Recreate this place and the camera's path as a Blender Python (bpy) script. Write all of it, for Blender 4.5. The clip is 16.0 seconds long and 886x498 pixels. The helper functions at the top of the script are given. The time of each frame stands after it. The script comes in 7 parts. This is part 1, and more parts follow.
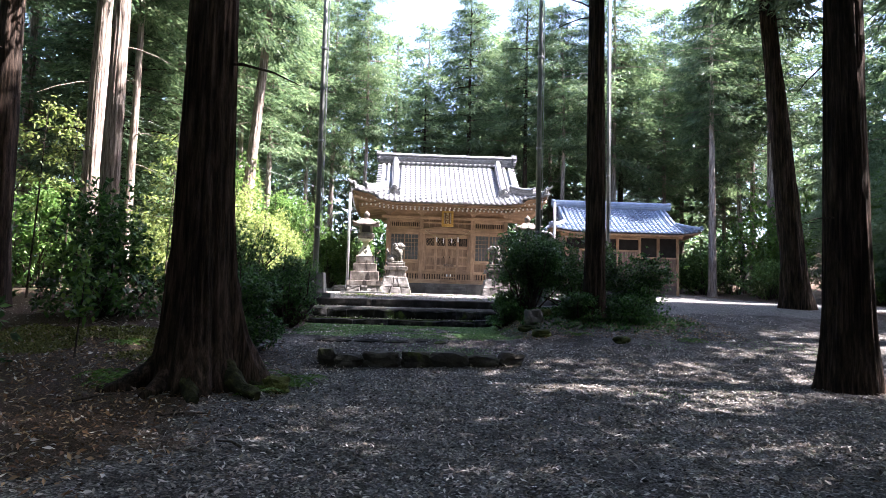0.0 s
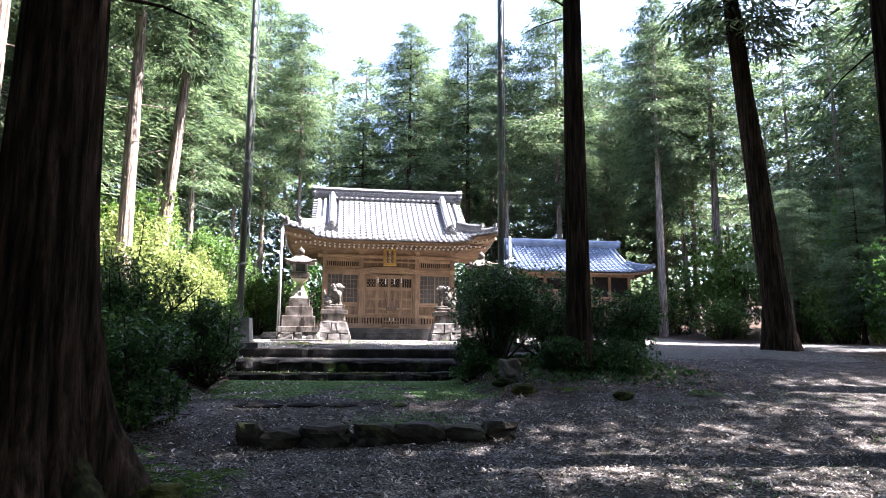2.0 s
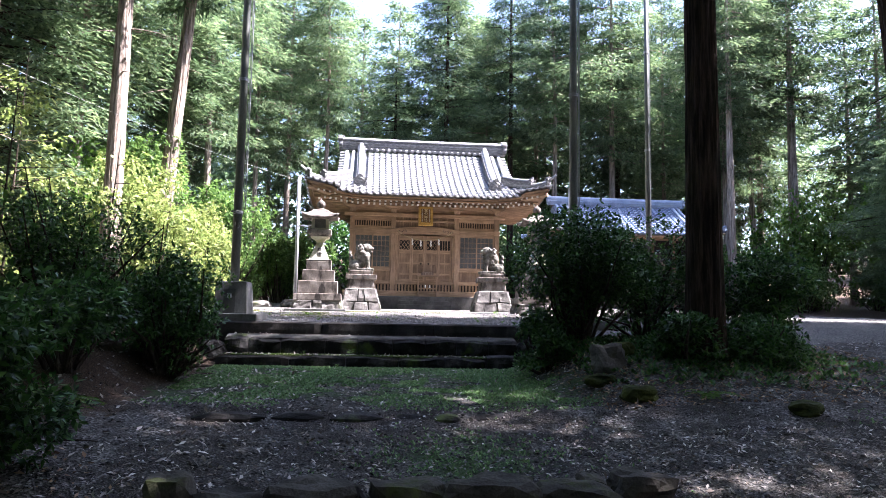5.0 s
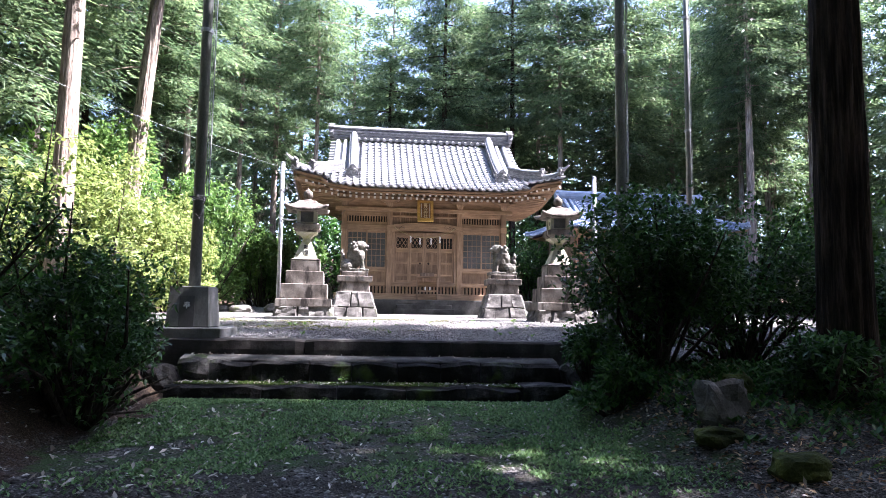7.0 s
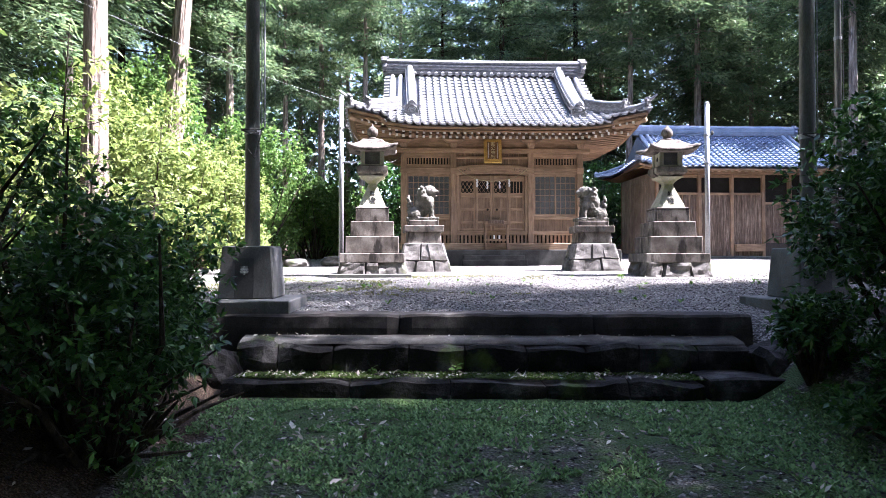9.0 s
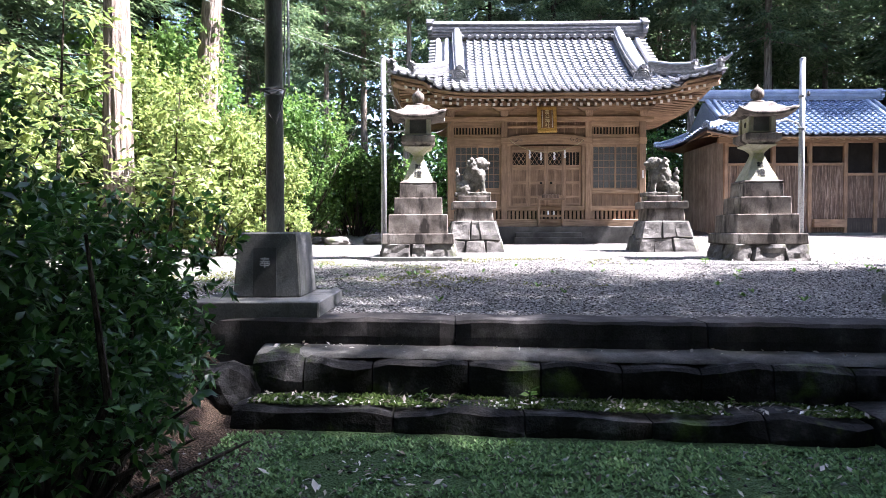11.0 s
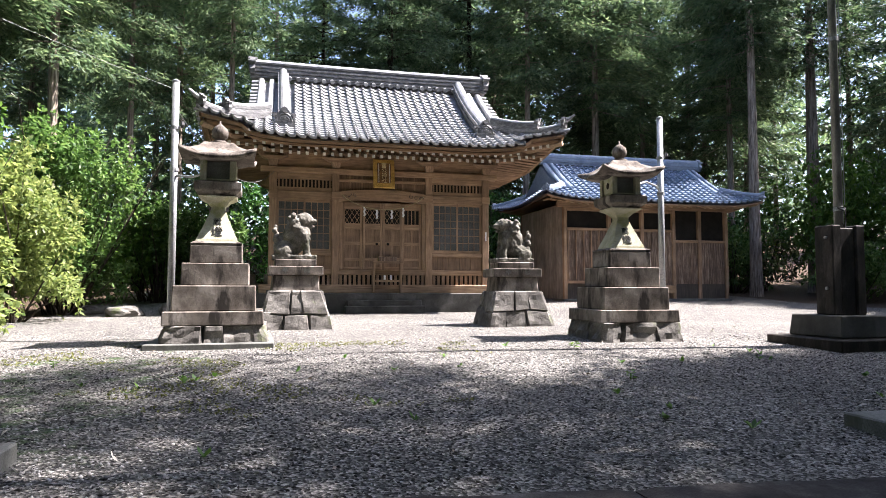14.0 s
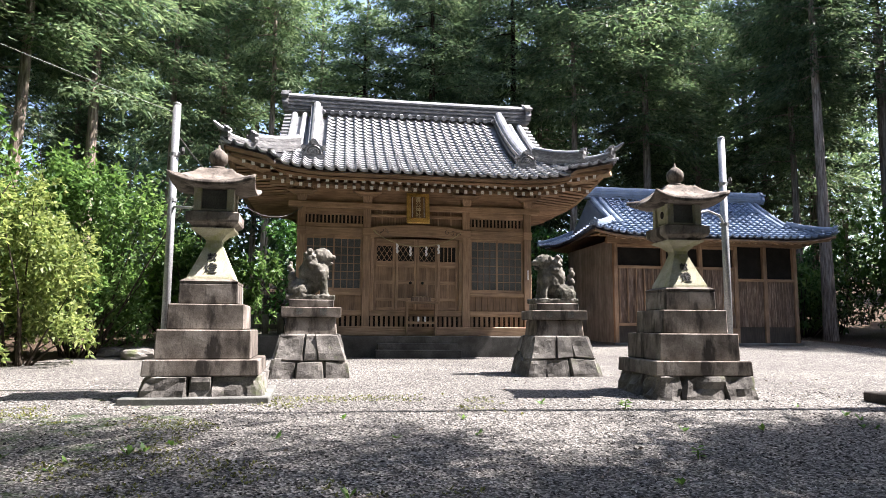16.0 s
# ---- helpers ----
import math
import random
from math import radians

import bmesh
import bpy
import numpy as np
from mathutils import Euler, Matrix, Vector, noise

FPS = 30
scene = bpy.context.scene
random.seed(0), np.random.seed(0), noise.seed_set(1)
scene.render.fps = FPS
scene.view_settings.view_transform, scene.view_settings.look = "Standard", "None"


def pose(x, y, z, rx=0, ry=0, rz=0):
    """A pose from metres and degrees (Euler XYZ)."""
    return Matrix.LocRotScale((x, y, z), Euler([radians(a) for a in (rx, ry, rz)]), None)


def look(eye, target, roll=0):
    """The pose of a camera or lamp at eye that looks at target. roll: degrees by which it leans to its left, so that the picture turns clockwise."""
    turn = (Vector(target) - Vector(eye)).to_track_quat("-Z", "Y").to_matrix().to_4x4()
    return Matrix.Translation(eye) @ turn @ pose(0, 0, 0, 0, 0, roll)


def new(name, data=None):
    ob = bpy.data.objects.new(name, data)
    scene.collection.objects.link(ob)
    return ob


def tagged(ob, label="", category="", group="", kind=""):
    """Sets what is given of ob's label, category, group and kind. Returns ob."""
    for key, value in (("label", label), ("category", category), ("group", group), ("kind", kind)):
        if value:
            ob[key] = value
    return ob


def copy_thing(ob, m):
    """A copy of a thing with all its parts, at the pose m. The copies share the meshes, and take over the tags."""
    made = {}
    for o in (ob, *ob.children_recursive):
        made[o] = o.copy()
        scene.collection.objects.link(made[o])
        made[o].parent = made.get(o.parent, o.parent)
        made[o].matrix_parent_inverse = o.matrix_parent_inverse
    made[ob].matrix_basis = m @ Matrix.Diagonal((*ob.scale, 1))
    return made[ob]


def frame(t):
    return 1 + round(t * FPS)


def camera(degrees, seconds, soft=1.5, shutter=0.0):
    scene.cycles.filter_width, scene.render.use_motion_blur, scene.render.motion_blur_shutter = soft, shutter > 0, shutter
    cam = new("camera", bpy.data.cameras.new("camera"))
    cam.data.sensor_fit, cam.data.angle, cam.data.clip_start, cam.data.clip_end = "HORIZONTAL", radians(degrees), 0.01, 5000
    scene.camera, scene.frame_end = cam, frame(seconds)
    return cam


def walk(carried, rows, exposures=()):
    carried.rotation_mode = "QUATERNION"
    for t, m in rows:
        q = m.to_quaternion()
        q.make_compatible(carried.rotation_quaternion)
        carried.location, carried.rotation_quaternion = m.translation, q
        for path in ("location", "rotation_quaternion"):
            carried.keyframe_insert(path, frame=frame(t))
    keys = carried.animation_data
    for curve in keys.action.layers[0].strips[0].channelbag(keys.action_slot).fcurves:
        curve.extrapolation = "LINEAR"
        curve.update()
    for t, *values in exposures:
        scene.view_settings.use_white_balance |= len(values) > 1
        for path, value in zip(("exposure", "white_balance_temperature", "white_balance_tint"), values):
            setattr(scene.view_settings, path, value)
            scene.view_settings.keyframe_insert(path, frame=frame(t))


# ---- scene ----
cam = camera(67.6, 16.0, soft=0.5)
PATH = [
    (0, (-0.165, -0.102, 1.243), (-0.055, 1.889, 1.394), 1.5),
    (0.5, (-0.222, 0.591, 1.264), (-0.072, 2.579, 1.431), 2.2),
    (1, (-0.3, 1.262, 1.305), (-0.068, 3.24, 1.491), 1.0),
    (1.5, (-0.352, 1.933, 1.324), (-0.04, 3.889, 1.603), 0.7),
    (2, (-0.401, 2.628, 1.321), (-0.097, 4.584, 1.606), 0.4),
    (2.5, (-0.357, 3.262, 1.334), (-0.043, 5.228, 1.521), 0.4),
    (3, (-0.351, 3.956, 1.372), (-0.114, 5.932, 1.57), 0.6),
    (3.5, (-0.323, 4.59, 1.39), (-0.087, 6.57, 1.537), -0.4),
    (4, (-0.277, 5.303, 1.409), (-0.056, 7.284, 1.577), 0.2),
    (4.2, (-0.255, 5.57, 1.412), (-0.049, 7.552, 1.585), 0.4),
    (6.3, (-0.183, 8.303, 1.534), (0.042, 10.28, 1.737), 1.7),
    (6.5, (-0.202, 8.602, 1.559), (0.023, 10.579, 1.761), 1.4),
    (7, (-0.3, 9.235, 1.606), (-0.069, 11.213, 1.795), 0.8),
    (7.5, (-0.521, 9.939, 1.607), (-0.346, 11.921, 1.809), -0.1),
    (8, (-0.72, 10.522, 1.624), (-0.56, 12.515, 1.69), -0.3),
    (8.5, (-0.862, 11.119, 1.661), (-0.735, 13.114, 1.722), -0.5),
    (9, (-1.01, 11.641, 1.798), (-0.904, 13.638, 1.822), -0.1),
    (9.2, (-1.031, 11.767, 1.855), (-0.928, 13.764, 1.851), -0.3),
    (11.3, (-1.156, 13.364, 1.956), (-1.188, 15.363, 1.898), -0.1),
    (11.5, (-1.175, 13.53, 1.967), (-1.199, 15.529, 1.912), -0.2),
    (12, (-1.193, 13.989, 1.978), (-0.995, 15.976, 1.878), -0.5),
    (12.5, (-1.188, 14.476, 2.04), (-0.907, 16.453, 1.927), -0.1),
    (13, (-1.129, 14.937, 2.178), (-0.867, 16.92, 2.167), 0.9),
    (13.5, (-1.037, 15.307, 2.201), (-0.731, 17.282, 2.285), 0.9),
    (14, (-0.822, 15.687, 2.206), (-0.355, 17.629, 2.322), 0.1),
    (14.5, (-0.649, 16.045, 2.245), (-0.2, 17.988, 2.386), 0.3),
    (15, (-0.472, 16.335, 2.258), (0.043, 18.259, 2.446), -0.2),
    (15.5, (-0.301, 16.64, 2.263), (0.154, 18.577, 2.471), -0.0),
    (16, (-0.196, 16.916, 2.28), (0.12, 18.877, 2.514), 0.4),
]
walk(cam, [(t, look(eye, target, roll)) for t, eye, target, roll in PATH], [(0, 3.5, 6050, 25), (4, 3.4, 5950, 27), (9.2, 3.38, 5700, 27), (12.5, 3.14, 5980, 22), (14, 2.62, 6200, 20), (16, 2.42, 6250, 19)])

# ---- light ----
SUN_AZ, SUN_EL = radians(-3), radians(54)   # from +x, a touch towards -y
TO_SUN = Vector((math.cos(SUN_EL) * math.cos(SUN_AZ), math.cos(SUN_EL) * math.sin(SUN_AZ), math.sin(SUN_EL)))
world = bpy.data.worlds.new("sky")
scene.world = world
world.use_nodes = True
wn = world.node_tree.nodes
sky = wn.new("ShaderNodeTexSky")
sky.sky_type, sky.sun_disc = "NISHITA", False
sky.sun_elevation, sky.sun_rotation = SUN_EL, radians(90) - SUN_AZ
sky.air_density, sky.dust_density = 1.0, 2.0
wn["Background"].inputs["Strength"].default_value = 0.088
world.node_tree.links.new(sky.outputs[0], wn["Background"].inputs["Color"])
sun_data = bpy.data.lights.new("sun", "SUN")
sun_data.energy, sun_data.angle, sun_data.color = 5.0, radians(0.55), (1.0, 0.95, 0.86)
sun_ob = new("sun", sun_data)
sun_ob.matrix_world = look(TO_SUN * 60, (0, 0, 0))

# ---- mesh helpers ----
def worldloc(ob):
    p = Vector((0, 0, 0))
    while ob:
        p += ob.location
        ob = ob.parent
    return p


def thing(name, at, label, category, group="", rz=0.0, kind=""):
    ob = new(name)
    ob.empty_display_size = 0.2
    ob.location = at
    ob.rotation_euler = (0, 0, radians(rz))
    return tagged(ob, label, category, group, kind)


def part(name, bm, material, parent, label="", here=False, smooth=False):
    """Links a bmesh as one mesh object under parent. Its numbers are the world's, or with here the parent's own."""
    me = bpy.data.meshes.new(name)
    bmesh.ops.recalc_face_normals(bm, faces=bm.faces)
    if parent is not None and not here:
        bmesh.ops.translate(bm, verts=bm.verts, vec=-worldloc(parent))
    bm.to_mesh(me)
    bm.free()
    if smooth:
        for p in me.polygons:
            p.use_smooth = True
    me.materials.append(material)
    ob = new(name, me)
    ob.parent = parent
    if label:
        ob["label"] = label
    return ob


def raw(name, verts, faces, material, parent=None, smooth=False, label=""):
    me = bpy.data.meshes.new(name)
    verts = np.asarray(verts, dtype=np.float32)
    faces = np.asarray(faces, dtype=np.int32)
    me.vertices.add(len(verts))
    me.vertices.foreach_set("co", verts.ravel())
    k = faces.shape[1]
    me.loops.add(faces.size)
    me.loops.foreach_set("vertex_index", faces.ravel())
    me.polygons.add(len(faces))
    me.polygons.foreach_set("loop_start", np.arange(0, faces.size, k, dtype=np.int32))
    me.polygons.foreach_set("loop_total", np.full(len(faces), k, dtype=np.int32))
    me.update(calc_edges=True)
    if smooth:
        me.polygons.foreach_set("use_smooth", np.ones(len(faces), dtype=bool))
    me.materials.append(material)
    ob = new(name, me)
    ob.parent = parent
    if label:
        ob["label"] = label
    return ob


def box(x0, x1, y0, y1, z0, z1, bevel=0.0, bm=None):
    out = bm or bmesh.new()
    b = bmesh.new()
    bmesh.ops.create_cube(b, size=1)
    for v in b.verts:
        v.co = Vector(((x0 + x1) / 2 + v.co.x * (x1 - x0), (y0 + y1) / 2 + v.co.y * (y1 - y0), (z0 + z1) / 2 + v.co.z * (z1 - z0)))
    if bevel:
        bmesh.ops.bevel(b, geom=b.edges, offset=min(bevel, (x1 - x0) * 0.4, (y1 - y0) * 0.4, (z1 - z0) * 0.4), segments=1, affect="EDGES")
    merge(out, b)
    return out


def merge(out, b, m=None):
    if m is not None:
        bmesh.ops.transform(b, matrix=m, verts=b.verts)
    me = bpy.data.meshes.new("tmp")
    b.to_mesh(me)
    b.free()
    out.from_mesh(me)
    bpy.data.meshes.remove(me)


def frustum(cx, cy, z0, z1, w0, w1, d0=None, d1=None, bevel=0.0, bm=None):
    """A block whose foot is w0 x d0 and whose top is w1 x d1."""
    d0, d1 = d0 or w0, d1 or w1
    b = box(-0.5, 0.5, -0.5, 0.5, 0, 1)
    for v in b.verts:
        w, d = (w1, d1) if v.co.z > 0.5 else (w0, d0)
        v.co = Vector((cx + v.co.x * w, cy + v.co.y * d, z0 + v.co.z * (z1 - z0)))
    if bevel:
        bmesh.ops.bevel(b, geom=b.edges, offset=bevel, segments=1, affect="EDGES")
    if bm is None:
        return b
    merge(bm, b)
    return bm


def lathe(rows, seg=24, cx=0, cy=0, square=False, bm=None):
    """Rows of (radius, z) turned about an upright axis; square makes four-sided rings, radius being the half width."""
    bm = bm or bmesh.new()
    n = 4 if square else seg
    rings = []
    for r, z in rows:
        rr = r * math.sqrt(2) if square else r
        off = math.pi / 4 if square else 0
        rings.append([bm.verts.new((cx + rr * math.cos(off + 2 * math.pi * i / n), cy + rr * math.sin(off + 2 * math.pi * i / n), z)) for i in range(n)])
    for a, b in zip(rings, rings[1:]):
        for i in range(n):
            bm.faces.new((a[i], a[(i + 1) % n], b[(i + 1) % n], b[i]))
    bm.faces.new(rings[0][::-1])
    bm.faces.new(rings[-1])
    return bm


def tube(points, radii, seg=8, bm=None):
    bm = bm or bmesh.new()
    rings = []
    pts = [Vector(p) for p in points]
    for i, p in enumerate(pts):
        d = (pts[min(i + 1, len(pts) - 1)] - pts[max(i - 1, 0)]).normalized()
        q = d.to_track_quat("Z", "Y")
        r = radii[i] if hasattr(radii, "__len__") else radii
        rings.append([bm.verts.new(p + q @ Vector((r * math.cos(2 * math.pi * k / seg), r * math.sin(2 * math.pi * k / seg), 0))) for k in range(seg)])
    for a, b in zip(rings, rings[1:]):
        for k in range(seg):
            bm.faces.new((a[k], a[(k + 1) % seg], b[(k + 1) % seg], b[k]))
    bm.faces.new(rings[0][::-1])
    bm.faces.new(rings[-1])
    return bm


def rock(cx, cy, cz, sx, sy, sz, seed, rough=0.22, boxy=0.5, sub=3, rz=0.0):
    bm = bmesh.new()
    bmesh.ops.create_icosphere(bm, subdivisions=sub, radius=1)
    rot = Matrix.Rotation(radians(rz), 3, "Z")
    for v in bm.verts:
        p = v.co.copy()
        m = max(abs(p.x), abs(p.y), abs(p.z))
        p = p * (1 - boxy) + (p / m) * boxy
        n = noise.noise(p * 1.3 + Vector((seed * 7.3, seed * 3.1, seed))) + 0.4 * noise.noise(p * 3.7 + Vector((seed, seed * 5.7, 3)))
        p *= 1 + rough * n
        v.co = rot @ Vector((p.x * sx, p.y * sy, p.z * sz)) + Vector((cx, cy, cz))
    return bm


# ---- materials ----
def material(name, build):
    m = bpy.data.materials.new(name)
    m.use_nodes = True
    nt = m.node_tree
    p = nt.nodes["Principled BSDF"]
    build(nt, p, lambda kind, **kw: node(nt, kind, **kw), nt.links.new)
    return m


def node(nt, kind, **kw):
    n = nt.nodes.new("ShaderNode" + kind)
    for k, v in kw.items():
        if k in n.inputs:
            n.inputs[k].default_value = v
    return n


def ramp(nt, src, stops):
    r = nt.nodes.new("ShaderNodeValToRGB")
    e = r.color_ramp.elements
    while len(e) < len(stops):
        e.new(0.5)
    for el, (pos, col) in zip(e, stops):
        el.position, el.color = pos, (*col, 1)
    nt.links.new(src, r.inputs[0])
    return r.outputs[0]


def mixc(nt, fac, a, b, mode="MIX"):
    m = nt.nodes.new("ShaderNodeMix")
    m.data_type, m.blend_type = "RGBA", mode
    for sock, val in ((m.inputs[0], fac), (m.inputs[6], a), (m.inputs[7], b)):
        if hasattr(val, "links"):
            nt.links.new(val, sock)
        else:
            sock.default_value = val if not isinstance(val, tuple) else (*val, 1)
    return m.outputs[2]


def coords(nt, scale=(1, 1, 1), kind="Object"):
    t = nt.nodes.new("ShaderNodeTexCoord")
    mp = nt.nodes.new("ShaderNodeMapping")
    mp.inputs["Scale"].default_value = scale
    nt.links.new(t.outputs[kind], mp.inputs[0])
    return mp.outputs[0]


def noise_of(nt, vec, scale, detail=4, rough=0.6):
    n = nt.nodes.new("ShaderNodeTexNoise")
    n.inputs["Scale"].default_value, n.inputs["Detail"].default_value, n.inputs["Roughness"].default_value = scale, detail, rough
    nt.links.new(vec, n.inputs["Vector"])
    return n.outputs["Fac"]


def bump_of(nt, h, strength, dist, p, base=None):
    b = nt.nodes.new("ShaderNodeBump")
    b.inputs["Strength"].default_value, b.inputs["Distance"].default_value = strength, dist
    nt.links.new(h, b.inputs["Height"])
    if base is not None:
        nt.links.new(base, b.inputs["Normal"])
    nt.links.new(b.outputs[0], p.inputs["Normal"])
    return b.outputs[0]


def speckled(name, dark, mid, light, scale=3.0, grain=60.0, rough=0.85, bump=0.4, stretch=(1, 1, 1), dist=0.01, metal=0.0, stain=None, rnd=0.12):
    """A surface with large stains, fine grain and relief."""
    def build(nt, p, N, L):
        vec = coords(nt, stretch)
        big, fine = noise_of(nt, vec, scale, 5), noise_of(nt, vec, grain, 3, 0.7)
        c = ramp(nt, big, [(0.3, dark), (0.5, mid), (0.72, light)])
        f = ramp(nt, fine, [(0.3, (0.62, 0.62, 0.62)), (0.7, (1.25, 1.25, 1.25))])
        c = mixc(nt, 1.0, c, f, "MULTIPLY")
        if stain:
            s = ramp(nt, noise_of(nt, coords(nt, stain[1]), stain[2], 5, 0.65), [(stain[3], (0, 0, 0)), (stain[3] + 0.14, (1, 1, 1))])
            c = mixc(nt, s, c, stain[0])
        info = nt.nodes.new("ShaderNodeObjectInfo")
        v = ramp(nt, info.outputs["Random"], [(0, (1 - rnd,) * 3), (1, (1 + rnd,) * 3)])
        c = mixc(nt, 1.0, c, v, "MULTIPLY")
        L(c, p.inputs["Base Color"])
        p.inputs["Roughness"].default_value, p.inputs["Metallic"].default_value = rough, metal
        p.inputs["Specular IOR Level"].default_value = 0.5 if rough < 0.7 else 0.15
        b1 = bump_of(nt, fine, bump * 0.6, dist * 0.5, p)
        bump_of(nt, big, bump, dist * 3, p, b1)
    return material(name, build)


def wood(name, dark, mid, light, rough=0.75, axis="z", grain=1.0):
    st = {"z": (14, 14, 0.9), "x": (0.9, 14, 14), "y": (14, 0.9, 14)}[axis]
    def build(nt, p, N, L):
        vec = coords(nt, tuple(s * grain for s in st))
        g = noise_of(nt, vec, 2.2, 6, 0.65)
        big = noise_of(nt, coords(nt, (1, 1, 1)), 1.6, 4)
        c = ramp(nt, g, [(0.28, dark), (0.5, mid), (0.75, light)])
        w = ramp(nt, big, [(0.35, (0.72, 0.70, 0.68)), (0.65, (1.15, 1.13, 1.1))])
        c = mixc(nt, 1.0, c, w, "MULTIPLY")
        info = nt.nodes.new("ShaderNodeObjectInfo")
        v = ramp(nt, info.outputs["Random"], [(0, (0.82,) * 3), (1, (1.16,) * 3)])
        c = mixc(nt, 1.0, c, v, "MULTIPLY")
        L(c, p.inputs["Base Color"])
        p.inputs["Roughness"].default_value = rough
        bump_of(nt, g, 0.35, 0.008, p)
    return material(name, build)


def leafy(name, dark, mid, light, translucent=0.35, rough=0.45, hue=None):
    def build(nt, p, N, L):
        geo = nt.nodes.new("ShaderNodeNewGeometry")
        big = noise_of(nt, coords(nt), 0.35, 3)
        r = nt.nodes.new("ShaderNodeMath")
        r.operation = "MULTIPLY_ADD"
        L(geo.outputs["Random Per Island"], r.inputs[0])
        r.inputs[1].default_value = 0.62
        s = nt.nodes.new("ShaderNodeMath")
        s.operation = "MULTIPLY_ADD"
        L(big, s.inputs[0])
        s.inputs[1].default_value, s.inputs[2].default_value = 0.7, -0.17
        L(s.outputs[0], r.inputs[2])
        c = ramp(nt, r.outputs[0], [(0.12, dark), (0.45, mid), (0.85, light)])
        L(c, p.inputs["Base Color"])
        p.inputs["Roughness"].default_value = rough
        p.inputs["Specular IOR Level"].default_value = 0.38 if rough < 0.4 else 0.2
        t = nt.nodes.new("ShaderNodeBsdfTranslucent")
        L(mixc(nt, 1.0, c, (1.2, 1.2, 0.95), "MULTIPLY"), t.inputs["Color"])
        mx = nt.nodes.new("ShaderNodeMixShader")
        mx.inputs[0].default_value = translucent
        L(p.outputs[0], mx.inputs[1])
        L(t.outputs[0], mx.inputs[2])
        L(mx.outputs[0], nt.nodes["Material Output"].inputs[0])
    return material(name, build)


def bark_of(name, dark, mid, light):
    def build(nt, p, N, L):
        vec = coords(nt, (9, 9, 0.7))
        g = noise_of(nt, vec, 2.0, 7, 0.7)
        v2 = coords(nt, (1, 1, 0.6))
        big = noise_of(nt, v2, 1.3, 4)
        c = ramp(nt, g, [(0.38, dark), (0.51, mid), (0.66, light)])
        lich = ramp(nt, noise_of(nt, coords(nt, (2, 2, 0.8)), 2.6, 6, 0.7), [(0.56, (0, 0, 0)), (0.74, (1, 1, 1))])
        c = mixc(nt, mixc(nt, 1.0, lich, (0.4, 0.4, 0.4), "MULTIPLY"), c, tuple(v * 1.15 for v in light))
        c = mixc(nt, 1.0, c, ramp(nt, big, [(0.3, (0.7, 0.68, 0.66)), (0.7, (1.2, 1.18, 1.15))]), "MULTIPLY")
        L(c, p.inputs["Base Color"])
        p.inputs["Roughness"].default_value = 0.92
        p.inputs["Specular IOR Level"].default_value = 0.1
        bump_of(nt, g, 0.9, 0.05, p)
    return material(name, build)


M_WOOD = wood("weathered wood", (0.156, 0.097, 0.056), (0.281, 0.184, 0.113), (0.416, 0.286, 0.183))
M_PANEL = wood("darkened panel wood", (0.104, 0.064, 0.038), (0.198, 0.126, 0.075), (0.302, 0.199, 0.122))
M_GREYWOOD = wood("grey weathered board", (0.13, 0.122, 0.11), (0.26, 0.245, 0.225), (0.4, 0.38, 0.35))
M_WOODX = wood("weathered beam", (0.166, 0.105, 0.060), (0.296, 0.194, 0.117), (0.426, 0.291, 0.183), axis="x")
M_WOODY = wood("weathered rafter", (0.2, 0.14, 0.085), (0.34, 0.24, 0.15), (0.45, 0.33, 0.21), axis="y")
M_OLD = wood("old stained board", (0.035, 0.024, 0.018), (0.14, 0.092, 0.062), (0.40, 0.32, 0.25))
M_DARKWOOD = wood("dark board", (0.035, 0.027, 0.022), (0.06, 0.05, 0.04), (0.1, 0.08, 0.065))
M_WHITE = speckled("white painted end grain", (0.6, 0.58, 0.53), (0.74, 0.72, 0.67), (0.82, 0.8, 0.76), 4, 60, 0.8, 0.1)
M_TILE = speckled("silver grey clay tile", (0.20, 0.205, 0.21), (0.30, 0.305, 0.31), (0.40, 0.40, 0.40), 2.5, 45, 0.42, 0.15, rnd=0.2)
M_RIDGE = speckled("dark weathered ridge tile", (0.055, 0.055, 0.055), (0.105, 0.105, 0.104), (0.21, 0.208, 0.2), 3.0, 50, 0.55, 0.3, stretch=(2, 2, 6), rnd=0.25)
M_TILEB = speckled("blue grey clay tile", (0.13, 0.17, 0.235), (0.18, 0.23, 0.31), (0.25, 0.30, 0.37), 2.5, 45, 0.36, 0.15, rnd=0.2)
M_PLASTER = speckled("grey plaster", (0.3, 0.29, 0.27), (0.38, 0.37, 0.34), (0.45, 0.43, 0.4), 2, 50, 0.9, 0.2)
M_GRANITE = speckled("weathered granite", (0.065, 0.055, 0.046), (0.155, 0.134, 0.114), (0.31, 0.28, 0.245), 2.6, 90, 0.9, 0.5, stain=((0.035, 0.03, 0.026), (1.7, 1.7, 0.5), 3.0, 0.5))
M_GRANITE2 = speckled("mossy granite", (0.22, 0.21, 0.14), (0.36, 0.35, 0.25), (0.5, 0.48, 0.4), 2.2, 90, 0.9, 0.5, stain=((0.22, 0.24, 0.06), (1, 1, 0.6), 3.0, 0.54))
# colour set far below real stone, so it carries the risers' deep shade
M_STEP = speckled("step stone darkened for shade", (0.007, 0.0065, 0.006), (0.017, 0.016, 0.0145), (0.085, 0.083, 0.078), 3.6, 60, 0.88, 0.8, dist=0.02, stain=((0.06, 0.09, 0.02), (1, 1, 1), 1.6, 0.58))
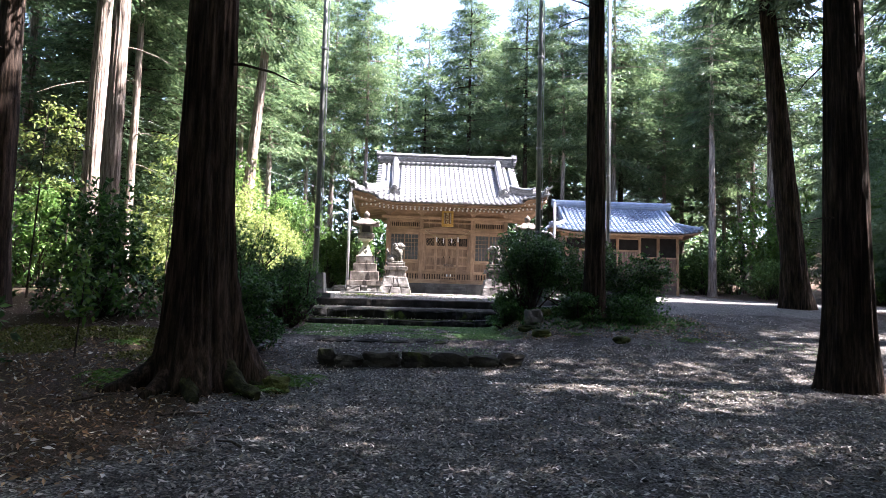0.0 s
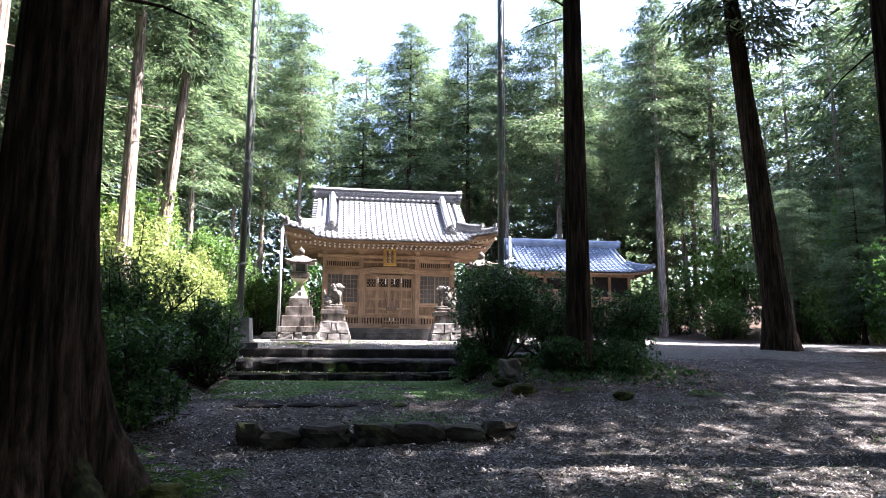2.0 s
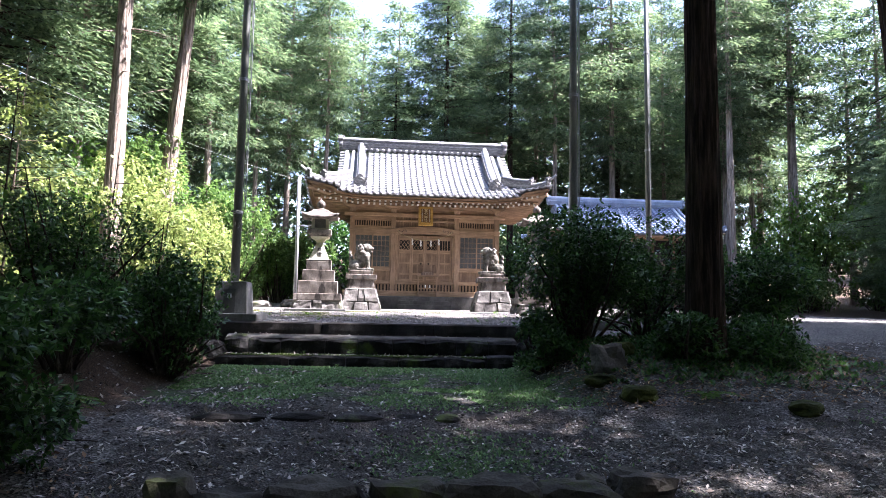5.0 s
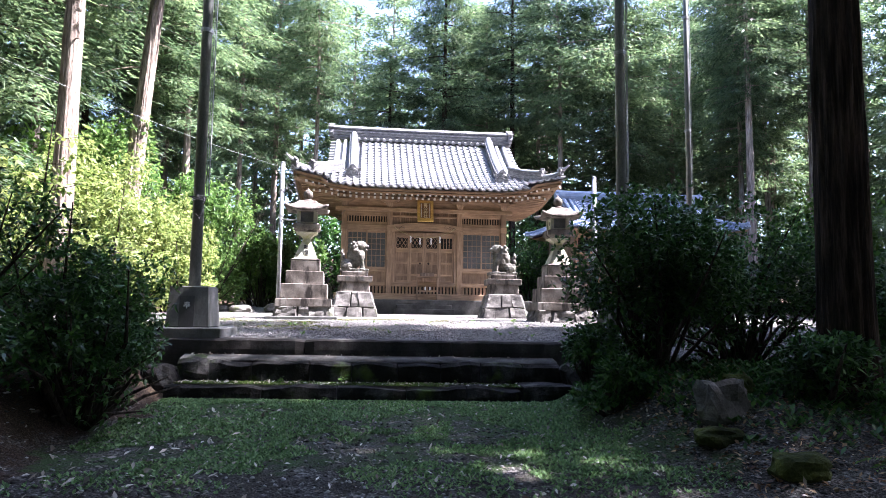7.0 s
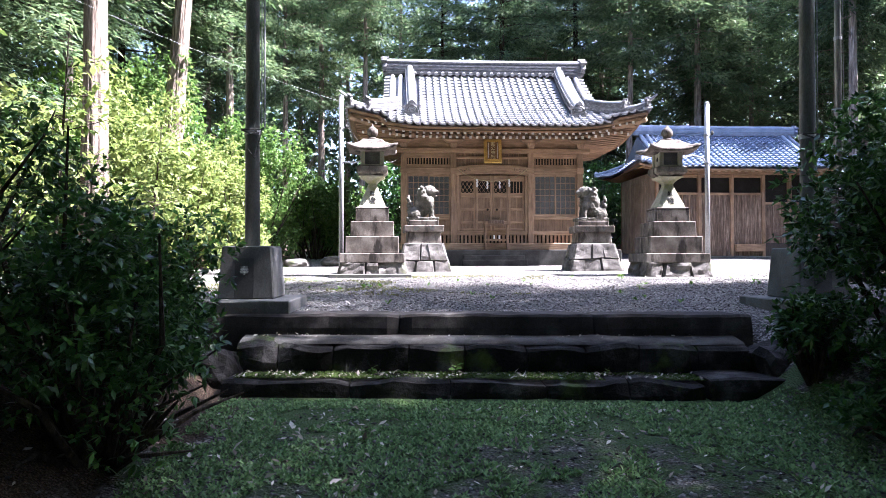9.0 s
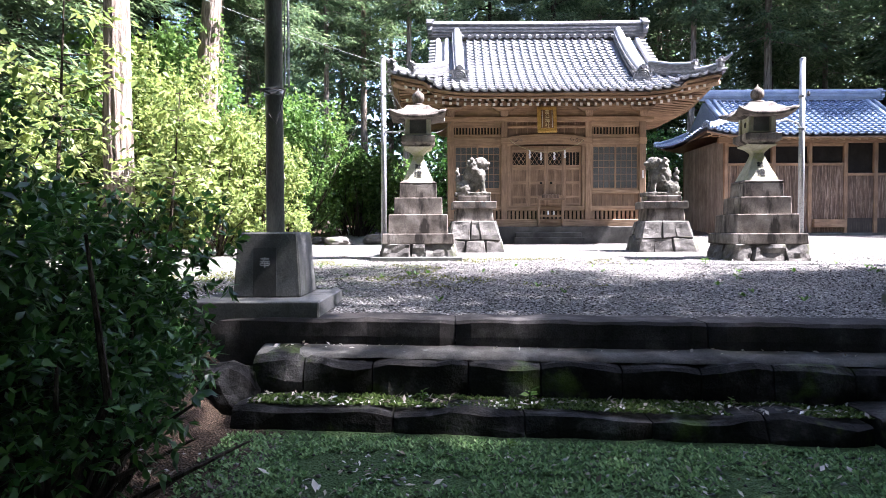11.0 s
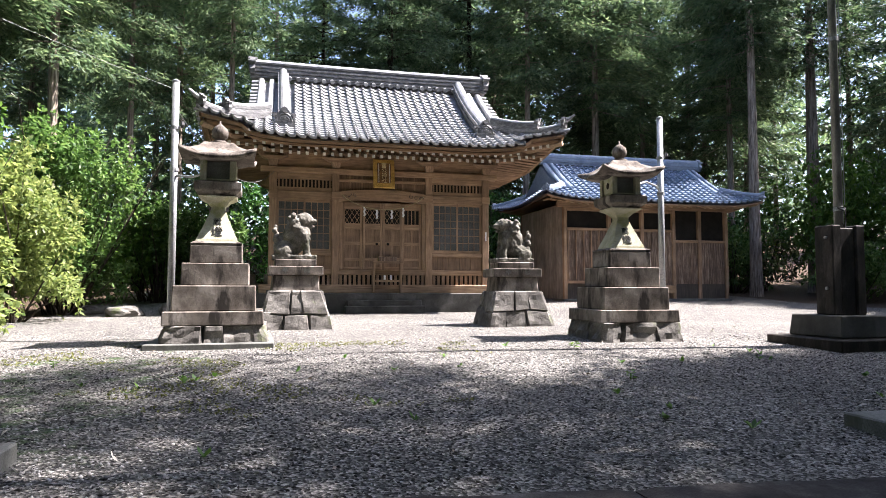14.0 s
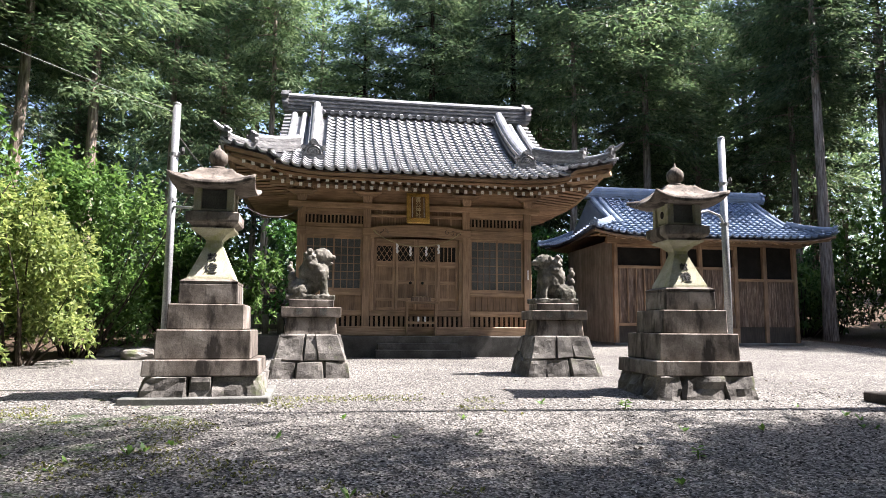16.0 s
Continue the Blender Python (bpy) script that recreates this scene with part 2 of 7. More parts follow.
M_ROCK = speckled("grey field stone", (0.045, 0.042, 0.038), (0.115, 0.108, 0.098), (0.235, 0.222, 0.2), 2.6, 50, 0.9, 0.8, dist=0.02, stain=((0.08, 0.11, 0.025), (1, 1, 1), 1.8, 0.6))
M_EDGE = speckled("dark edging stone", (0.024, 0.022, 0.018), (0.058, 0.053, 0.043), (0.125, 0.115, 0.095), 2.6, 50, 0.92, 0.8, dist=0.02, stain=((0.06, 0.075, 0.02), (1, 1, 1), 2.2, 0.55))
M_MOSSROCK = speckled("mossy rock", (0.014, 0.017, 0.007), (0.042, 0.052, 0.013), (0.12, 0.135, 0.036), 4.2, 60, 0.95, 0.9, dist=0.02)
M_CONC = speckled("grey concrete", (0.08, 0.082, 0.075), (0.135, 0.137, 0.127), (0.2, 0.2, 0.19), 2.2, 80, 0.85, 0.3, stain=((0.08, 0.085, 0.07), (2, 2, 0.5), 2.0, 0.56))
# darker copy of M_CONC: dirt, with the platform's shade mixed into the colour
M_CONCD = speckled("stained concrete darkened for shade", (0.035, 0.034, 0.03), (0.065, 0.063, 0.057), (0.125, 0.12, 0.11), 1.6, 80, 0.88, 0.4, stain=((0.045, 0.045, 0.038), (2, 2, 0.5), 2.0, 0.55))
M_DKSTONE = speckled("dark polished stone", (0.03, 0.03, 0.028), (0.05, 0.05, 0.047), (0.09, 0.088, 0.08), 2, 70, 0.6, 0.2)
M_STEEL = speckled("galvanised steel", (0.28, 0.29, 0.3), (0.36, 0.37, 0.38), (0.45, 0.46, 0.47), 3, 40, 0.45, 0.1, metal=0.6)
M_POLE = speckled("weathered pole paint", (0.10, 0.11, 0.10), (0.17, 0.18, 0.165), (0.28, 0.29, 0.27), 2.5, 50, 0.45, 0.15, stretch=(3, 3, 0.5), metal=0.3)
M_GLASSY = speckled("frosted pane", (0.06, 0.063, 0.06), (0.09, 0.094, 0.09), (0.13, 0.13, 0.125), 1.2, 30, 0.16, 0.05)
# black sheets of this stand for shade behind slats, lattices and holes
M_BLACK = speckled("black for shaded gaps and iron", (0.012, 0.011, 0.01), (0.018, 0.016, 0.014), (0.025, 0.022, 0.02), 3, 40, 0.8, 0.1)
M_GOLD = speckled("worn gilt", (0.42, 0.25, 0.06), (0.6, 0.38, 0.1), (0.75, 0.5, 0.16), 6, 60, 0.45, 0.3, metal=0.4)
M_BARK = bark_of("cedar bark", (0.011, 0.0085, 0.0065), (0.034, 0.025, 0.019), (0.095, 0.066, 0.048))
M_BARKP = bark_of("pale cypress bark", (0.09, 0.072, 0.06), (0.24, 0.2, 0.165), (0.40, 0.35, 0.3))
M_TWIG = bark_of("twig bark", (0.02, 0.016, 0.012), (0.05, 0.041, 0.032), (0.11, 0.092, 0.072))
M_HINOKI = leafy("cypress foliage", (0.035, 0.07, 0.036), (0.095, 0.15, 0.085), (0.21, 0.275, 0.155), 0.5)
M_CEDAR = leafy("cedar foliage", (0.026, 0.054, 0.03), (0.066, 0.108, 0.06), (0.15, 0.2, 0.115), 0.5)
M_SHRUB = leafy("glossy evergreen leaves", (0.010, 0.035, 0.009), (0.032, 0.095, 0.022), (0.09, 0.195, 0.042), 0.36, 0.38)
M_MAPLE = leafy("light green leaves", (0.06, 0.10, 0.03), (0.165, 0.215, 0.07), (0.32, 0.365, 0.145), 0.5)
M_LUSH = leafy("lush broad leaves", (0.035, 0.08, 0.02), (0.085, 0.165, 0.045), (0.19, 0.28, 0.095), 0.42)
M_FERN = leafy("fern fronds", (0.04, 0.09, 0.02), (0.08, 0.16, 0.03), (0.14, 0.24, 0.05), 0.4)
M_CLOVER = leafy("clover leaves", (0.045, 0.1, 0.032), (0.11, 0.21, 0.075), (0.24, 0.36, 0.155), 0.3, 0.5)
M_MOSSLEAF = leafy("bright moss", (0.018, 0.034, 0.007), (0.045, 0.08, 0.014), (0.1, 0.145, 0.04), 0.25, 0.8)
M_LITTER = leafy("fallen dry leaves", (0.05, 0.036, 0.024), (0.24, 0.2, 0.16), (0.7, 0.66, 0.6), 0.1, 0.5)
M_YMOSS = leafy("yellow green moss grass", (0.04, 0.048, 0.012), (0.095, 0.105, 0.026), (0.18, 0.18, 0.055), 0.3, 0.6)
# worn stone, its colour lowered to include the shade on the kerb face
M_KERB = speckled("worn kerb stone darkened for shade", (0.016, 0.0145, 0.013), (0.042, 0.038, 0.035), (0.13, 0.122, 0.112), 2.2, 90, 0.9, 0.6, stain=((0.012, 0.011, 0.01), (1, 1, 2), 3.0, 0.6))
M_TREAD = speckled("worn concrete tread", (0.04, 0.038, 0.034), (0.095, 0.092, 0.083), (0.2, 0.195, 0.18), 3.2, 90, 0.9, 0.4, stain=((0.3, 0.31, 0.3), (1, 1, 1), 4.5, 0.66))
M_PEBBLE = leafy("loose grey gravel", (0.014, 0.013, 0.012), (0.07, 0.067, 0.063), (0.42, 0.41, 0.39), 0.0, 0.8)
M_RUSSET = leafy("russet fallen leaves", (0.06, 0.028, 0.014), (0.2, 0.115, 0.06), (0.46, 0.34, 0.2), 0.1, 0.6)
M_ROOT = speckled("mossy root bark", (0.010, 0.010, 0.006), (0.028, 0.03, 0.013), (0.085, 0.1, 0.035), 7, 60, 0.95, 0.9, dist=0.02)
M_STRAW = speckled("straw rope", (0.3, 0.24, 0.13), (0.42, 0.35, 0.2), (0.5, 0.42, 0.26), 8, 60, 0.9, 0.3)
M_PAPER = speckled("white folded paper", (0.7, 0.7, 0.68), (0.78, 0.78, 0.76), (0.82, 0.82, 0.8), 4, 60, 0.8, 0.05)
M_INK = speckled("black ink", (0.015, 0.015, 0.014), (0.02, 0.02, 0.02), (0.03, 0.03, 0.03), 4, 60, 0.7, 0.05)


def ground_material():
    def build(nt, p, N, L):
        vec = coords(nt)
        vor = nt.nodes.new("ShaderNodeTexVoronoi")
        vor.inputs["Scale"].default_value = 52
        L(vec, vor.inputs["Vector"])
        fine = noise_of(nt, vec, 70, 4, 0.75)
        big = noise_of(nt, vec, 0.55, 5, 0.6)
        mid = noise_of(nt, vec, 3.2, 5, 0.7)
        g = ramp(nt, vor.outputs["Color"], [(0.1, (0.022, 0.021, 0.02)), (0.5, (0.095, 0.093, 0.089)), (0.9, (0.32, 0.31, 0.29))])
        g = mixc(nt, 1.0, g, ramp(nt, big, [(0.3, (0.75, 0.74, 0.72)), (0.7, (1.12, 1.1, 1.06))]), "MULTIPLY")
        lit = ramp(nt, fine, [(0.34, (0.014, 0.0095, 0.0065)), (0.5, (0.044, 0.03, 0.02)), (0.66, (0.16, 0.115, 0.08))])
        moss = ramp(nt, fine, [(0.3, (0.02, 0.038, 0.014)), (0.55, (0.055, 0.092, 0.034)), (0.75, (0.125, 0.165, 0.075))])
        soil = ramp(nt, fine, [(0.36, (0.009, 0.008, 0.007)), (0.5, (0.034, 0.03, 0.027)), (0.64, (0.15, 0.135, 0.118))])
        c = g
        for name, col, lo in (("soil", soil, 0.45), ("litter", lit, 0.42), ("moss", moss, 0.45)):
            a = nt.nodes.new("ShaderNodeAttribute")
            a.attribute_name = name
            m = nt.nodes.new("ShaderNodeMath")
            m.operation = "MULTIPLY_ADD"
            L(mid, m.inputs[0])
            m.inputs[1].default_value = 0.9
            sub = nt.nodes.new("ShaderNodeMath")
            sub.operation = "SUBTRACT"
            L(a.outputs["Fac"], sub.inputs[0])
            sub.inputs[1].default_value = 0.45
            L(sub.outputs[0], m.inputs[2])
            c = mixc(nt, ramp(nt, m.outputs[0], [(lo, (0, 0, 0)), (lo + 0.16, (1, 1, 1))]), c, col)
        L(c, p.inputs["Base Color"])
        p.inputs["Roughness"].default_value = 0.93
        p.inputs["Specular IOR Level"].default_value = 0.12
        b1 = bump_of(nt, vor.outputs["Distance"], 0.8, 0.022, p)
        b2 = bump_of(nt, fine, 0.5, 0.012, p, b1)
        bump_of(nt, mid, 0.4, 0.06, p, b2)
    return material("gravel, leaf litter and moss ground", build)


M_GROUND = ground_material()

# ---- ground ----
STEP_SLOPE = -0.09                       # the steps run a little askew to the shrine


def step_y(x, y0):
    return y0 + STEP_SLOPE * (x + 0.5)


def smooth(a, b, v):
    t = min(1.0, max(0.0, (v - a) / (b - a)))
    return t * t * (3 - 2 * t)


TERR = [(-90, 0.6), (-10, 1.1), (18.5, 1.18), (25.5, 1.40), (34, 1.50), (38, 1.72), (50, 2.4), (90, 8), (300, 22), (900, 40)]
MID = [(-300, -3), (-30, -0.8), (0, -0.12), (10.5, 0.08), (11.3, 0.2), (13.2, 0.33), (13.5, 0.42), (17.6, 0.5), (18.2, 0.52), (18.45, 0.62), (18.85, 1.17), (18.9, 1.18)]
SIDE = [(-300, -3), (-30, -0.8), (0, -0.1), (6, 0.05), (10, 0.3), (14, 0.75), (18, 1.1), (20, 1.24)]


SIDE_R = [(-300, -3), (-30, -0.8), (0, -0.12), (6, -0.05), (10, 0.05), (13, 0.5), (15, 0.82), (18, 1.1), (20, 1.24)]


def along(table, v):
    return float(np.interp(v, [a for a, _ in table], [b for _, b in table]))


def ground_z(x, y):
    ys = y - STEP_SLOPE * (x + 0.5)
    if ys >= 18.88 or y > 20:
        z = along(TERR, max(y, 18.5))
        if not (y < 20 and (x > 2.6 or x < -3.4)):
            return z + 0.018 * noise.noise(Vector((x * 0.8, y * 0.8, 0))) + max(0, (abs(x - 4) - 26)) * 0.05 * smooth(0, 10, abs(x - 4) - 26)
    side = along(SIDE_R if x > 0 else SIDE, y)
    mid = along(MID, ys)
    if x > -0.5:
        w = smooth(1.95, 3.0, x)
    else:
        w = smooth(2.75, 3.6, -x)
    lower = smooth(12.5, 14.5, y)
    w2 = smooth(1.2, 5.0, abs(x)) * (1 - lower) + w * lower
    z = mid * (1 - w2) + side * w2
    z += 0.16 * math.exp(-((x - 3.6) ** 2 / 1.6 + (y - 15.6) ** 2 / 2.2))
    z += 0.10 * math.exp(-((x + 2.6) ** 2 / 0.7 + (y - 7.9) ** 2 / 0.7))
    n = 0.03 * noise.noise(Vector((x * 0.7, y * 0.7, 0.3))) + 0.012 * noise.noise(Vector((x * 3, y * 3, 7)))
    if -3 < x < 2.3 and ys > 17:
        n *= 0.2
    return z + n + max(0, abs(x - 4) - 26) * 0.05


def axis_steps(marks):
    out = []
    for a, b, s in marks:
        out += list(np.arange(a, b - 1e-6, s))
    return out + [marks[-1][1]]


def build_ground():
    xs = axis_steps([(-900, -100, 80), (-100, -30, 7), (-30, -8, 0.8), (-8, 10, 0.16), (10, 24, 0.5), (24, 60, 3), (60, 100, 8), (100, 900, 80)])
    ys = axis_steps([(-900, -100, 80), (-100, -20, 8), (-20, 0, 0.7), (0, 17.3, 0.16), (17.3, 19.5, 0.09), (19.5, 36, 0.25), (36, 60, 1.2), (60, 120, 8), (120, 900, 78)])
    nx, ny = len(xs), len(ys)
    verts = [(x, y, ground_z(x, y)) for y in ys for x in xs]
    idx = np.arange(nx * ny).reshape(ny, nx)
    faces = np.stack([idx[:-1, :-1], idx[:-1, 1:], idx[1:, 1:], idx[1:, :-1]], -1).reshape(-1, 4)
    ob = raw("ground", verts, faces, M_GROUND, smooth=True)
    tagged(ob, "grey gravel ground with leaf litter and moss", "ground", kind="structure")
    cover = {"moss": [], "litter": [], "soil": []}
    for x, y, z in verts:
        ys_ = y - STEP_SLOPE * (x + 0.5)
        m = l = s = 0.0
        wob = 0.9 * noise.noise(Vector((x * 0.35, y * 0.35, 5.5))) + 0.5 * noise.noise(Vector((x * 1.1, y * 1.1, 8.5)))
        x, y = x + wob, y + 0.6 * wob
        if y < 19.5:
            l = max(smooth(1.2, 4.2, -x) * 0.9, smooth(9, 15, x) * 0.75)
            if 13.3 < ys_ < 17.8 and -2.8 < x < 2.3:
                m = 0.52 * smooth(13.3, 14.4, ys_) + 0.3 * smooth(16.0, 17.3, ys_)
                s = 0.6
            if 10.9 < y < 13.4 and abs(x) < 2:
                m = 0.3
                s = 0.6
            if x > 2 and 8 < y < 17:
                m = 0.34
                s = 0.55
            m += 0.35 * math.exp(-((x - 0.6) ** 2 + (y - 12.0) ** 2) / 0.35)
            m += 0.3 * math.exp(-((x + 4.5) ** 2 / 4 + (y - 11.5) ** 2 / 2))
            s = max(s, 0.5 - 0.35 * smooth(15, 19, y))
        else:
            m = 0.46 * smooth(0.0, 2.5, -x) * (1 - smooth(24, 27.5, y))
            l = max(smooth(5.0, 7.0, -x) * smooth(26, 38, y), smooth(17, 20, x), smooth(42, 46, y), smooth(8, 11, -x))
        cover["moss"].append(m)
        cover["litter"].append(l)
        cover["soil"].append(s)
    for k, v in cover.items():
        a = ob.data.attributes.new(k, "FLOAT", "POINT")
        a.data.foreach_set("value", v)


build_ground()

# ---- steps ----
def stone_run(name, parent, rows, y0, depth, z0, z1, mat, seed, tilt=0.0, wild=1.0):
    """A row of rough blocks set end to end."""
    rng = random.Random(seed)
    for a, b in rows:
        bm = bmesh.new()
        n = max(3, int((b - a) / 0.12))
        prof = [(0.0, 0.0), (0.0, 0.72), (0.035, 0.95), (0.1, 1.0), (1.0, 1.0), (1.0, 0.0)]
        rings = []
        for i in range(n + 1):
            x = a + 0.006 + (b - a - 0.012) * i / n
            edge = 0.03 if i in (0, n) else 0.0
            ring = []
            for d, h in prof:
                j = wild * 0.045 * noise.noise(Vector((x * 2.3, d * 4, h * 3 + seed))) + 0.012 * noise.noise(Vector((x * 9, d * 5 + seed, h * 7)))
                yy = step_y(x, y0) + d * depth + (j + edge if d < 0.2 else 0)
                zz = z0 + (z1 - z0) * h + (j * 0.8 - edge * 0.5 + (tilt * d if h > 0.9 else 0) if h > 0.5 else 0)
                ring.append(bm.verts.new((x, yy, zz)))
            rings.append(ring)
        m = len(prof)
        for r, q in zip(rings, rings[1:]):
            for k in range(m):
                bm.faces.new((r[k], r[(k + 1) % m], q[(k + 1) % m], q[k]))
        bm.faces.new(rings[0])
        bm.faces.new(rings[-1][::-1])
        part(name, bm, mat, parent)


def runs(a, b, cuts):
    xs = [a, *cuts, b]
    return list(zip(xs, xs[1:]))


# the near-black stone colours hold part of the steps' shade
steps = thing("stone_steps", (-0.5, 17.6, 0.5), "three low mossy stone steps, coloured dark for shade, up to the gravel court", "steps")
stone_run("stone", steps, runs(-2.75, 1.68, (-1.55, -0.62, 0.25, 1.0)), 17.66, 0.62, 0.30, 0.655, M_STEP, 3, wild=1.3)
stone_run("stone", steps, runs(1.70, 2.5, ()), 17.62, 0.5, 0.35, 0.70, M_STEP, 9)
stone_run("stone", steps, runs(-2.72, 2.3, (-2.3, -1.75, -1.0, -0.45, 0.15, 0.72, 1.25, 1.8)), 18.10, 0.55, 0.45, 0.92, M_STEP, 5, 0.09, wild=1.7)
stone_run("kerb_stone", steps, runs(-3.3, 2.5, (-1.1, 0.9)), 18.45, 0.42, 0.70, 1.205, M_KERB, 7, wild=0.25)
b = bmesh.new()
last = None
for i in range(61):
    x = -2.7 + 4.98 * i / 60
    front = 18.2 + 0.05 * noise.noise(Vector((x * 2.2, 3, 1))) + 0.02 * noise.noise(Vector((x * 8, 1, 1)))
    row = [b.verts.new((x, step_y(x, yy), zz + 0.008 * noise.noise(Vector((x * 5, yy * 5, 0))))) for yy, zz in ((front, 0.93), (front + 0.015, 0.955), (18.33, 0.975), (18.47, 0.995), (18.47, 0.9))]
    if last:
        for k in range(4):
            b.faces.new((last[k], row[k], row[k + 1], last[k + 1]))
    last = row
part("tread", b, M_TREAD, steps, "worn grey concrete tread with pale lichen", smooth=True)
part("stone", rock(-2.92, step_y(-2.92, 18.14), 0.62, 0.28, 0.24, 0.25, 4, 0.32, 0.6), M_STEP, steps)
part("stone", rock(2.55, step_y(2.5, 18.1), 0.70, 0.28, 0.32, 0.28, 6, 0.3, 0.55), M_STEP, steps)

low = thing("stone_edging", (-0.4, 13.4, 0.4), "thin flat stone edging sunk in the mossy path", "edging")
for i, (a, b) in enumerate([(-1.95, -1.2), (-1.18, -0.62), (-0.6, -0.05), (0.0, 0.35), (0.42, 0.72), (0.8, 1.25)]):
    part("stone", rock((a + b) / 2, 13.42 - 0.05 * i * 0.4 + 0.05 * (i % 2), 0.315, (b - a) / 2, 0.16, 0.09, 20 + i, 0.12, 0.75, 2), M_STEP, low)
for i, (x, y, w, h) in enumerate([(-1.42, 10.95, 0.15, 0.17), (-1.05, 10.85, 0.22, 0.12), (-0.52, 10.83, 0.31, 0.155), (0.06, 10.84, 0.25, 0.15), (0.58, 10.86, 0.30, 0.14), (1.14, 10.9, 0.26, 0.10), (1.62, 10.98, 0.21, 0.12), (1.32, 11.1, 0.08, 0.08)]):
    r = part("edging_stone", rock(x, y, ground_z(x, y) + h * 0.55, w, 0.17, h, 40 + i, 0.3, 0.66, 3, 10 - 7 * i % 20), M_EDGE, None)
    tagged(r, "rough mossy field stone in a row across the path", "stone", "row of stones across the path")
for i, (x, y, sx, sy, sz, mat, lab) in enumerate([(2.72, 14.6, 0.2, 0.13, 0.2, M_ROCK, "grey pointed rock under the bush"), (2.5, 14.3, 0.18, 0.13, 0.08, M_MOSSROCK, "low rock covered in yellow green moss"), (2.68, 13.55, 0.18, 0.15, 0.1, M_MOSSROCK, "mossy boulder at the foot of the bank"), (3.05, 14.95, 0.14, 0.12, 0.11, M_MOSSROCK, "small moss covered rock on the bank"), (4.15, 12.9, 0.16, 0.14, 0.08, M_MOSSROCK, "small mossy stone in the gravel"), (-1.72, 8.1, 0.2, 0.14, 0.12, M_MOSSROCK, "mossy stone against the cedar's roots")]):
    r = part("rock", rock(x, y, ground_z(x, y) + sz * 0.55, sx, sy, sz, 60 + i, 0.36, 0.55 if i == 0 else 0.3, 3), mat, None)
    tagged(r, lab, "rock")

# ---- trees ----
def bark_trunk(height, r0, r1, lean=(0, 0), seed=0, seg=28, flare=0.7, rows=26, sweep=0.0):
    verts, faces = [], []
    zs = [height * (i / rows) ** 1.7 for i in range(rows + 1)]
    for z in zs:
        t = z / height
        r = r0 + (r1 - r0) * t
        fl = flare * math.exp(-z / (r0 * 2.2))
        cx = lean[0] * z + sweep * math.sin(t * 3.1)
        cy = lean[1] * z
        for k in range(seg):
            a = 2 * math.pi * k / seg
            n = noise.noise(Vector((math.cos(a) * 3, math.sin(a) * 3, z * 0.35 + seed * 9)))
            root = max(0.0, noise.noise(Vector((math.cos(a) * 1.7, math.sin(a) * 1.7, seed * 3.7)))) * 2.2 + 0.35
            rr = r * (1 + 0.09 * n + fl * root)
            verts.append((cx + rr * math.cos(a), cy + rr * math.sin(a), z - 0.15))
    for i in range(rows):
        for k in range(seg):
            faces.append((i * seg + k, i * seg + (k + 1) % seg, (i + 1) * seg + (k + 1) % seg, (i + 1) * seg + k))
    return verts, faces


def blades(centres, dirs, size, width, rng, fold=0.25, droop=0.3, jitter=0.35):
    """Folded leaf blades, each four corners and two triangles, from their feet along their directions."""
    n = len(centres)
    c = np.asarray(centres, float)
    d = np.asarray(dirs, float) + rng.normal(0, jitter, (n, 3))
    d /= np.linalg.norm(d, axis=1)[:, None] + 1e-9
    up = rng.normal(0, 0.45, (n, 3)) + np.array([0, 0, 1.0])
    s = np.cross(d, up)
    s /= np.linalg.norm(s, axis=1)[:, None] + 1e-9
    u = np.cross(s, d)
    L = size * rng.uniform(0.6, 1.35, n)[:, None]
    W = width * rng.uniform(0.6, 1.3, n)[:, None]
    tip = c + d * L - np.array([0, 0, 1.0]) * L * droop
    m = c + d * L * 0.5 + u * L * 0.05
    a, b = m + s * W - u * W * fold, m - s * W - u * W * fold
    verts = np.stack([c, a, tip, b], 1).reshape(-1, 3)
    base = np.arange(n)[:, None] * 4
    faces = np.concatenate([base + np.array([[0, 1, 2]]), base + np.array([[0, 2, 3]])], 0)
    return verts, faces


def needles(centres, dirs, size, width, rng, droop=0.3, jitter=0.35):
    """Slim one-triangle sprigs, from their feet along their directions."""
    n = len(centres)
    c = np.asarray(centres, float)
    d = np.asarray(dirs, float) + rng.normal(0, jitter, (n, 3))
    d /= np.linalg.norm(d, axis=1)[:, None] + 1e-9
    side = np.cross(d, rng.normal(0, 0.6, (n, 3)) + np.array([0, 0, 1.0]))
    side /= np.linalg.norm(side, axis=1)[:, None] + 1e-9
    long = size * rng.uniform(0.6, 1.35, n)[:, None]
    half = side * width * rng.uniform(0.6, 1.3, n)[:, None]
    tip = c + d * long - np.array([0, 0, 1.0]) * long * droop
    return np.stack([c - half, c + half, tip], 1).reshape(-1, 3), np.arange(n * 3).reshape(n, 3)


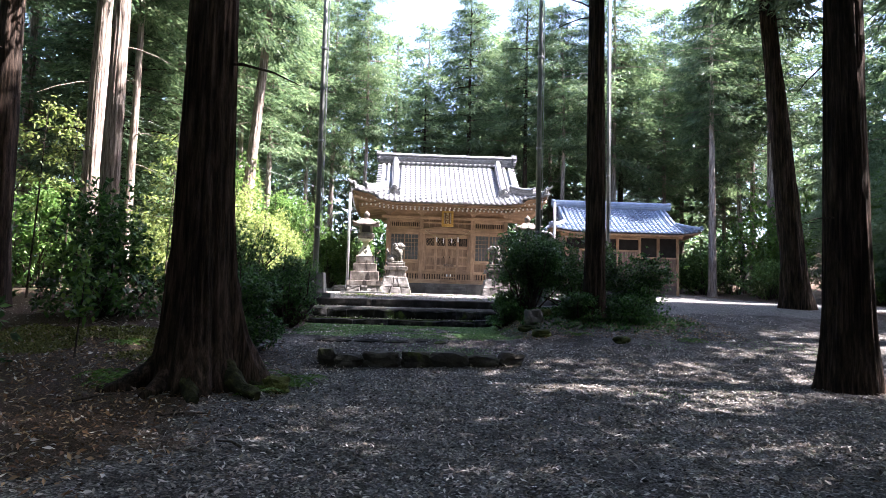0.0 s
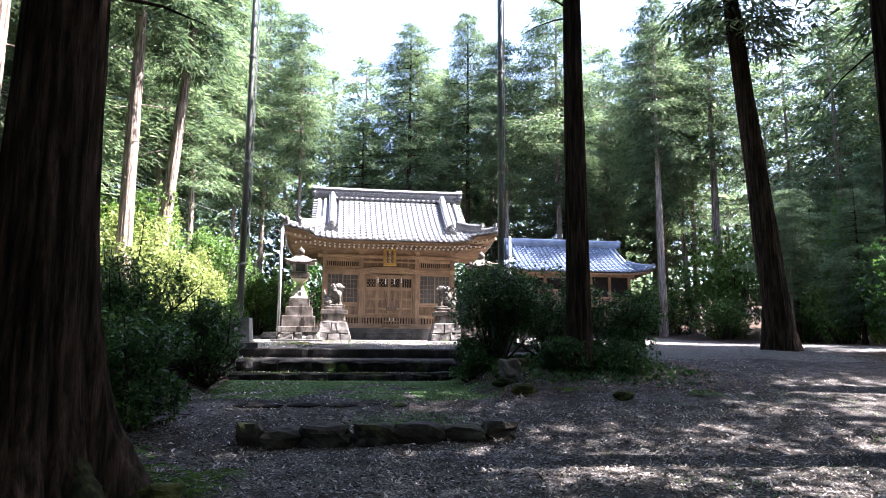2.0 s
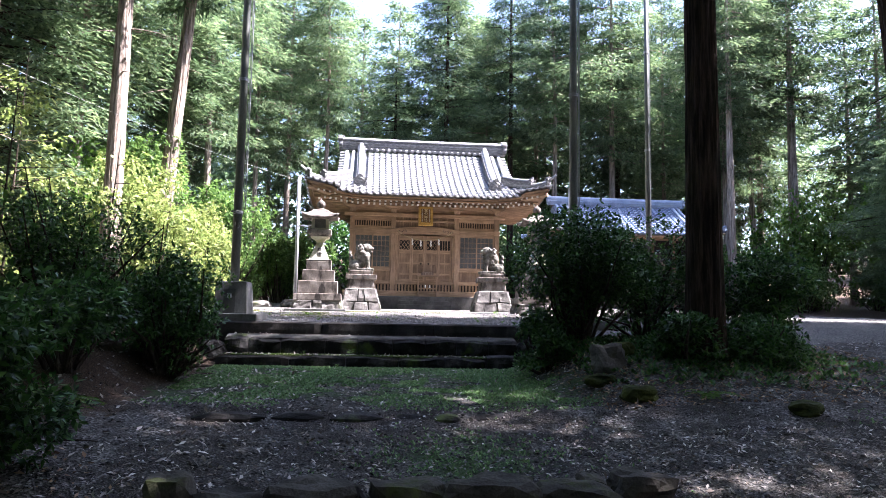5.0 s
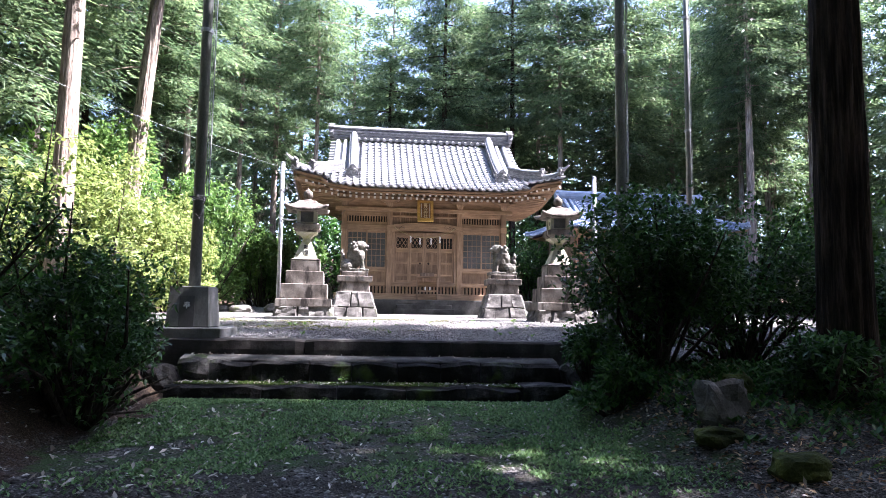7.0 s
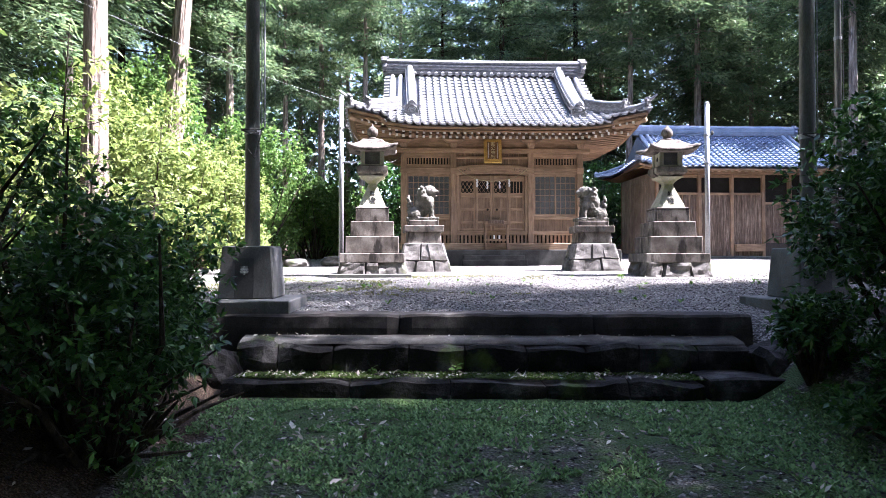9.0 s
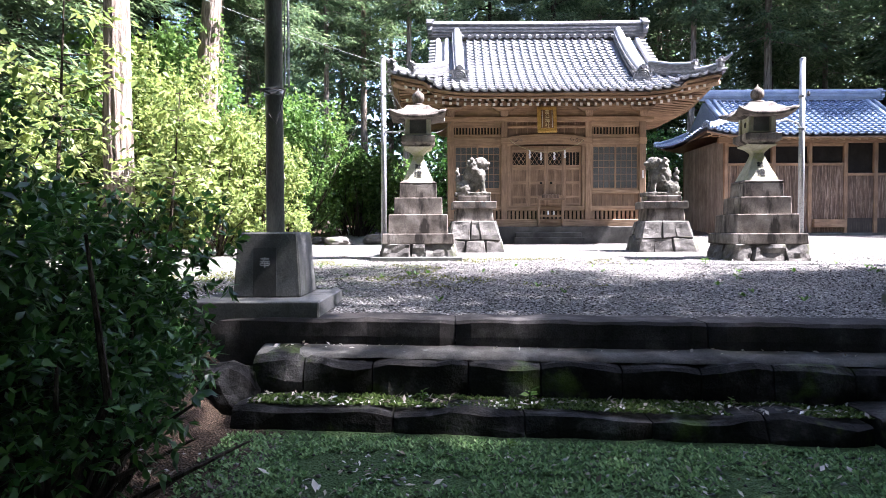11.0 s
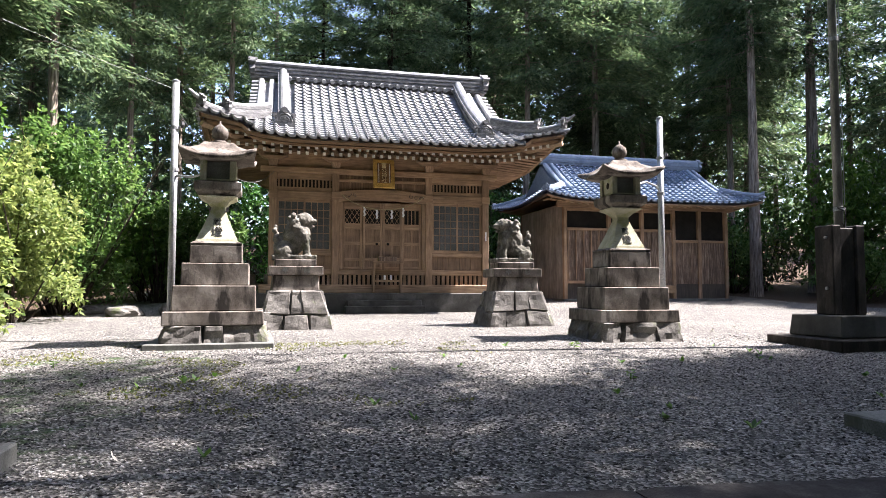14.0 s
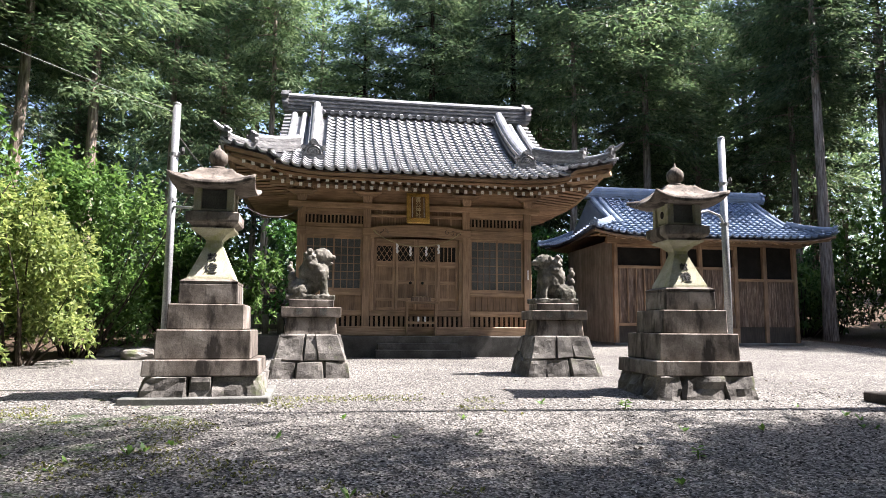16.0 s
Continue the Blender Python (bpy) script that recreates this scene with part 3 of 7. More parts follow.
def conifer(name, label, at, height, r0, crown0, crown_r, seed, leaf, bark, lean=(0, 0), dense=1.0, spray=0.27, flare=0.5, sweep=0.0, rz=0.0, stubs=0, thick=3.0):
    rng = np.random.default_rng(seed)
    tree = thing(name, at, label, "tree", rz=rz)
    v, f = bark_trunk(height, r0, 0.03, lean, seed, flare=flare, sweep=sweep)
    raw("trunk", v, f, bark, tree, smooth=True)
    bm = bmesh.new()
    centres, dirs = [], []
    nb = int(52 * dense)
    for i in range(nb + stubs):
        dead = i >= nb
        q = (i + rng.uniform(0, 1)) / nb if not dead else rng.uniform(-0.5, 0.05)
        z = crown0 + (height - crown0) * min(q, 0.985)
        if z < 2.5:
            continue
        a = i * 2.39996 + rng.uniform(-0.4, 0.4)
        shape = max(0.02, 1 - max(q, 0) ** 3.6) ** 0.52 * (0.6 + 0.4 * min(1, max(q, 0) * 4)) * rng.uniform(0.65, 1.15)
        shape *= 0.8 + 0.6 * max(-0.6, noise.noise(Vector((math.cos(a) * 1.1 + seed, math.sin(a) * 1.1, z * 0.22))))
        length = crown_r * shape if not dead else rng.uniform(0.5, 1.6)
        rise = 0.25 * rng.uniform(-0.6, 1.0) + 0.5 * max(0.0, q - 0.6)
        o = Vector((lean[0] * z + sweep * math.sin(z / height * 3.1), lean[1] * z, z))
        d = Vector((math.cos(a), math.sin(a), rise))
        pts = [o + d * (length * s) + Vector((0, 0, -0.28 * length * s * s)) for s in (0, 0.35, 0.7, 1.0)]
        if length > 0.4:
            tube(pts, [max(0.012, 0.022 * length), 0.014 * length, 0.009 * length, 0.004], 4, bm)
        if dead:
            continue
        m = int((10 + 26 * length) * thick * 2.1)
        tufts = 3 + int(2.4 * length)
        for j in range(tufts):
            s = 0.28 + 0.76 * (j + rng.uniform(0.2, 0.9)) / tufts
            c = o + d * (length * s) + Vector((0, 0, -0.28 * length * s * s))
            swing = rng.normal(0, 0.22 * length * (1.15 - 0.6 * s))
            c += Vector((-d.y * swing, d.x * swing, -0.12 * abs(swing)))
            wide = 0.17 + 0.07 * length
            for _ in range(m // tufts):
                e = rng.normal(0, 1, 3) * np.array([wide, wide, wide * 0.42])
                centres.append((c.x + e[0], c.y + e[1], c.z + e[2] - 0.25 * abs(e[0] + e[1])))
                dirs.append((d.x * 0.7 + e[0] * 2.4, d.y * 0.7 + e[1] * 2.4, d.z * 0.5 - 0.15))
    part("branchwork", bm, bark, tree, here=True)["kind"] = "stuff"
    v, f = needles(centres, dirs, spray * 0.82, spray * 0.13, rng, droop=0.35, jitter=0.45)
    raw("crown", v, f, leaf, tree)
    return tree


def bush(name, label, at, radii, n, leaf_len, seed, leaf, lobes=7, twigs=14, low=0.0, category="shrub", fillin=0.35, lobe=1.0, hollow=0.0):
    """Uneven lobes of leaf whorls on thin stems."""
    rng = np.random.default_rng(seed)
    shrub = thing(name, at, label, category)
    rx, ry, rz = radii
    blobs = []
    for i in range(lobes):
        a = i * 2.4 + rng.uniform(-0.5, 0.5)
        rr = rng.uniform(0.15, 0.72)
        h = rng.uniform(0.06, 0.86)
        blobs.append((rx * rr * math.cos(a), ry * rr * math.sin(a), low + rz * 2 * h * 0.72 + 0.12 * rz, rng.uniform(0.34, 0.6) * lobe))
    blobs.append((0, 0, low + rz * 1.25, 0.6 * lobe))
    centres, dirs = [], []
    per = 5
    for k in range(n // per):
        bx, by, bz, br = blobs[rng.integers(len(blobs))]
        d = rng.normal(0, 1, 3)
        d /= np.linalg.norm(d)
        r = br * (1 - fillin * rng.random() ** 1.4) * (1 + 0.65 * noise.noise(Vector((d[0] * 2.6 + bx, d[1] * 2.2 + by, d[2] * 2.2 + seed))))
        c = np.array([bx + d[0] * r * rx * 1.0, by + d[1] * r * ry, bz + d[2] * r * rz])
        if c[2] < 0.05 or (c[2] < 0.5 * rz and rng.random() < hollow):
            continue
        for _ in range(per):
            e = rng.normal(0, 1, 3)
            e = e / np.linalg.norm(e) * 0.8 + d * 0.55 + np.array([0, 0, 0.15])
            centres.append(c)
            dirs.append(e)
    v, f = blades(centres, dirs, leaf_len, leaf_len * 0.24, rng, droop=0.15, jitter=0.1, fold=0.4)
    raw("foliage", v, f, leaf, shrub)
    bm = bmesh.new()
    for i in range(twigs):
        bx, by, bz, br = blobs[i % len(blobs)]
        e = Vector((bx, by, bz)) + Vector(rng.normal(0, 0.3, 3)) * min(radii)
        s = Vector((bx * 0.22, by * 0.22, -0.1))
        k = s.lerp(e, 0.5) + Vector((rng.normal(0, 0.08), rng.normal(0, 0.08), 0.1))
        tube([s, k, e], [0.03, 0.018, 0.006], 5, bm)
    part("branchwork", bm, M_TWIG, shrub, here=True)["kind"] = "stuff"
    return shrub


def near_tree(at, height, r0, label, bark, lean=(0, 0), seed=1, crown0=9, crown_r=3.4, flare=0.8, dense=1.0, leaf=None, seg=64, spray=0.32, thick=2.8):
    t = conifer("cedar_tree", label, at, height, r0, crown0, crown_r, seed, leaf or M_CEDAR, bark, lean, dense=dense, spray=spray, flare=flare, stubs=4, thick=thick)
    v, f = bark_trunk(height, r0, 0.05, lean, seed, seg=seg, flare=flare, rows=60)
    v = np.array(v)
    rng = random.Random(seed)
    # long plates of bark standing proud
    ang = np.arctan2(v[:, 1] - lean[1] * v[:, 2], v[:, 0] - lean[0] * v[:, 2])
    for i in range(len(v)):
        g = noise.noise(Vector((math.cos(ang[i]) * 9, math.sin(ang[i]) * 9, v[i, 2] * 0.45 + seed)))
        h = noise.noise(Vector((math.cos(ang[i]) * 22, math.sin(ang[i]) * 22, v[i, 2] * 1.3 + seed)))
        k = 1 + 0.075 * (1 if g > 0.1 else -0.4 if g < -0.12 else 0) + 0.03 * h
        cx, cy = lean[0] * v[i, 2], lean[1] * v[i, 2]
        v[i, 0], v[i, 1] = cx + (v[i, 0] - cx) * k, cy + (v[i, 1] - cy) * k
    for c in list(t.children):
        if c.name.startswith("trunk"):
            bpy.data.objects.remove(c)
    raw("trunk", v, f, bark, t)
    return t


def gp(x, y, dz=0.0):
    return (x, y, ground_z(x, y) + dz)


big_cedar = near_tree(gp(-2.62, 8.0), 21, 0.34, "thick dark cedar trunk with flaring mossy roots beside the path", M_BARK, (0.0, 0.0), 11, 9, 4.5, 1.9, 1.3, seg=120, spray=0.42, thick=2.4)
for i, (a, out, up, thick, mat) in enumerate([(-28, 1.0, 0.42, 0.15, M_ROOT), (8, 0.9, 0.4, 0.14, M_ROOT), (-75, 0.95, 0.38, 0.14, M_ROOT), (-115, 0.85, 0.4, 0.14, M_BARK), (-155, 1.05, 0.45, 0.16, M_BARK), (165, 1.0, 0.42, 0.15, M_BARK), (60, 0.85, 0.36, 0.14, M_BARK)]):
    c, s = math.cos(math.radians(a)), math.sin(math.radians(a))
    line = []
    for k in range(13):
        t = k / 12
        r = 0.2 + (out - 0.2) * t ** 1.25
        w = 0.05 * math.sin(5 * t + i)
        line.append((c * r - s * w, s * r + c * w, up * (1 - t) ** 1.8 - 0.06 * t))
    b = tube(line, [thick * (1.0 - 0.62 * (k / 12) ** 1.5) for k in range(13)], 22)
    for vert in b.verts:
        q = vert.co * 7 + Vector((i * 3, 0, 0))
        vert.co += Vector((noise.noise(q), noise.noise(q + Vector((9, 0, 0))), 0.7 * noise.noise(q + Vector((0, 9, 0))))) * 0.05
    part("root", b, mat, big_cedar, "moss covered root" if mat is M_ROOT else "", here=True)
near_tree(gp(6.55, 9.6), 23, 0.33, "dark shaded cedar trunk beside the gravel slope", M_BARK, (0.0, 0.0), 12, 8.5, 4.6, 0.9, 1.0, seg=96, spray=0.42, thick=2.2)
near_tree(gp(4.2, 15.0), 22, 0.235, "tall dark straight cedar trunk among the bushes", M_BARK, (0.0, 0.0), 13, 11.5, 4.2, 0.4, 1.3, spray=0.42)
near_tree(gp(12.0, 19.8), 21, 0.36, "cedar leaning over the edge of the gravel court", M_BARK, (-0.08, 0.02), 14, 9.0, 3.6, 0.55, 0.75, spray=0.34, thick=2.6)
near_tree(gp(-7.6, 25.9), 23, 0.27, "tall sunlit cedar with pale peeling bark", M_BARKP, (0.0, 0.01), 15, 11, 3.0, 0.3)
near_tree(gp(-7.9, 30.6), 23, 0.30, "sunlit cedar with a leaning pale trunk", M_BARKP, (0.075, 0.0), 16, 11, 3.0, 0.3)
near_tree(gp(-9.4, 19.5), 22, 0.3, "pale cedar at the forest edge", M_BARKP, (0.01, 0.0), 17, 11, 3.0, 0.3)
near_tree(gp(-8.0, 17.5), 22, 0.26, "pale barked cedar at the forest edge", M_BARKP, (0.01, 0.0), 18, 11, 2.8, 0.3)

# added trees, mostly out of view, whose crowns keep sun off path and steps
for i, (x, y, h) in enumerate([(12.2, 13.2, 23), (15.4, 16.2, 24), (16.5, 11.0, 22), (-5.6, 3.4, 23), (1.6, -3.2, 24), (-9.0, 14.6, 23)]):
    near_tree(gp(x, y), h, 0.3, "tall dark cedar with a high crown added to shade the path", M_BARK, (0.0, 0.0), 70 + i, 9.5, 4.3, 0.4, 0.95 if i < 2 else 0.45, seg=32, spray=0.4, thick=1.9 if i < 2 else 1.4)

# more added trees out of view, thinner, to break the sun into dapples
for i, (x, y, h) in enumerate([(10.2, 7.0, 22), (5.6, 3.6, 24), (9.0, 1.5, 22), (12.5, 4.5, 22)]):
    near_tree(gp(x, y), h, 0.28, "tall cedar with a thin high crown added to dapple the path", M_BARK, (0.0, 0.0), 90 + i, 9.0, 4.4, 0.4, 0.48 if i == 0 else 0.52, seg=32, spray=0.42, thick=1.6)

# the woods round the court: five trees, each built once and then repeated
PLAN = random.Random(5)
kinds = [
    conifer("cypress_tree", "tall cypress with hanging green sprays in the woods", (-7.3, 46, ground_z(-7.3, 46)), 23, 0.17, 8.0, 3.2, 21, M_HINOKI, M_BARKP, dense=1.5),
    conifer("cypress_tree", "slim cypress with a pale trunk in the woods", (-3.6, 47, ground_z(-3.6, 47)), 22, 0.18, 10.5, 2.8, 22, M_HINOKI, M_BARKP, dense=1.35, sweep=0.35, stubs=8),
    conifer("cedar_tree", "dark green cedar in the woods", (8.6, 49, ground_z(8.6, 49)), 24, 0.24, 9.5, 3.0, 23, M_CEDAR, M_BARK, dense=1.5, stubs=6),
    conifer("cypress_tree", "broad cypress with low branches at the wood's edge", (-13, 40, ground_z(-13, 40)), 19, 0.22, 2.6, 3.6, 24, M_HINOKI, M_BARK, dense=1.5),
    conifer("cedar_tree", "bare trunked cedar with a high crown in the woods", (19.0, 40.3, ground_z(19, 40.3)), 22, 0.26, 10.5, 2.7, 25, M_CEDAR, M_BARKP, dense=1.25, stubs=6),
    conifer("cedar_tree", "dense dark cedar with low branches deep in the woods", (3.5, -12, ground_z(3.5, -12)), 21, 0.26, 2.6, 3.8, 26, M_CEDAR, M_BARK, dense=1.0, spray=0.9, thick=0.55),
    conifer("cypress_tree", "tall cypress deep in the woods", (27, 55, ground_z(27, 55)), 23, 0.2, 5.0, 3.2, 27, M_HINOKI, M_BARKP, dense=1.2, spray=0.42, thick=1.4, stubs=6),
]
spots = [(-6.5, 51, 0), (1, 48.5, 3), (4.5, 47.5, 2), (7, 52, 0), (11.2, 47.5, 1), (14.2, 47, 0), (17.5, 55, 2), (21.5, 45, 0), (13, 58, 0), (-10.5, 38.5, 1), (-9.5, 42.5, 0), (-11, 48, 0), (-13.6, 29, 0), (-10.8, 24.2, 1), (-4.7, 55, 0), (1.5, 54, 2), (5, 57, 0), (12, 54, 0), (15.5, 50, 2), (20, 52, 0), (24, 47, 1), (28, 52, 0), (-1, 60, 2), (9, 62, 0), (17, 61, 0), (25, 60, 2), (33, 56, 0), (-9, 60, 0), (-14, 54, 2), (-18, 48, 0), (-22, 55, 0),
    (24.5, 42, 4), (29.5, 26, 2), (31, 30.5, 1), (29.5, 38, 2), (32, 34, 4), (29, 43, 0), (30, 22, 0), (33, 38, 0), (34, 28, 0), (36, 45, 2), (32, 48, 0), (38, 34, 0), (26, 56, 0), (22, 58, 0), (36, 40, 0), (39, 26, 0), (20.5, 20.5, 2), (19.5, 16.8, 2), (24, 16, 6), (23, 7, 0), (15, 1, 2), (9.5, -2.5, 4), (19, -4, 0), (28, 2, 0),
    (-12, 33.5, 0), (-16, 37, 3), (-12.5, 27, 3), (-17, 30, 0), (-14.5, 22, 4), (-19, 24, 3), (-12, 15.5, 2), (-17, 17, 0), (-10.2, 11.5, 4), (-14.5, 10.5, 2), (-19.5, 11, 0), (-8.2, 7.8, 4), (-12, 5, 2), (-7, 2.5, 2), (-15, 2, 0), (-6, -4, 4), (-11, -3, 2), (-1, -8, 2), (4, -9, 2), (8, -7.5, 0), (-4, -11, 0), (0.5, -14, 0), (-22, 38, 0), (-21, 4, 0), (-24, 18, 0), (-26, 30, 0),
    (2, -6, 3), (-3.5, -6.5, 3), (6.5, -5.5, 3), (12, -8, 3), (-8.5, -8, 3), (3.5, -16, 3), (10, -14, 3), (-9, -14, 3), (-15, -6, 3)]
for x, y, k in spots:
    s = PLAN.uniform(0.85, 1.12) * (0.97 if y > 45 and -5 < x < 24 else 1.0)
    x, y = x + PLAN.uniform(-0.7, 0.7), y + PLAN.uniform(-0.7, 0.7)
    k = 5 if y < 3 else 6 if y > 53 or x > 27 or x < -17 else k
    t = copy_thing(kinds[k], pose(x, y, ground_z(x, y), 0, 0, PLAN.uniform(0, 360)))
    w = s * PLAN.uniform(1.1, 1.4)
    t.scale = (w, w, s * PLAN.uniform(0.94, 1.08))

for x, y, k, h in [(22.5, 33, 3, 0.42), (21.8, 28, 3, 0.36), (25.5, 35.5, 3, 0.45), (26.8, 32, 0, 0.45), (27.5, 40, 3, 0.5), (20.6, 30.8, 0, 0.3)]:
    t = copy_thing(kinds[k], pose(x, y, ground_z(x, y), 0, 0, PLAN.uniform(0, 360)))
    t.scale = (h * 1.35, h * 1.35, h)
    t["label"] = "young dark conifer at the edge of the court"

# the far wooded slope
def far_woods():
    rng = np.random.default_rng(77)
    cs, ds = [], []
    for i in range(230):
        a = rng.uniform(0, 2 * math.pi)
        r = rng.uniform(40, 95)
        x, y = 4 + r * math.cos(a), 22 + r * math.sin(a)
        if x > 40 and y < 25 and rng.random() < 0.4:
            continue
        h = rng.uniform(17, 23)
        g = ground_z(x, y)
        m = 620
        q = rng.random(m) ** 1.25
        rr = 3.2 * (1 - q ** 2.2) ** 0.6 * np.sqrt(rng.random(m)) + 0.2
        b = rng.uniform(0, 2 * math.pi, m)
        cs.append(np.stack([x + rr * np.cos(b), y + rr * np.sin(b), g + 1 + (h - 1) * q], 1))
        ds.append(np.stack([np.cos(b), np.sin(b), -0.2 + 0 * b], 1))
    v, f = blades(np.concatenate(cs), np.concatenate(ds), 0.95, 0.24, rng, droop=0.3)
    tagged(raw("far_woods", v, f, M_CEDAR), "dense dark conifer woods on the slope around", "woods", kind="stuff")


far_woods()

# bushes
bush("evergreen_bush", "dense dark evergreen bush beside the steps", gp(2.92, 16.4), (1.15, 1.0, 1.2), 26000, 0.07, 31, M_SHRUB, 20, twigs=40, lobe=0.8, hollow=0.55)
bush("evergreen_bush", "dark glossy evergreen bush behind the cedar", gp(4.3, 17.0), (1.2, 1.0, 1.2), 21000, 0.072, 32, M_SHRUB, 18, twigs=40, lobe=0.8, hollow=0.55)
bush("evergreen_bush", "small rounded evergreen bush at the cedar's foot", gp(5.7, 16.2), (0.95, 0.85, 0.85), 11000, 0.08, 33, M_SHRUB, 7)
bush("evergreen_bush", "spreading dark evergreen bush on the bank by the steps", gp(-4.5, 16.3), (1.4, 1.3, 1.25), 19000, 0.07, 34, M_SHRUB, 30, twigs=60, lobe=0.6, hollow=0.75)
bush("evergreen_bush", "dark evergreen bush leaning over the end of the steps", gp(-2.98, 16.0), (0.95, 1.0, 1.05), 19000, 0.064, 44, M_SHRUB, 24, twigs=60, lobe=0.6, hollow=0.75)
bush("evergreen_bush", "loose dark evergreen bush beside the path", gp(-2.95, 11.2), (1.05, 1.0, 0.85), 14000, 0.074, 35, M_SHRUB, 22, lobe=0.62)
bush("evergreen_bush", "broad leaved evergreen shrub at the forest edge", gp(-6.6, 8.3), (1.2, 1.1, 1.3), 6000, 0.17, 36, M_SHRUB, 9)
bush("evergreen_bush", "tall dark evergreen shrub at the forest edge", gp(-6.3, 13.6), (1.3, 1.4, 1.5), 7000, 0.14, 37, M_SHRUB, 9)
bush("evergreen_bush", "low leafy growth over the end of the steps", gp(-3.25, 17.3), (0.5, 0.5, 0.36), 4500, 0.07, 48, M_SHRUB, 6)
bush("evergreen_bush", "dark leafy growth on the bank below the steps", gp(-3.2, 16.95), (0.8, 0.6, 0.62), 9000, 0.066, 83, M_SHRUB, 16, lobe=0.7)
bush("evergreen_bush", "low leafy growth beside the lower step", gp(2.45, 17.1), (0.5, 0.5, 0.4), 4500, 0.07, 49, M_SHRUB, 6)
bush("evergreen_bush", "low leafy growth at the foot of the bush", gp(2.3, 15.9), (0.45, 0.6, 0.3), 4000, 0.07, 50, M_SHRUB, 6)
bush("evergreen_bush", "low dark evergreen shrub on the bank", gp(-3.5, 14.2), (0.8, 0.9, 0.55), 8000, 0.075, 45, M_SHRUB, 7)
bush("evergreen_bush", "low dark growth spreading below the cedar", gp(3.75, 14.75), (0.75, 0.45, 0.34), 5000, 0.07, 81, M_SHRUB, 12, lobe=0.7)
bush("evergreen_bush", "low dark growth at the edge of the bank", gp(4.9, 14.9), (0.8, 0.55, 0.36), 5000, 0.07, 82, M_SHRUB, 12, lobe=0.7)
bush("light_green_shrub", "sunlit light green shrub beside the court", gp(-6.1, 26.8), (1.8, 1.9, 2.1), 14000, 0.12, 38, M_MAPLE, 64, lobe=0.36, fillin=0.7)
bush("light_green_shrub", "tall sunlit light green shrub at the wood's edge", gp(-6.4, 31.3), (1.9, 2.2, 2.5), 15000, 0.125, 39, M_MAPLE, 70, lobe=0.36, fillin=0.7)
bush("light_green_shrub", "tall leafy tree like shrub at the wood's edge", gp(-8.0, 28.4), (2.0, 2.2, 3.2), 16000, 0.125, 47, M_MAPLE, 74, lobe=0.36, fillin=0.7)
bush("broadleaf_tree", "lush green broadleaf tree at the edge of the court", gp(-6.3, 34.2), (2.2, 2.0, 3.3), 17000, 0.15, 61, M_LUSH, 60, 40, lobe=0.42, fillin=0.6, category="tree")
bush("broadleaf_tree", "small leafy green tree behind the steel pole", gp(-4.6, 38.0), (1.6, 1.5, 2.3), 11000, 0.15, 62, M_LUSH, 44, 30, lobe=0.42, fillin=0.6, category="tree")
bush("broadleaf_tree", "leafy green tree filling the forest edge", gp(-8.6, 31.6), (2.2, 2.0, 4.2), 17000, 0.16, 63, M_LUSH, 64, 40, lobe=0.42, fillin=0.6, category="tree")
bush("light_green_shrub", "yellow green sunlit shrub below the cedars", gp(-8.2, 22.8), (1.6, 1.7, 1.7), 9000, 0.12, 40, M_MAPLE, 50, lobe=0.38, fillin=0.7)
bush("light_green_shrub", "leafy green undergrowth behind the court", gp(-5.2, 38.5), (1.7, 1.6, 1.5), 7000, 0.17, 41, M_FERN, 9)
kinds_l = bush("light_green_shrub", "leafy green undergrowth at the wood's edge", gp(-9.3, 36.0), (2.0, 2.0, 1.9), 8000, 0.17, 42, M_FERN, 9)

# ---- shrine ----
XC, YF = 2.0, 34.79
GZ = 1.50
EAVE_Y, EAVE_Z, HALF, GABLE, RIDGE_Y = 33.0, 6.05, 5.05, 3.75, 37.6
BACK_Y = 2 * RIDGE_Y - EAVE_Y


def prof(d):
    return 0.42 * d + 0.0457 * d * d


def roof_z(x, y):
    u = abs(x - XC)
    df = min(y - EAVE_Y, BACK_Y - y)
    ds = HALF - u
    d = df if u < GABLE else min(df, ds)
    up = 0.62 * (max(0.0, u - 2.2) / (HALF - 2.2)) ** 2.2 * max(0.0, 1 - df / 3.2) ** 1.3
    if u >= GABLE:
        up = max(up, 0.62 * max(0.0, (abs(y - RIDGE_Y) - 1.8) / 2.8) ** 2.2 * max(0.0, 1 - ds / 3.2) ** 1.3)
    return EAVE_Z + prof(max(0, d)) + up


shrine = thing("shrine_hall", (XC, YF, GZ), "weathered wooden shrine hall with a curved grey tiled roof", "shrine")


def sp(name, bm, mat, parent=None, label="", smooth=False):
    return part(name, bm, mat, parent or shrine, label, smooth=smooth)


PX = [-1.15, 0.588, 3.319, 5.068]
YB = 40.4
plat = sp("stone_platform", box(-2.35, 6.3, 33.95, 41.2, 1.2, 2.04, 0.02), M_CONCD)
sp("stone_step", box(0.80, 3.0, 33.62, 34.0, 1.3, 1.70, 0.02), M_CONCD)
sp("stone_step", box(0.86, 2.94, 33.80, 34.0, 1.6, 1.86, 0.02), M_CONCD)
sp("sill_beam", box(-1.5, 5.42, 34.62, 34.9, 2.04, 2.28, 0.015), M_WOODX)
for x in PX:
    sp("post", box(x - 0.105, x + 0.105, YF - 0.1, YF + 0.12, 2.03, 5.72, 0.012), M_WOOD)
for y in (36.6, 38.4, YB):
    for x in (PX[0], PX[3]):
        sp("post", box(x - 0.105, x + 0.105, y - 0.1, y + 0.1, 2.03, 5.72, 0.012), M_WOOD)
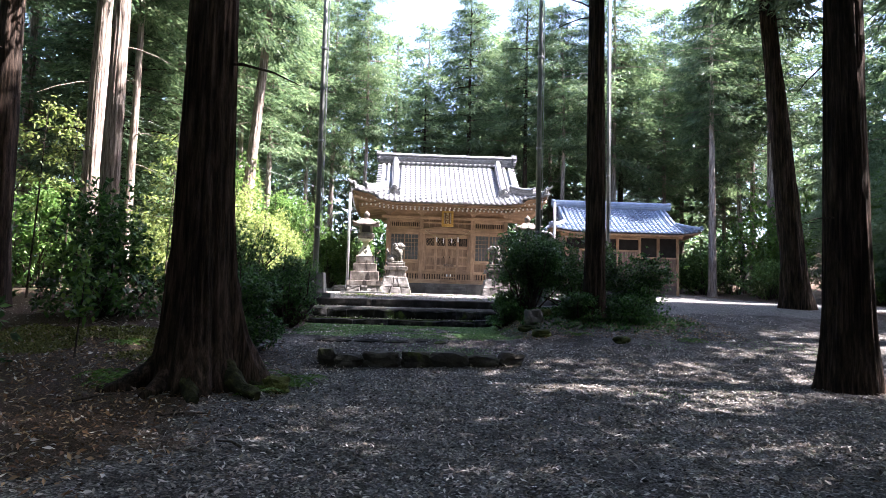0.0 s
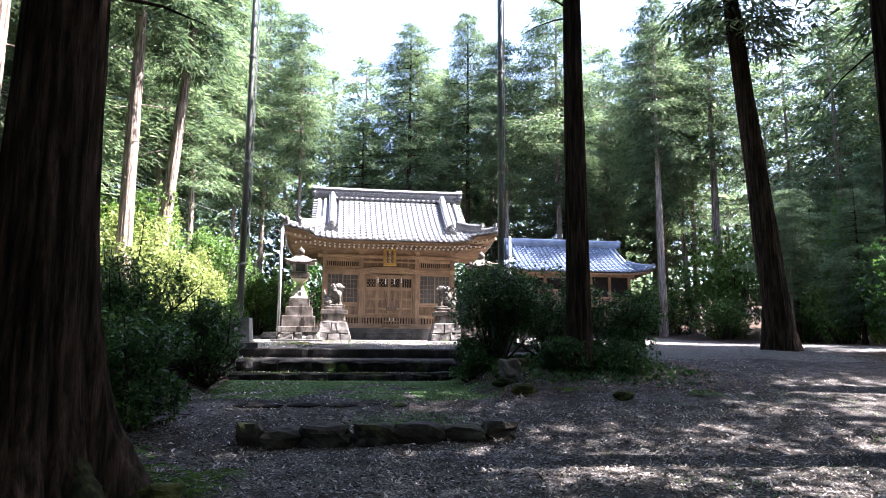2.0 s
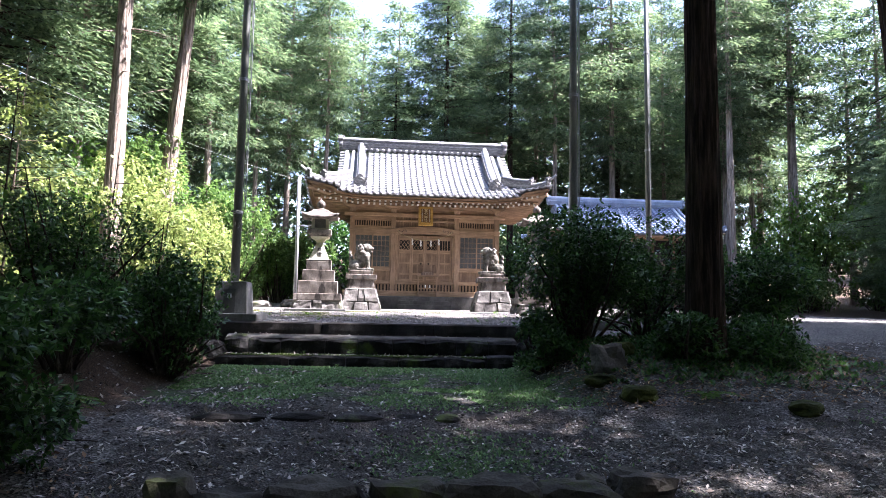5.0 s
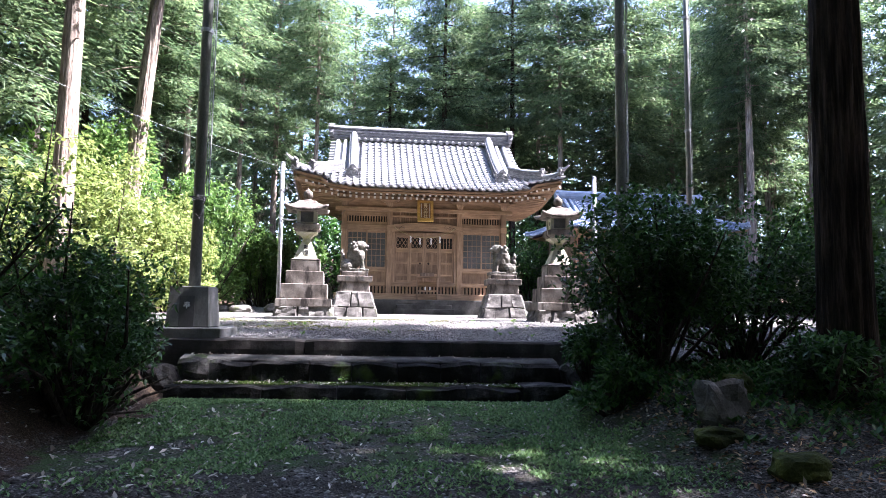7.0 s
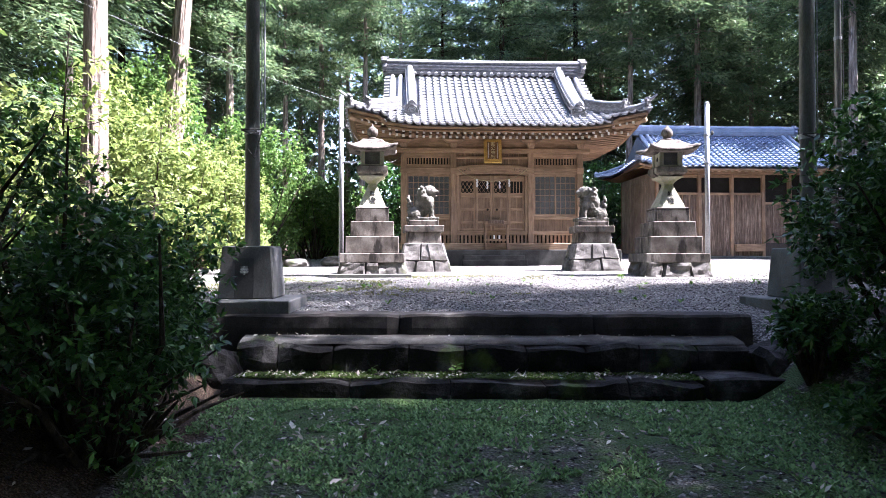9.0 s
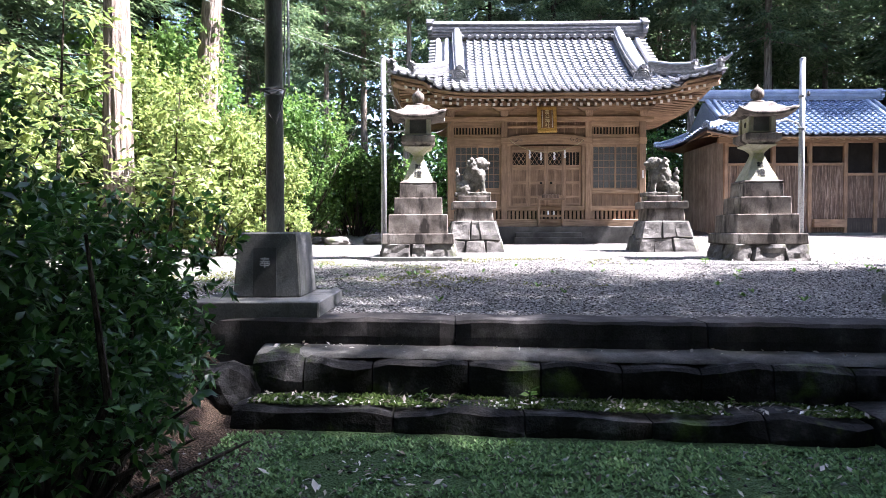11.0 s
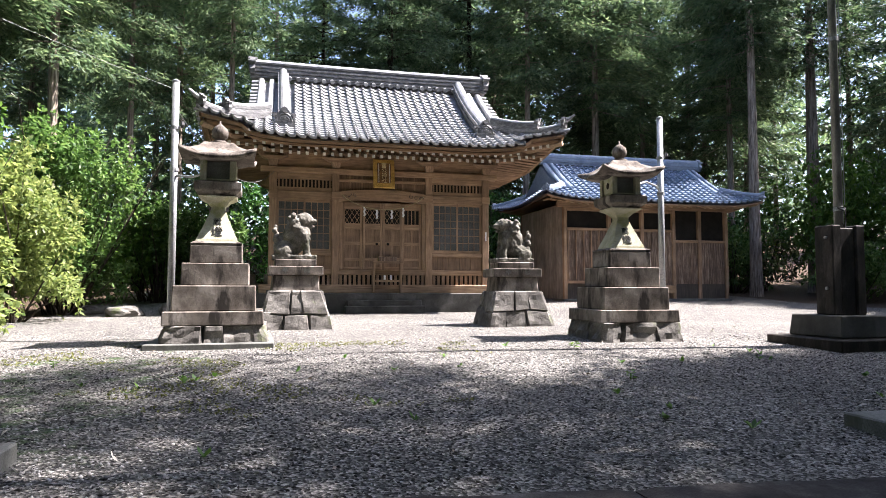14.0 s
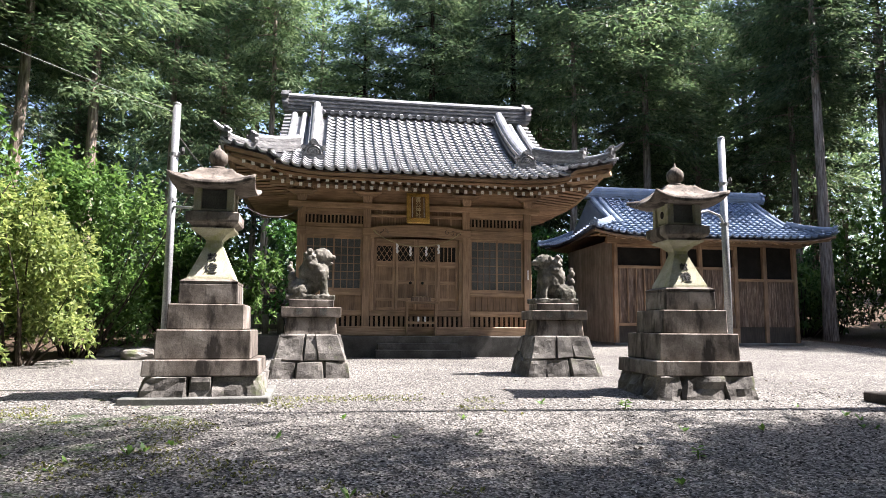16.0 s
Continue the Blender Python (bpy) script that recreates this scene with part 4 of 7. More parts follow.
# boarded side and back walls
for x in (PX[0], PX[3]):
    sp("wall", box(x - 0.04, x + 0.04, YF + 0.14, YB - 0.12, 2.05, 5.72), M_WOOD)
sp("wall", box(PX[0] + 0.12, PX[3] - 0.12, YB - 0.04, YB + 0.04, 2.05, 5.72), M_WOOD)
sp("floor_boards", box(PX[0] + 0.05, PX[3] - 0.05, YF + 0.02, YB - 0.05, 2.58, 2.66), M_WOODX)
sp("inner_ceiling", box(PX[0] + 0.05, PX[3] - 0.05, YF + 0.13, YB - 0.05, 5.60, 5.70), M_WOODX)
# black sheet in place of the shade under the floor
sp("dark_backing", box(PX[0] + 0.08, PX[3] - 0.08, YF + 0.14, YF + 0.17, 2.10, 2.56), M_BLACK)
# upright slats below the floor
for a, b in ((PX[0], PX[1]), (PX[1], PX[2]), (PX[2], PX[3])):
    n = round((b - a - 0.21) / 0.135)
    w = (b - a - 0.21) / n
    for i in range(n):
        x = a + 0.105 + (i + 0.5) * w
        sp("vent_slat", box(x - w * 0.29, x + w * 0.29, YF - 0.03, YF + 0.02, 2.26, 2.57), M_WOOD)
    sp("rail", box(a + 0.105, b - 0.105, YF - 0.055, YF + 0.08, 2.56, 2.71, 0.01), M_WOODX)
    sp("rail", box(a + 0.105, b - 0.105, YF - 0.03, YF + 0.05, 2.20, 2.275), M_WOODX)


def lattice_window(a, b):
    """A side bay: boarded dado, two sliding sashes with panes, a slatted transom above."""
    x0, x1 = a + 0.107, b - 0.107
    win = sp("window", box(x0, x1, YF - 0.07, YF + 0.09, 3.10, 3.22, 0.01), M_WOODX, label="sliding lattice window with frosted panes")
    part("lintel", box(x0, x1, YF - 0.08, YF + 0.1, 4.69, 4.93, 0.012), M_WOODX, win)
    n = 9
    for i in range(n):
        w = (x1 - x0) / n
        part("dado_board", box(x0 + i * w + 0.003, x0 + (i + 1) * w - 0.003, YF - 0.012 + 0.004 * (i % 2), YF + 0.03, 2.71, 3.10), M_PANEL, win)
    mid = (x0 + x1) / 2
    for s, (c, d, yy) in enumerate(((x0, mid + 0.03, YF - 0.03), (mid - 0.03, x1, YF + 0.02))):
        part("sash_stile", box(c, c + 0.055, yy - 0.018, yy + 0.018, 3.22, 4.69), M_WOOD, win)
        part("sash_stile", box(d - 0.055, d, yy - 0.018, yy + 0.018, 3.22, 4.69), M_WOOD, win)
        part("sash_rail", box(c + 0.055, d - 0.055, yy - 0.018, yy + 0.018, 3.22, 3.30), M_WOODX, win)
        part("sash_rail", box(c + 0.055, d - 0.055, yy - 0.018, yy + 0.018, 4.62, 4.69), M_WOODX, win)
        part("pane", box(c + 0.055, d - 0.055, yy + 0.002, yy + 0.008, 3.30, 4.62), M_GLASSY, win)
        for i in (1, 2, 3):
            x = c + 0.055 + (d - c - 0.11) * i / 4
            part("glazing_bar", box(x - 0.009, x + 0.009, yy - 0.012, yy + 0.001, 3.30, 4.62), M_WOOD, win)
        for i in range(1, 6):
            z = 3.30 + 1.32 * i / 6
            part("glazing_bar", box(c + 0.055, d - 0.055, yy - 0.010, yy - 0.0005, z - 0.009, z + 0.009), M_WOODX, win)
    # black sheet painting the shade behind the transom bars
    part("transom_backing", box(x0, x1, YF + 0.05, YF + 0.07, 4.93, 5.40), M_BLACK, win)
    for z0, z1 in ((4.93, 5.04), (5.27, 5.44)):
        part("transom_rail", box(x0, x1, YF - 0.05, YF + 0.05, z0, z1, 0.008), M_WOODX, win)
    k = 15
    for i in range(k):
        x = x0 + (x1 - x0) * (i + 0.5) / k
        part("transom_bar", box(x - 0.022, x + 0.022, YF - 0.02, YF + 0.015, 5.04, 5.27), M_WOOD, win)


lattice_window(PX[0], PX[1])
lattice_window(PX[2], PX[3])
# middle bay: four panelled doors
x0, x1 = PX[1] + 0.107, PX[2] - 0.107
sp("door_frame", box(x0, x0 + 0.10, YF - 0.06, YF + 0.08, 2.71, 4.68, 0.01), M_WOOD)
sp("door_frame", box(x1 - 0.10, x1, YF - 0.06, YF + 0.08, 2.71, 4.68, 0.01), M_WOOD)
x0, x1 = x0 + 0.10, x1 - 0.10
for i in range(4):
    w = (x1 - x0) / 4
    a, b = x0 + i * w + 0.004, x0 + (i + 1) * w - 0.004
    yy = YF + (0.0 if i in (1, 2) else 0.035)
    door = sp("door", box(a, a + 0.07, yy - 0.02, yy + 0.02, 2.72, 4.66, 0.005), M_WOOD, label="closed panelled wooden door with a lattice top")
    part("stile", box(b - 0.07, b, yy - 0.02, yy + 0.02, 2.72, 4.66, 0.005), M_WOOD, door)
    for z0, z1 in ((2.72, 2.80), (2.97, 3.05), (3.42, 3.52), (3.88, 4.05), (4.46, 4.66)):
        part("door_rail", box(a + 0.07, b - 0.07, yy - 0.02, yy + 0.02, z0, z1, 0.004), M_WOODX, door)
    part("panel", box(a + 0.07, b - 0.07, yy + 0.004, yy + 0.014, 2.80, 2.97), M_PANEL, door)
    mid = (a + b) / 2
    part("mullion", box(mid - 0.03, mid + 0.03, yy - 0.018, yy + 0.018, 3.05, 3.88), M_WOOD, door)
    for z0, z1 in ((3.05, 3.42), (3.52, 3.88)):
        part("panel", box(a + 0.07, mid - 0.03, yy + 0.004, yy + 0.014, z0, z1), M_PANEL, door)
        part("panel", box(mid + 0.03, b - 0.07, yy + 0.004, yy + 0.014, z0, z1), M_PANEL, door)
    # black sheet painting the shade behind the door lattice
    part("lattice_backing", box(a + 0.07, b - 0.07, yy + 0.012, yy + 0.02, 4.05, 4.46), M_BLACK, door)
    cw, ch = b - a - 0.14, 0.41
    if i < 3:
        for s in (-1, 1):
            for j in range(-2, 5):
                bm = bmesh.new()
                pts = []
                for tt in np.linspace(0, 1, 12):
                    px, pz = cw * (j / 3 + tt * 0.62), ch * (tt if s > 0 else 1 - tt)
                    if 0 <= px <= cw:
                        pts.append((a + 0.07 + px, yy - 0.004 - 0.006 * s, 4.05 + pz))
                if len(pts) > 1:
                    part("lattice_strip", tube([pts[0], pts[-1]], 0.008, 4, bm), M_WOODX, door)
                else:
                    bm.free()
    else:
        for j in (1, 2, 3):
            part("lattice_strip", box(a + 0.07 + cw * j / 4 - 0.012, a + 0.07 + cw * j / 4 + 0.012, yy - 0.006, yy + 0.006, 4.05, 4.46), M_WOOD, door)
    if i in (1, 2):
        c = (b - 0.16) if i == 1 else (a + 0.16)
        bm = lathe([(0.04, 0), (0.04, 0.02), (0.02, 0.035)], 12)
        bmesh.ops.transform(bm, matrix=pose(c, yy - 0.02, 3.46, 90), verts=bm.verts)
        part("door_pull", bm, M_BLACK, door, "small round dark iron pull")
# carved rainbow beam over the doors
bm = bmesh.new()
top, bot = [], []
for i in range(25):
    t = i / 24
    x = PX[1] + 0.1 + (PX[2] - PX[1] - 0.2) * t
    arch = 0.11 * math.sin(math.pi * t) ** 0.6
    for y in (YF - 0.13, YF + 0.06):
        top.append(bm.verts.new((x, y, 4.92 + arch)))
        bot.append(bm.verts.new((x, y, 4.64 + arch * 0.7)))
for i in range(24):
    a, b = 2 * i, 2 * i + 2
    bm.faces.new((bot[a], bot[b], top[b], top[a]))
    bm.faces.new((bot[a + 1], top[a + 1], top[b + 1], bot[b + 1]))
    bm.faces.new((top[a], top[b], top[b + 1], top[a + 1]))
    bm.faces.new((bot[a], bot[a + 1], bot[b + 1], bot[b]))
arch_beam = sp("carved_beam", bm, M_WOODX, label="arched beam with carved scrolls")
for s in (-1, 1):
    for k in range(3):
        cx = 1.9535 + s * (1.12 - 0.17 * k)
        pts = [(cx + 0.08 * (1 - t) * math.cos(7 * t * s + k) + 0.03 * s * k, YF - 0.135, 4.79 + 0.03 * k + 0.07 * (1 - t) * math.sin(7 * t + k)) for t in np.linspace(0, 0.85, 14)]
        part("carved_scroll", tube(pts, 0.011, 5), M_OLD, arch_beam)
part("boarding", box(PX[1] + 0.11, PX[2] - 0.11, YF + 0.0, YF + 0.04, 4.85, 5.45), M_PANEL, shrine)
for x in (1.0, 1.35, 2.55, 2.9):
    sp("batten", box(x - 0.02, x + 0.02, YF - 0.02, YF, 5.06, 5.44), M_WOOD)
sp("tie_beam", box(PX[0] - 0.35, PX[3] + 0.35, YF - 0.14, YF + 0.06, 5.44, 5.60, 0.015), M_WOODX)
sp("tie_beam", box(PX[1] + 0.1, PX[2] - 0.1, YF - 0.09, YF + 0.06, 5.24, 5.32, 0.01), M_WOODX)
for x in PX:
    sp("bracket", frustum(x, YF - 0.06, 5.60, 5.78, 0.2, 0.3, 0.24, 0.34, 0.01), M_WOOD)
    sp("bracket_arm", frustum(x, YF - 0.08, 5.78, 5.90, 0.4, 0.8, 0.24, 0.3, 0.012), M_WOODX)
    for s in (-0.31, 0, 0.31):
        sp("bearing_block", frustum(x + s, YF - 0.06, 5.90, 6.0, 0.12, 0.17, 0.16, 0.2), M_WOOD)
    bm = tube([(x, YF - 0.1, 4.84), (x, YF - 0.125, 4.84)], 0.05, 8)
    sp("nail_cover", bm, M_OLD)
    sp("lintel_nose", box(x - 0.12, x + 0.12, YF - 0.13, YF - 0.1, 4.71, 4.93, 0.02), M_WOODX)
sp("frieze_board", box(PX[0] - 0.1, PX[3] + 0.1, YF - 0.02, YF + 0.02, 5.60, 6.25), M_WOODX)
sp("purlin", box(XC - 4.0, XC + 4.0, YF - 0.16, YF + 0.04, 6.0, 6.14, 0.01), M_WOODX)
sp("purlin", box(XC - 4.4, XC + 4.4, YF - 0.9, YF - 0.76, 6.06, 6.16, 0.01), M_WOODX)

# roof: sheathing, fascia, rafters with white tips
def shell(zoff, inset, name, mat, step=0.25, thick=0.06):
    us = [-HALF + inset, *[-GABLE - 1e-3, -GABLE + 1e-3], *np.arange(-GABLE + 0.25, GABLE - 0.1, 0.25), *[GABLE - 1e-3, GABLE + 1e-3], HALF - inset]
    us = sorted(set([*us, *np.arange(-HALF + inset, -GABLE, 0.2), *np.arange(GABLE + 0.1, HALF - inset, 0.2)]))
    vs = list(np.arange(EAVE_Y + inset, BACK_Y - inset + 0.01, 0.23))
    bm = bmesh.new()
    grid = [[bm.verts.new((XC + u, y, roof_z(XC + u, y) + zoff)) for u in us] for y in vs]
    for r, q in zip(grid, grid[1:]):
        for i in range(len(us) - 1):
            bm.faces.new((r[i], r[i + 1], q[i + 1], q[i]))
    bmesh.ops.solidify(bm, geom=bm.faces, thickness=thick)
    return sp(name, bm, mat)


roof = shell(-0.04, 0.04, "roof", M_TILE)
roof["label"] = "curved hip and gable roof of silver grey tiles"
soffit = shell(-0.17, 0.12, "soffit", M_WOODY, thick=0.05)


def eave_strip(name, out, z0, z1, mat, inset, thick):
    for side in range(4):
        bm = bmesh.new()
        n = 40
        rows = []
        for i in range(n + 1):
            t = -1 + 2 * i / n
            hx, hy = HALF - inset, RIDGE_Y - EAVE_Y - inset
            if side < 2:
                x, y = XC + t * hx, RIDGE_Y + (-hy if side == 0 else hy)
                nx, ny = 0, (1 if side == 0 else -1)
            else:
                x, y = XC + (hx if side == 2 else -hx), RIDGE_Y + t * hy
                nx, ny = (-1 if side == 2 else 1), 0
            z = roof_z(x, y)
            rows.append([bm.verts.new((x + nx * a, y + ny * a, z + b)) for a, b in ((0, z0), (0, z1), (thick, z1), (thick, z0))])
        for r, q in zip(rows, rows[1:]):
            for k in range(4):
                bm.faces.new((r[k], r[(k + 1) % 4], q[(k + 1) % 4], q[k]))
        bm.faces.new(rows[0]); bm.faces.new(rows[-1][::-1])
        sp(name, bm, mat)


eave_strip("fascia", 0, -0.13, -0.02, M_WOODX, 0.10, 0.05)
eave_strip("fascia", 0, -0.24, -0.13, M_WOODX, 0.20, 0.06)


def rafters(y_tip, dz, spacing, length, w, h):
    n = int(2 * (HALF - 0.55) / spacing)
    for i in range(n + 1):
        x = XC - (HALF - 0.55) + 2 * (HALF - 0.55) * i / n
        u = abs(x - XC)
        ln = length if u < 3.2 else max(0.45, length - (u - 3.2) * 0.9)
        z_t, z_b = roof_z(x, y_tip) - dz, roof_z(x, y_tip) - dz + 0.27 * ln
        bm = bmesh.new()
        vs = [bm.verts.new((x + sx * w / 2, y, z + sz)) for y, z in ((y_tip, z_t), (y_tip + ln, min(z_b, roof_z(x, y_tip + ln) - 0.24))) for sx, sz in ((-1, 0), (1, 0), (1, h), (-1, h))]
        for f in ((0, 1, 2, 3), (7, 6, 5, 4), (0, 4, 5, 1), (1, 5, 6, 2), (2, 6, 7, 3), (3, 7, 4, 0)):
            bm.faces.new([vs[k] for k in f])
        r = sp("rafter", bm, M_WOODY)
        part("white_tip", box(x - w / 2 - 0.002, x + w / 2 + 0.002, y_tip - 0.012, y_tip - 0.001, z_t - 0.002, z_t + h), M_WHITE, r)


rafters(EAVE_Y + 0.28, 0.33, 0.225, 1.7, 0.075, 0.09)
rafters(EAVE_Y + 0.80, 0.63, 0.225, 1.1, 0.075, 0.09)
# rafters of the two ends
for s in (-1, 1):
    n = 34
    for i in range(n + 1):
        y = EAVE_Y + 0.75 + (BACK_Y - EAVE_Y - 1.5) * i / n
        xa, xb = XC + s * (HALF - 0.3), XC + s * (3.1 if 34.7 < y < 40.5 else 3.9)
        za = roof_z(xa, y) - 0.33
        zb = za + 0.06 * abs(xa - xb)
        bm = tube([(xa, y, za + 0.04), (xb, y, min(zb + 0.1, 6.2))], 0.045, 4)
        r = sp("rafter", bm, M_WOODX)
    bm = tube([(XC + s * (HALF - 0.15), EAVE_Y + 0.15, roof_z(XC + s * (HALF - 0.15), EAVE_Y + 0.15) - 0.28), (XC + s * 3.15, YF, 6.05)], 0.09, 4)
    hip = sp("hip_rafter", bm, M_WOODY)
    # gable wall
    bm = bmesh.new()
    gx = XC + s * (GABLE - 0.22)
    ys = list(np.linspace(EAVE_Y + 1.2, BACK_Y - 1.2, 24))
    lo = [bm.verts.new((gx, y, EAVE_Z + prof(1.2))) for y in ys]
    hi = [bm.verts.new((gx, y, max(EAVE_Z + prof(1.2) + 0.01, roof_z(XC, y) - 0.1))) for y in ys]
    for i in range(23):
        bm.faces.new((lo[i], lo[i + 1], hi[i + 1], hi[i]))
    bmesh.ops.solidify(bm, geom=bm.faces, thickness=0.05)
    sp("gable_wall", bm, M_WOOD)
    for fy in (1, -1):
        pts = [(XC + s * (GABLE - 0.03), RIDGE_Y - fy * d, roof_z(XC, RIDGE_Y - fy * d) - 0.16) for d in np.linspace(0.05, 3.3, 12)]
        sp("bargeboard", tube(pts, 0.1, 4), M_WOODX)

# ridges
def ridge_courses(path, width, height, name="ridge", courses=4, cap=True, parent=None, mat=None):
    """Stacked courses of flat ridge tiles with a round cap, along a line."""
    pts = [Vector(p) for p in path]
    low_mat = mat or M_RIDGE
    mat = mat or M_TILE
    main = None
    for c in range(courses):
        bm = bmesh.new()
        rows = []
        w = width * (1 - 0.16 * c / max(1, courses - 1)) / 2 + (0.025 if c % 2 else 0)
        z0, z1 = height * c / courses, height * (c + 1) / courses - 0.004
        for i, p in enumerate(pts):
            d = pts[min(i + 1, len(pts) - 1)] - pts[max(i - 1, 0)]
            n = Vector((-d.y, d.x, 0)).normalized()
            rows.append([bm.verts.new(p + n * a + Vector((0, 0, b))) for a, b in ((-w, z0), (w, z0), (w, z1), (-w, z1))])
        for r, q in zip(rows, rows[1:]):
            for k in range(4):
                bm.faces.new((r[k], r[(k + 1) % 4], q[(k + 1) % 4], q[k]))
        bm.faces.new(rows[0]); bm.faces.new(rows[-1][::-1])
        if main is None:
            main = part(name, bm, low_mat, parent or shrine)
        else:
            part("course", bm, low_mat, main)
    if cap:
        part("cap_tile", tube([p + Vector((0, 0, height + 0.0)) for p in pts], width * 0.34, 10), mat, main)
    return main


rz0 = roof_z(XC, RIDGE_Y) - 0.02
top_ridge = ridge_courses([(XC + u, RIDGE_Y, rz0 + 0.03 * (u / 4) ** 2) for u in np.linspace(-3.95, 3.95, 17)], 0.36, 0.50, courses=8)
# round end tiles along the foot of the ridge
for i in range(23):
    x = XC - 3.0 + 6.0 * i / 22
    part("round_tile", tube([(x, RIDGE_Y - 0.05, rz0 + 0.1), (x, RIDGE_Y - 0.36, rz0 - 0.03)], 0.068, 10), M_TILE, top_ridge)


def oni(at, s, parent, turn=0.0, mat=None):
    """A ridge end tile with shoulders, a scrolled face and a round on top."""
    bm = bmesh.new()
    prof_pts = [(-0.24, 0), (-0.28, 0.12), (-0.22, 0.26), (-0.26, 0.34), (-0.14, 0.40), (-0.08, 0.50), (0.08, 0.50), (0.14, 0.40), (0.26, 0.34), (0.22, 0.26), (0.28, 0.12), (0.24, 0)]
    f = [bm.verts.new((x * s, 0, z * s)) for x, z in prof_pts]
    b = [bm.verts.new((x * s, 0.14 * s, z * s)) for x, z in prof_pts]
    bm.faces.new(f); bm.faces.new(b[::-1])
    for i in range(len(f)):
        j = (i + 1) % len(f)
        bm.faces.new((f[i], b[i], b[j], f[j]))
    for r, z in ((0.2, 0.16), (0.13, 0.17), (0.07, 0.18)):
        merge(bm, tube([(r * s * math.cos(a), -0.015 * s, (z + r * math.sin(a)) * s) for a in np.linspace(0, math.pi, 9)], 0.022 * s, 5))
    merge(bm, tube([(0, -0.05 * s, 0.46 * s), (0, 0.2 * s, 0.46 * s)], 0.075 * s, 8))
    for q in (-1, 1):
        merge(bm, tube([(q * 0.25 * s, -0.04 * s, 0.33 * s), (q * 0.25 * s, 0.16 * s, 0.33 * s)], 0.05 * s, 8))
    bmesh.ops.transform(bm, matrix=pose(*at, 0, 0, turn), verts=bm.verts)
    return part("ridge_end_tile", bm, mat or M_RIDGE, parent, "scrolled ridge end tile")


for s in (-1, 1):
    oni((XC + s * 3.98, RIDGE_Y, rz0 + 0.12), 1.15, top_ridge, 90 * s)
    # ridge running down the slope
    ds = np.linspace(0.12, RIDGE_Y - EAVE_Y - 1.15, 12)
    slope = ridge_courses([(XC + s * (2.93 - 0.02 * d), RIDGE_Y - d, roof_z(XC + s * 2.93, RIDGE_Y - d) + 0.02) for d in ds], 0.34, 0.34, "slope_ridge", 4)
    ye = RIDGE_Y - ds[-1]
    oni((XC + s * 2.87, ye - 0.14, roof_z(XC + s * 2.9, ye - 0.1) + 0.0), 1.05, slope)
    # back slope ridge
    ridge_courses([(XC + s * 2.93, RIDGE_Y + d, roof_z(XC + s * 2.93, RIDGE_Y + d) + 0.02) for d in ds], 0.34, 0.34, "slope_ridge", 3)
    # hip ridges to the corners, in two stages
    for fy in (1, -1):
        line = []
        for t in np.linspace(0, 1, 12):
            dd = 1.75 * (1 - t) + 0.12 * t
            x, y = XC + s * (HALF - dd), RIDGE_Y - fy * (RIDGE_Y - EAVE_Y - dd)
            line.append((x, y, roof_z(x, y) + 0.03 + 0.05 * t * t))
        hip_r = ridge_courses(line, 0.24, 0.16, "hip_ridge", 2)
        up = ridge_courses([(p[0], p[1], p[2] + 0.16) for p in line[:8]], 0.24, 0.2, "hip_ridge_upper", 2)
        p = line[7]
        oni((p[0] + s * 0.05, p[1] - fy * 0.1, p[2] + 0.16), 0.62, up, 45 * s * fy + (0 if fy > 0 else 180))
        p = line[-1]
        oni((p[0] + s * 0.02, p[1] - fy * 0.06, p[2] + 0.08), 0.55, hip_r, 45 * s * fy + (0 if fy > 0 else 180))
        part("upturned_tip", tube([(p[0] - s * 0.1, p[1] + fy * 0.1, p[2] + 0.24), (p[0] + s * 0.12, p[1] - fy * 0.1, p[2] + 0.3), (p[0] + s * 0.26, p[1] - fy * 0.2, p[2] + 0.42)], [0.07, 0.06, 0.025], 8), M_TILE, hip_r)
    # round tiles on the gable edge
    for u in (3.28, 3.6):
        sp("edge_tile", tube([(XC + s * u, RIDGE_Y - d, roof_z(XC, RIDGE_Y - d) + 0.05) for d in np.linspace(0.2, 3.1, 10)], 0.09, 8), M_TILE)
    for i in range(13):
        d = 0.25 + i * 0.23
        sp("edge_tile", tube([(XC + s * 3.6, RIDGE_Y - d, roof_z(XC, RIDGE_Y - d) + 0.02), (XC + s * 3.9, RIDGE_Y - d, roof_z(XC, RIDGE_Y - d) + 0.0)], 0.065, 8), M_TILE)

# ---- roof tiles ----
def tile_mesh(name, pitch, length, mat, wave=0.05, lip=0.042):
    rows = [(0.0, -0.3), (0.0, 0.62), (0.035, 0.92), (0.1, 1.08), (0.18, 1.0), (0.27, 0.6), (0.36, 0.12), (0.48, -0.22), (0.66, -0.36), (0.84, -0.32), (1.0, -0.12)]
    xs, zs = [(u - 0.5) * pitch * 1.03 for u, _ in rows], [wave * h for _, h in rows]
    n = len(rows) - 1
    v = [(x, length, z) for x, z in zip(xs, zs)]
    v += [(x, 0, z + lip) for x, z in zip(xs, zs)]
    v += [(x, 0, z + lip) for x, z in zip(xs, zs)]
    v += [(x, 0.012, z - 0.01) for x, z in zip(xs, zs)]
    m = n + 1
    f = [(m + i, m + i + 1, i + 1, i) for i in range(n)] + [(3 * m + i, 3 * m + i + 1, 2 * m + i + 1, 2 * m + i) for i in range(n)]
    me = bpy.data.meshes.new(name)
    me.from_pydata(v, [], f)
    me.materials.append(mat)
    for p in me.polygons:
        p.use_smooth = True
    return me, np.array(v), np.array(f)


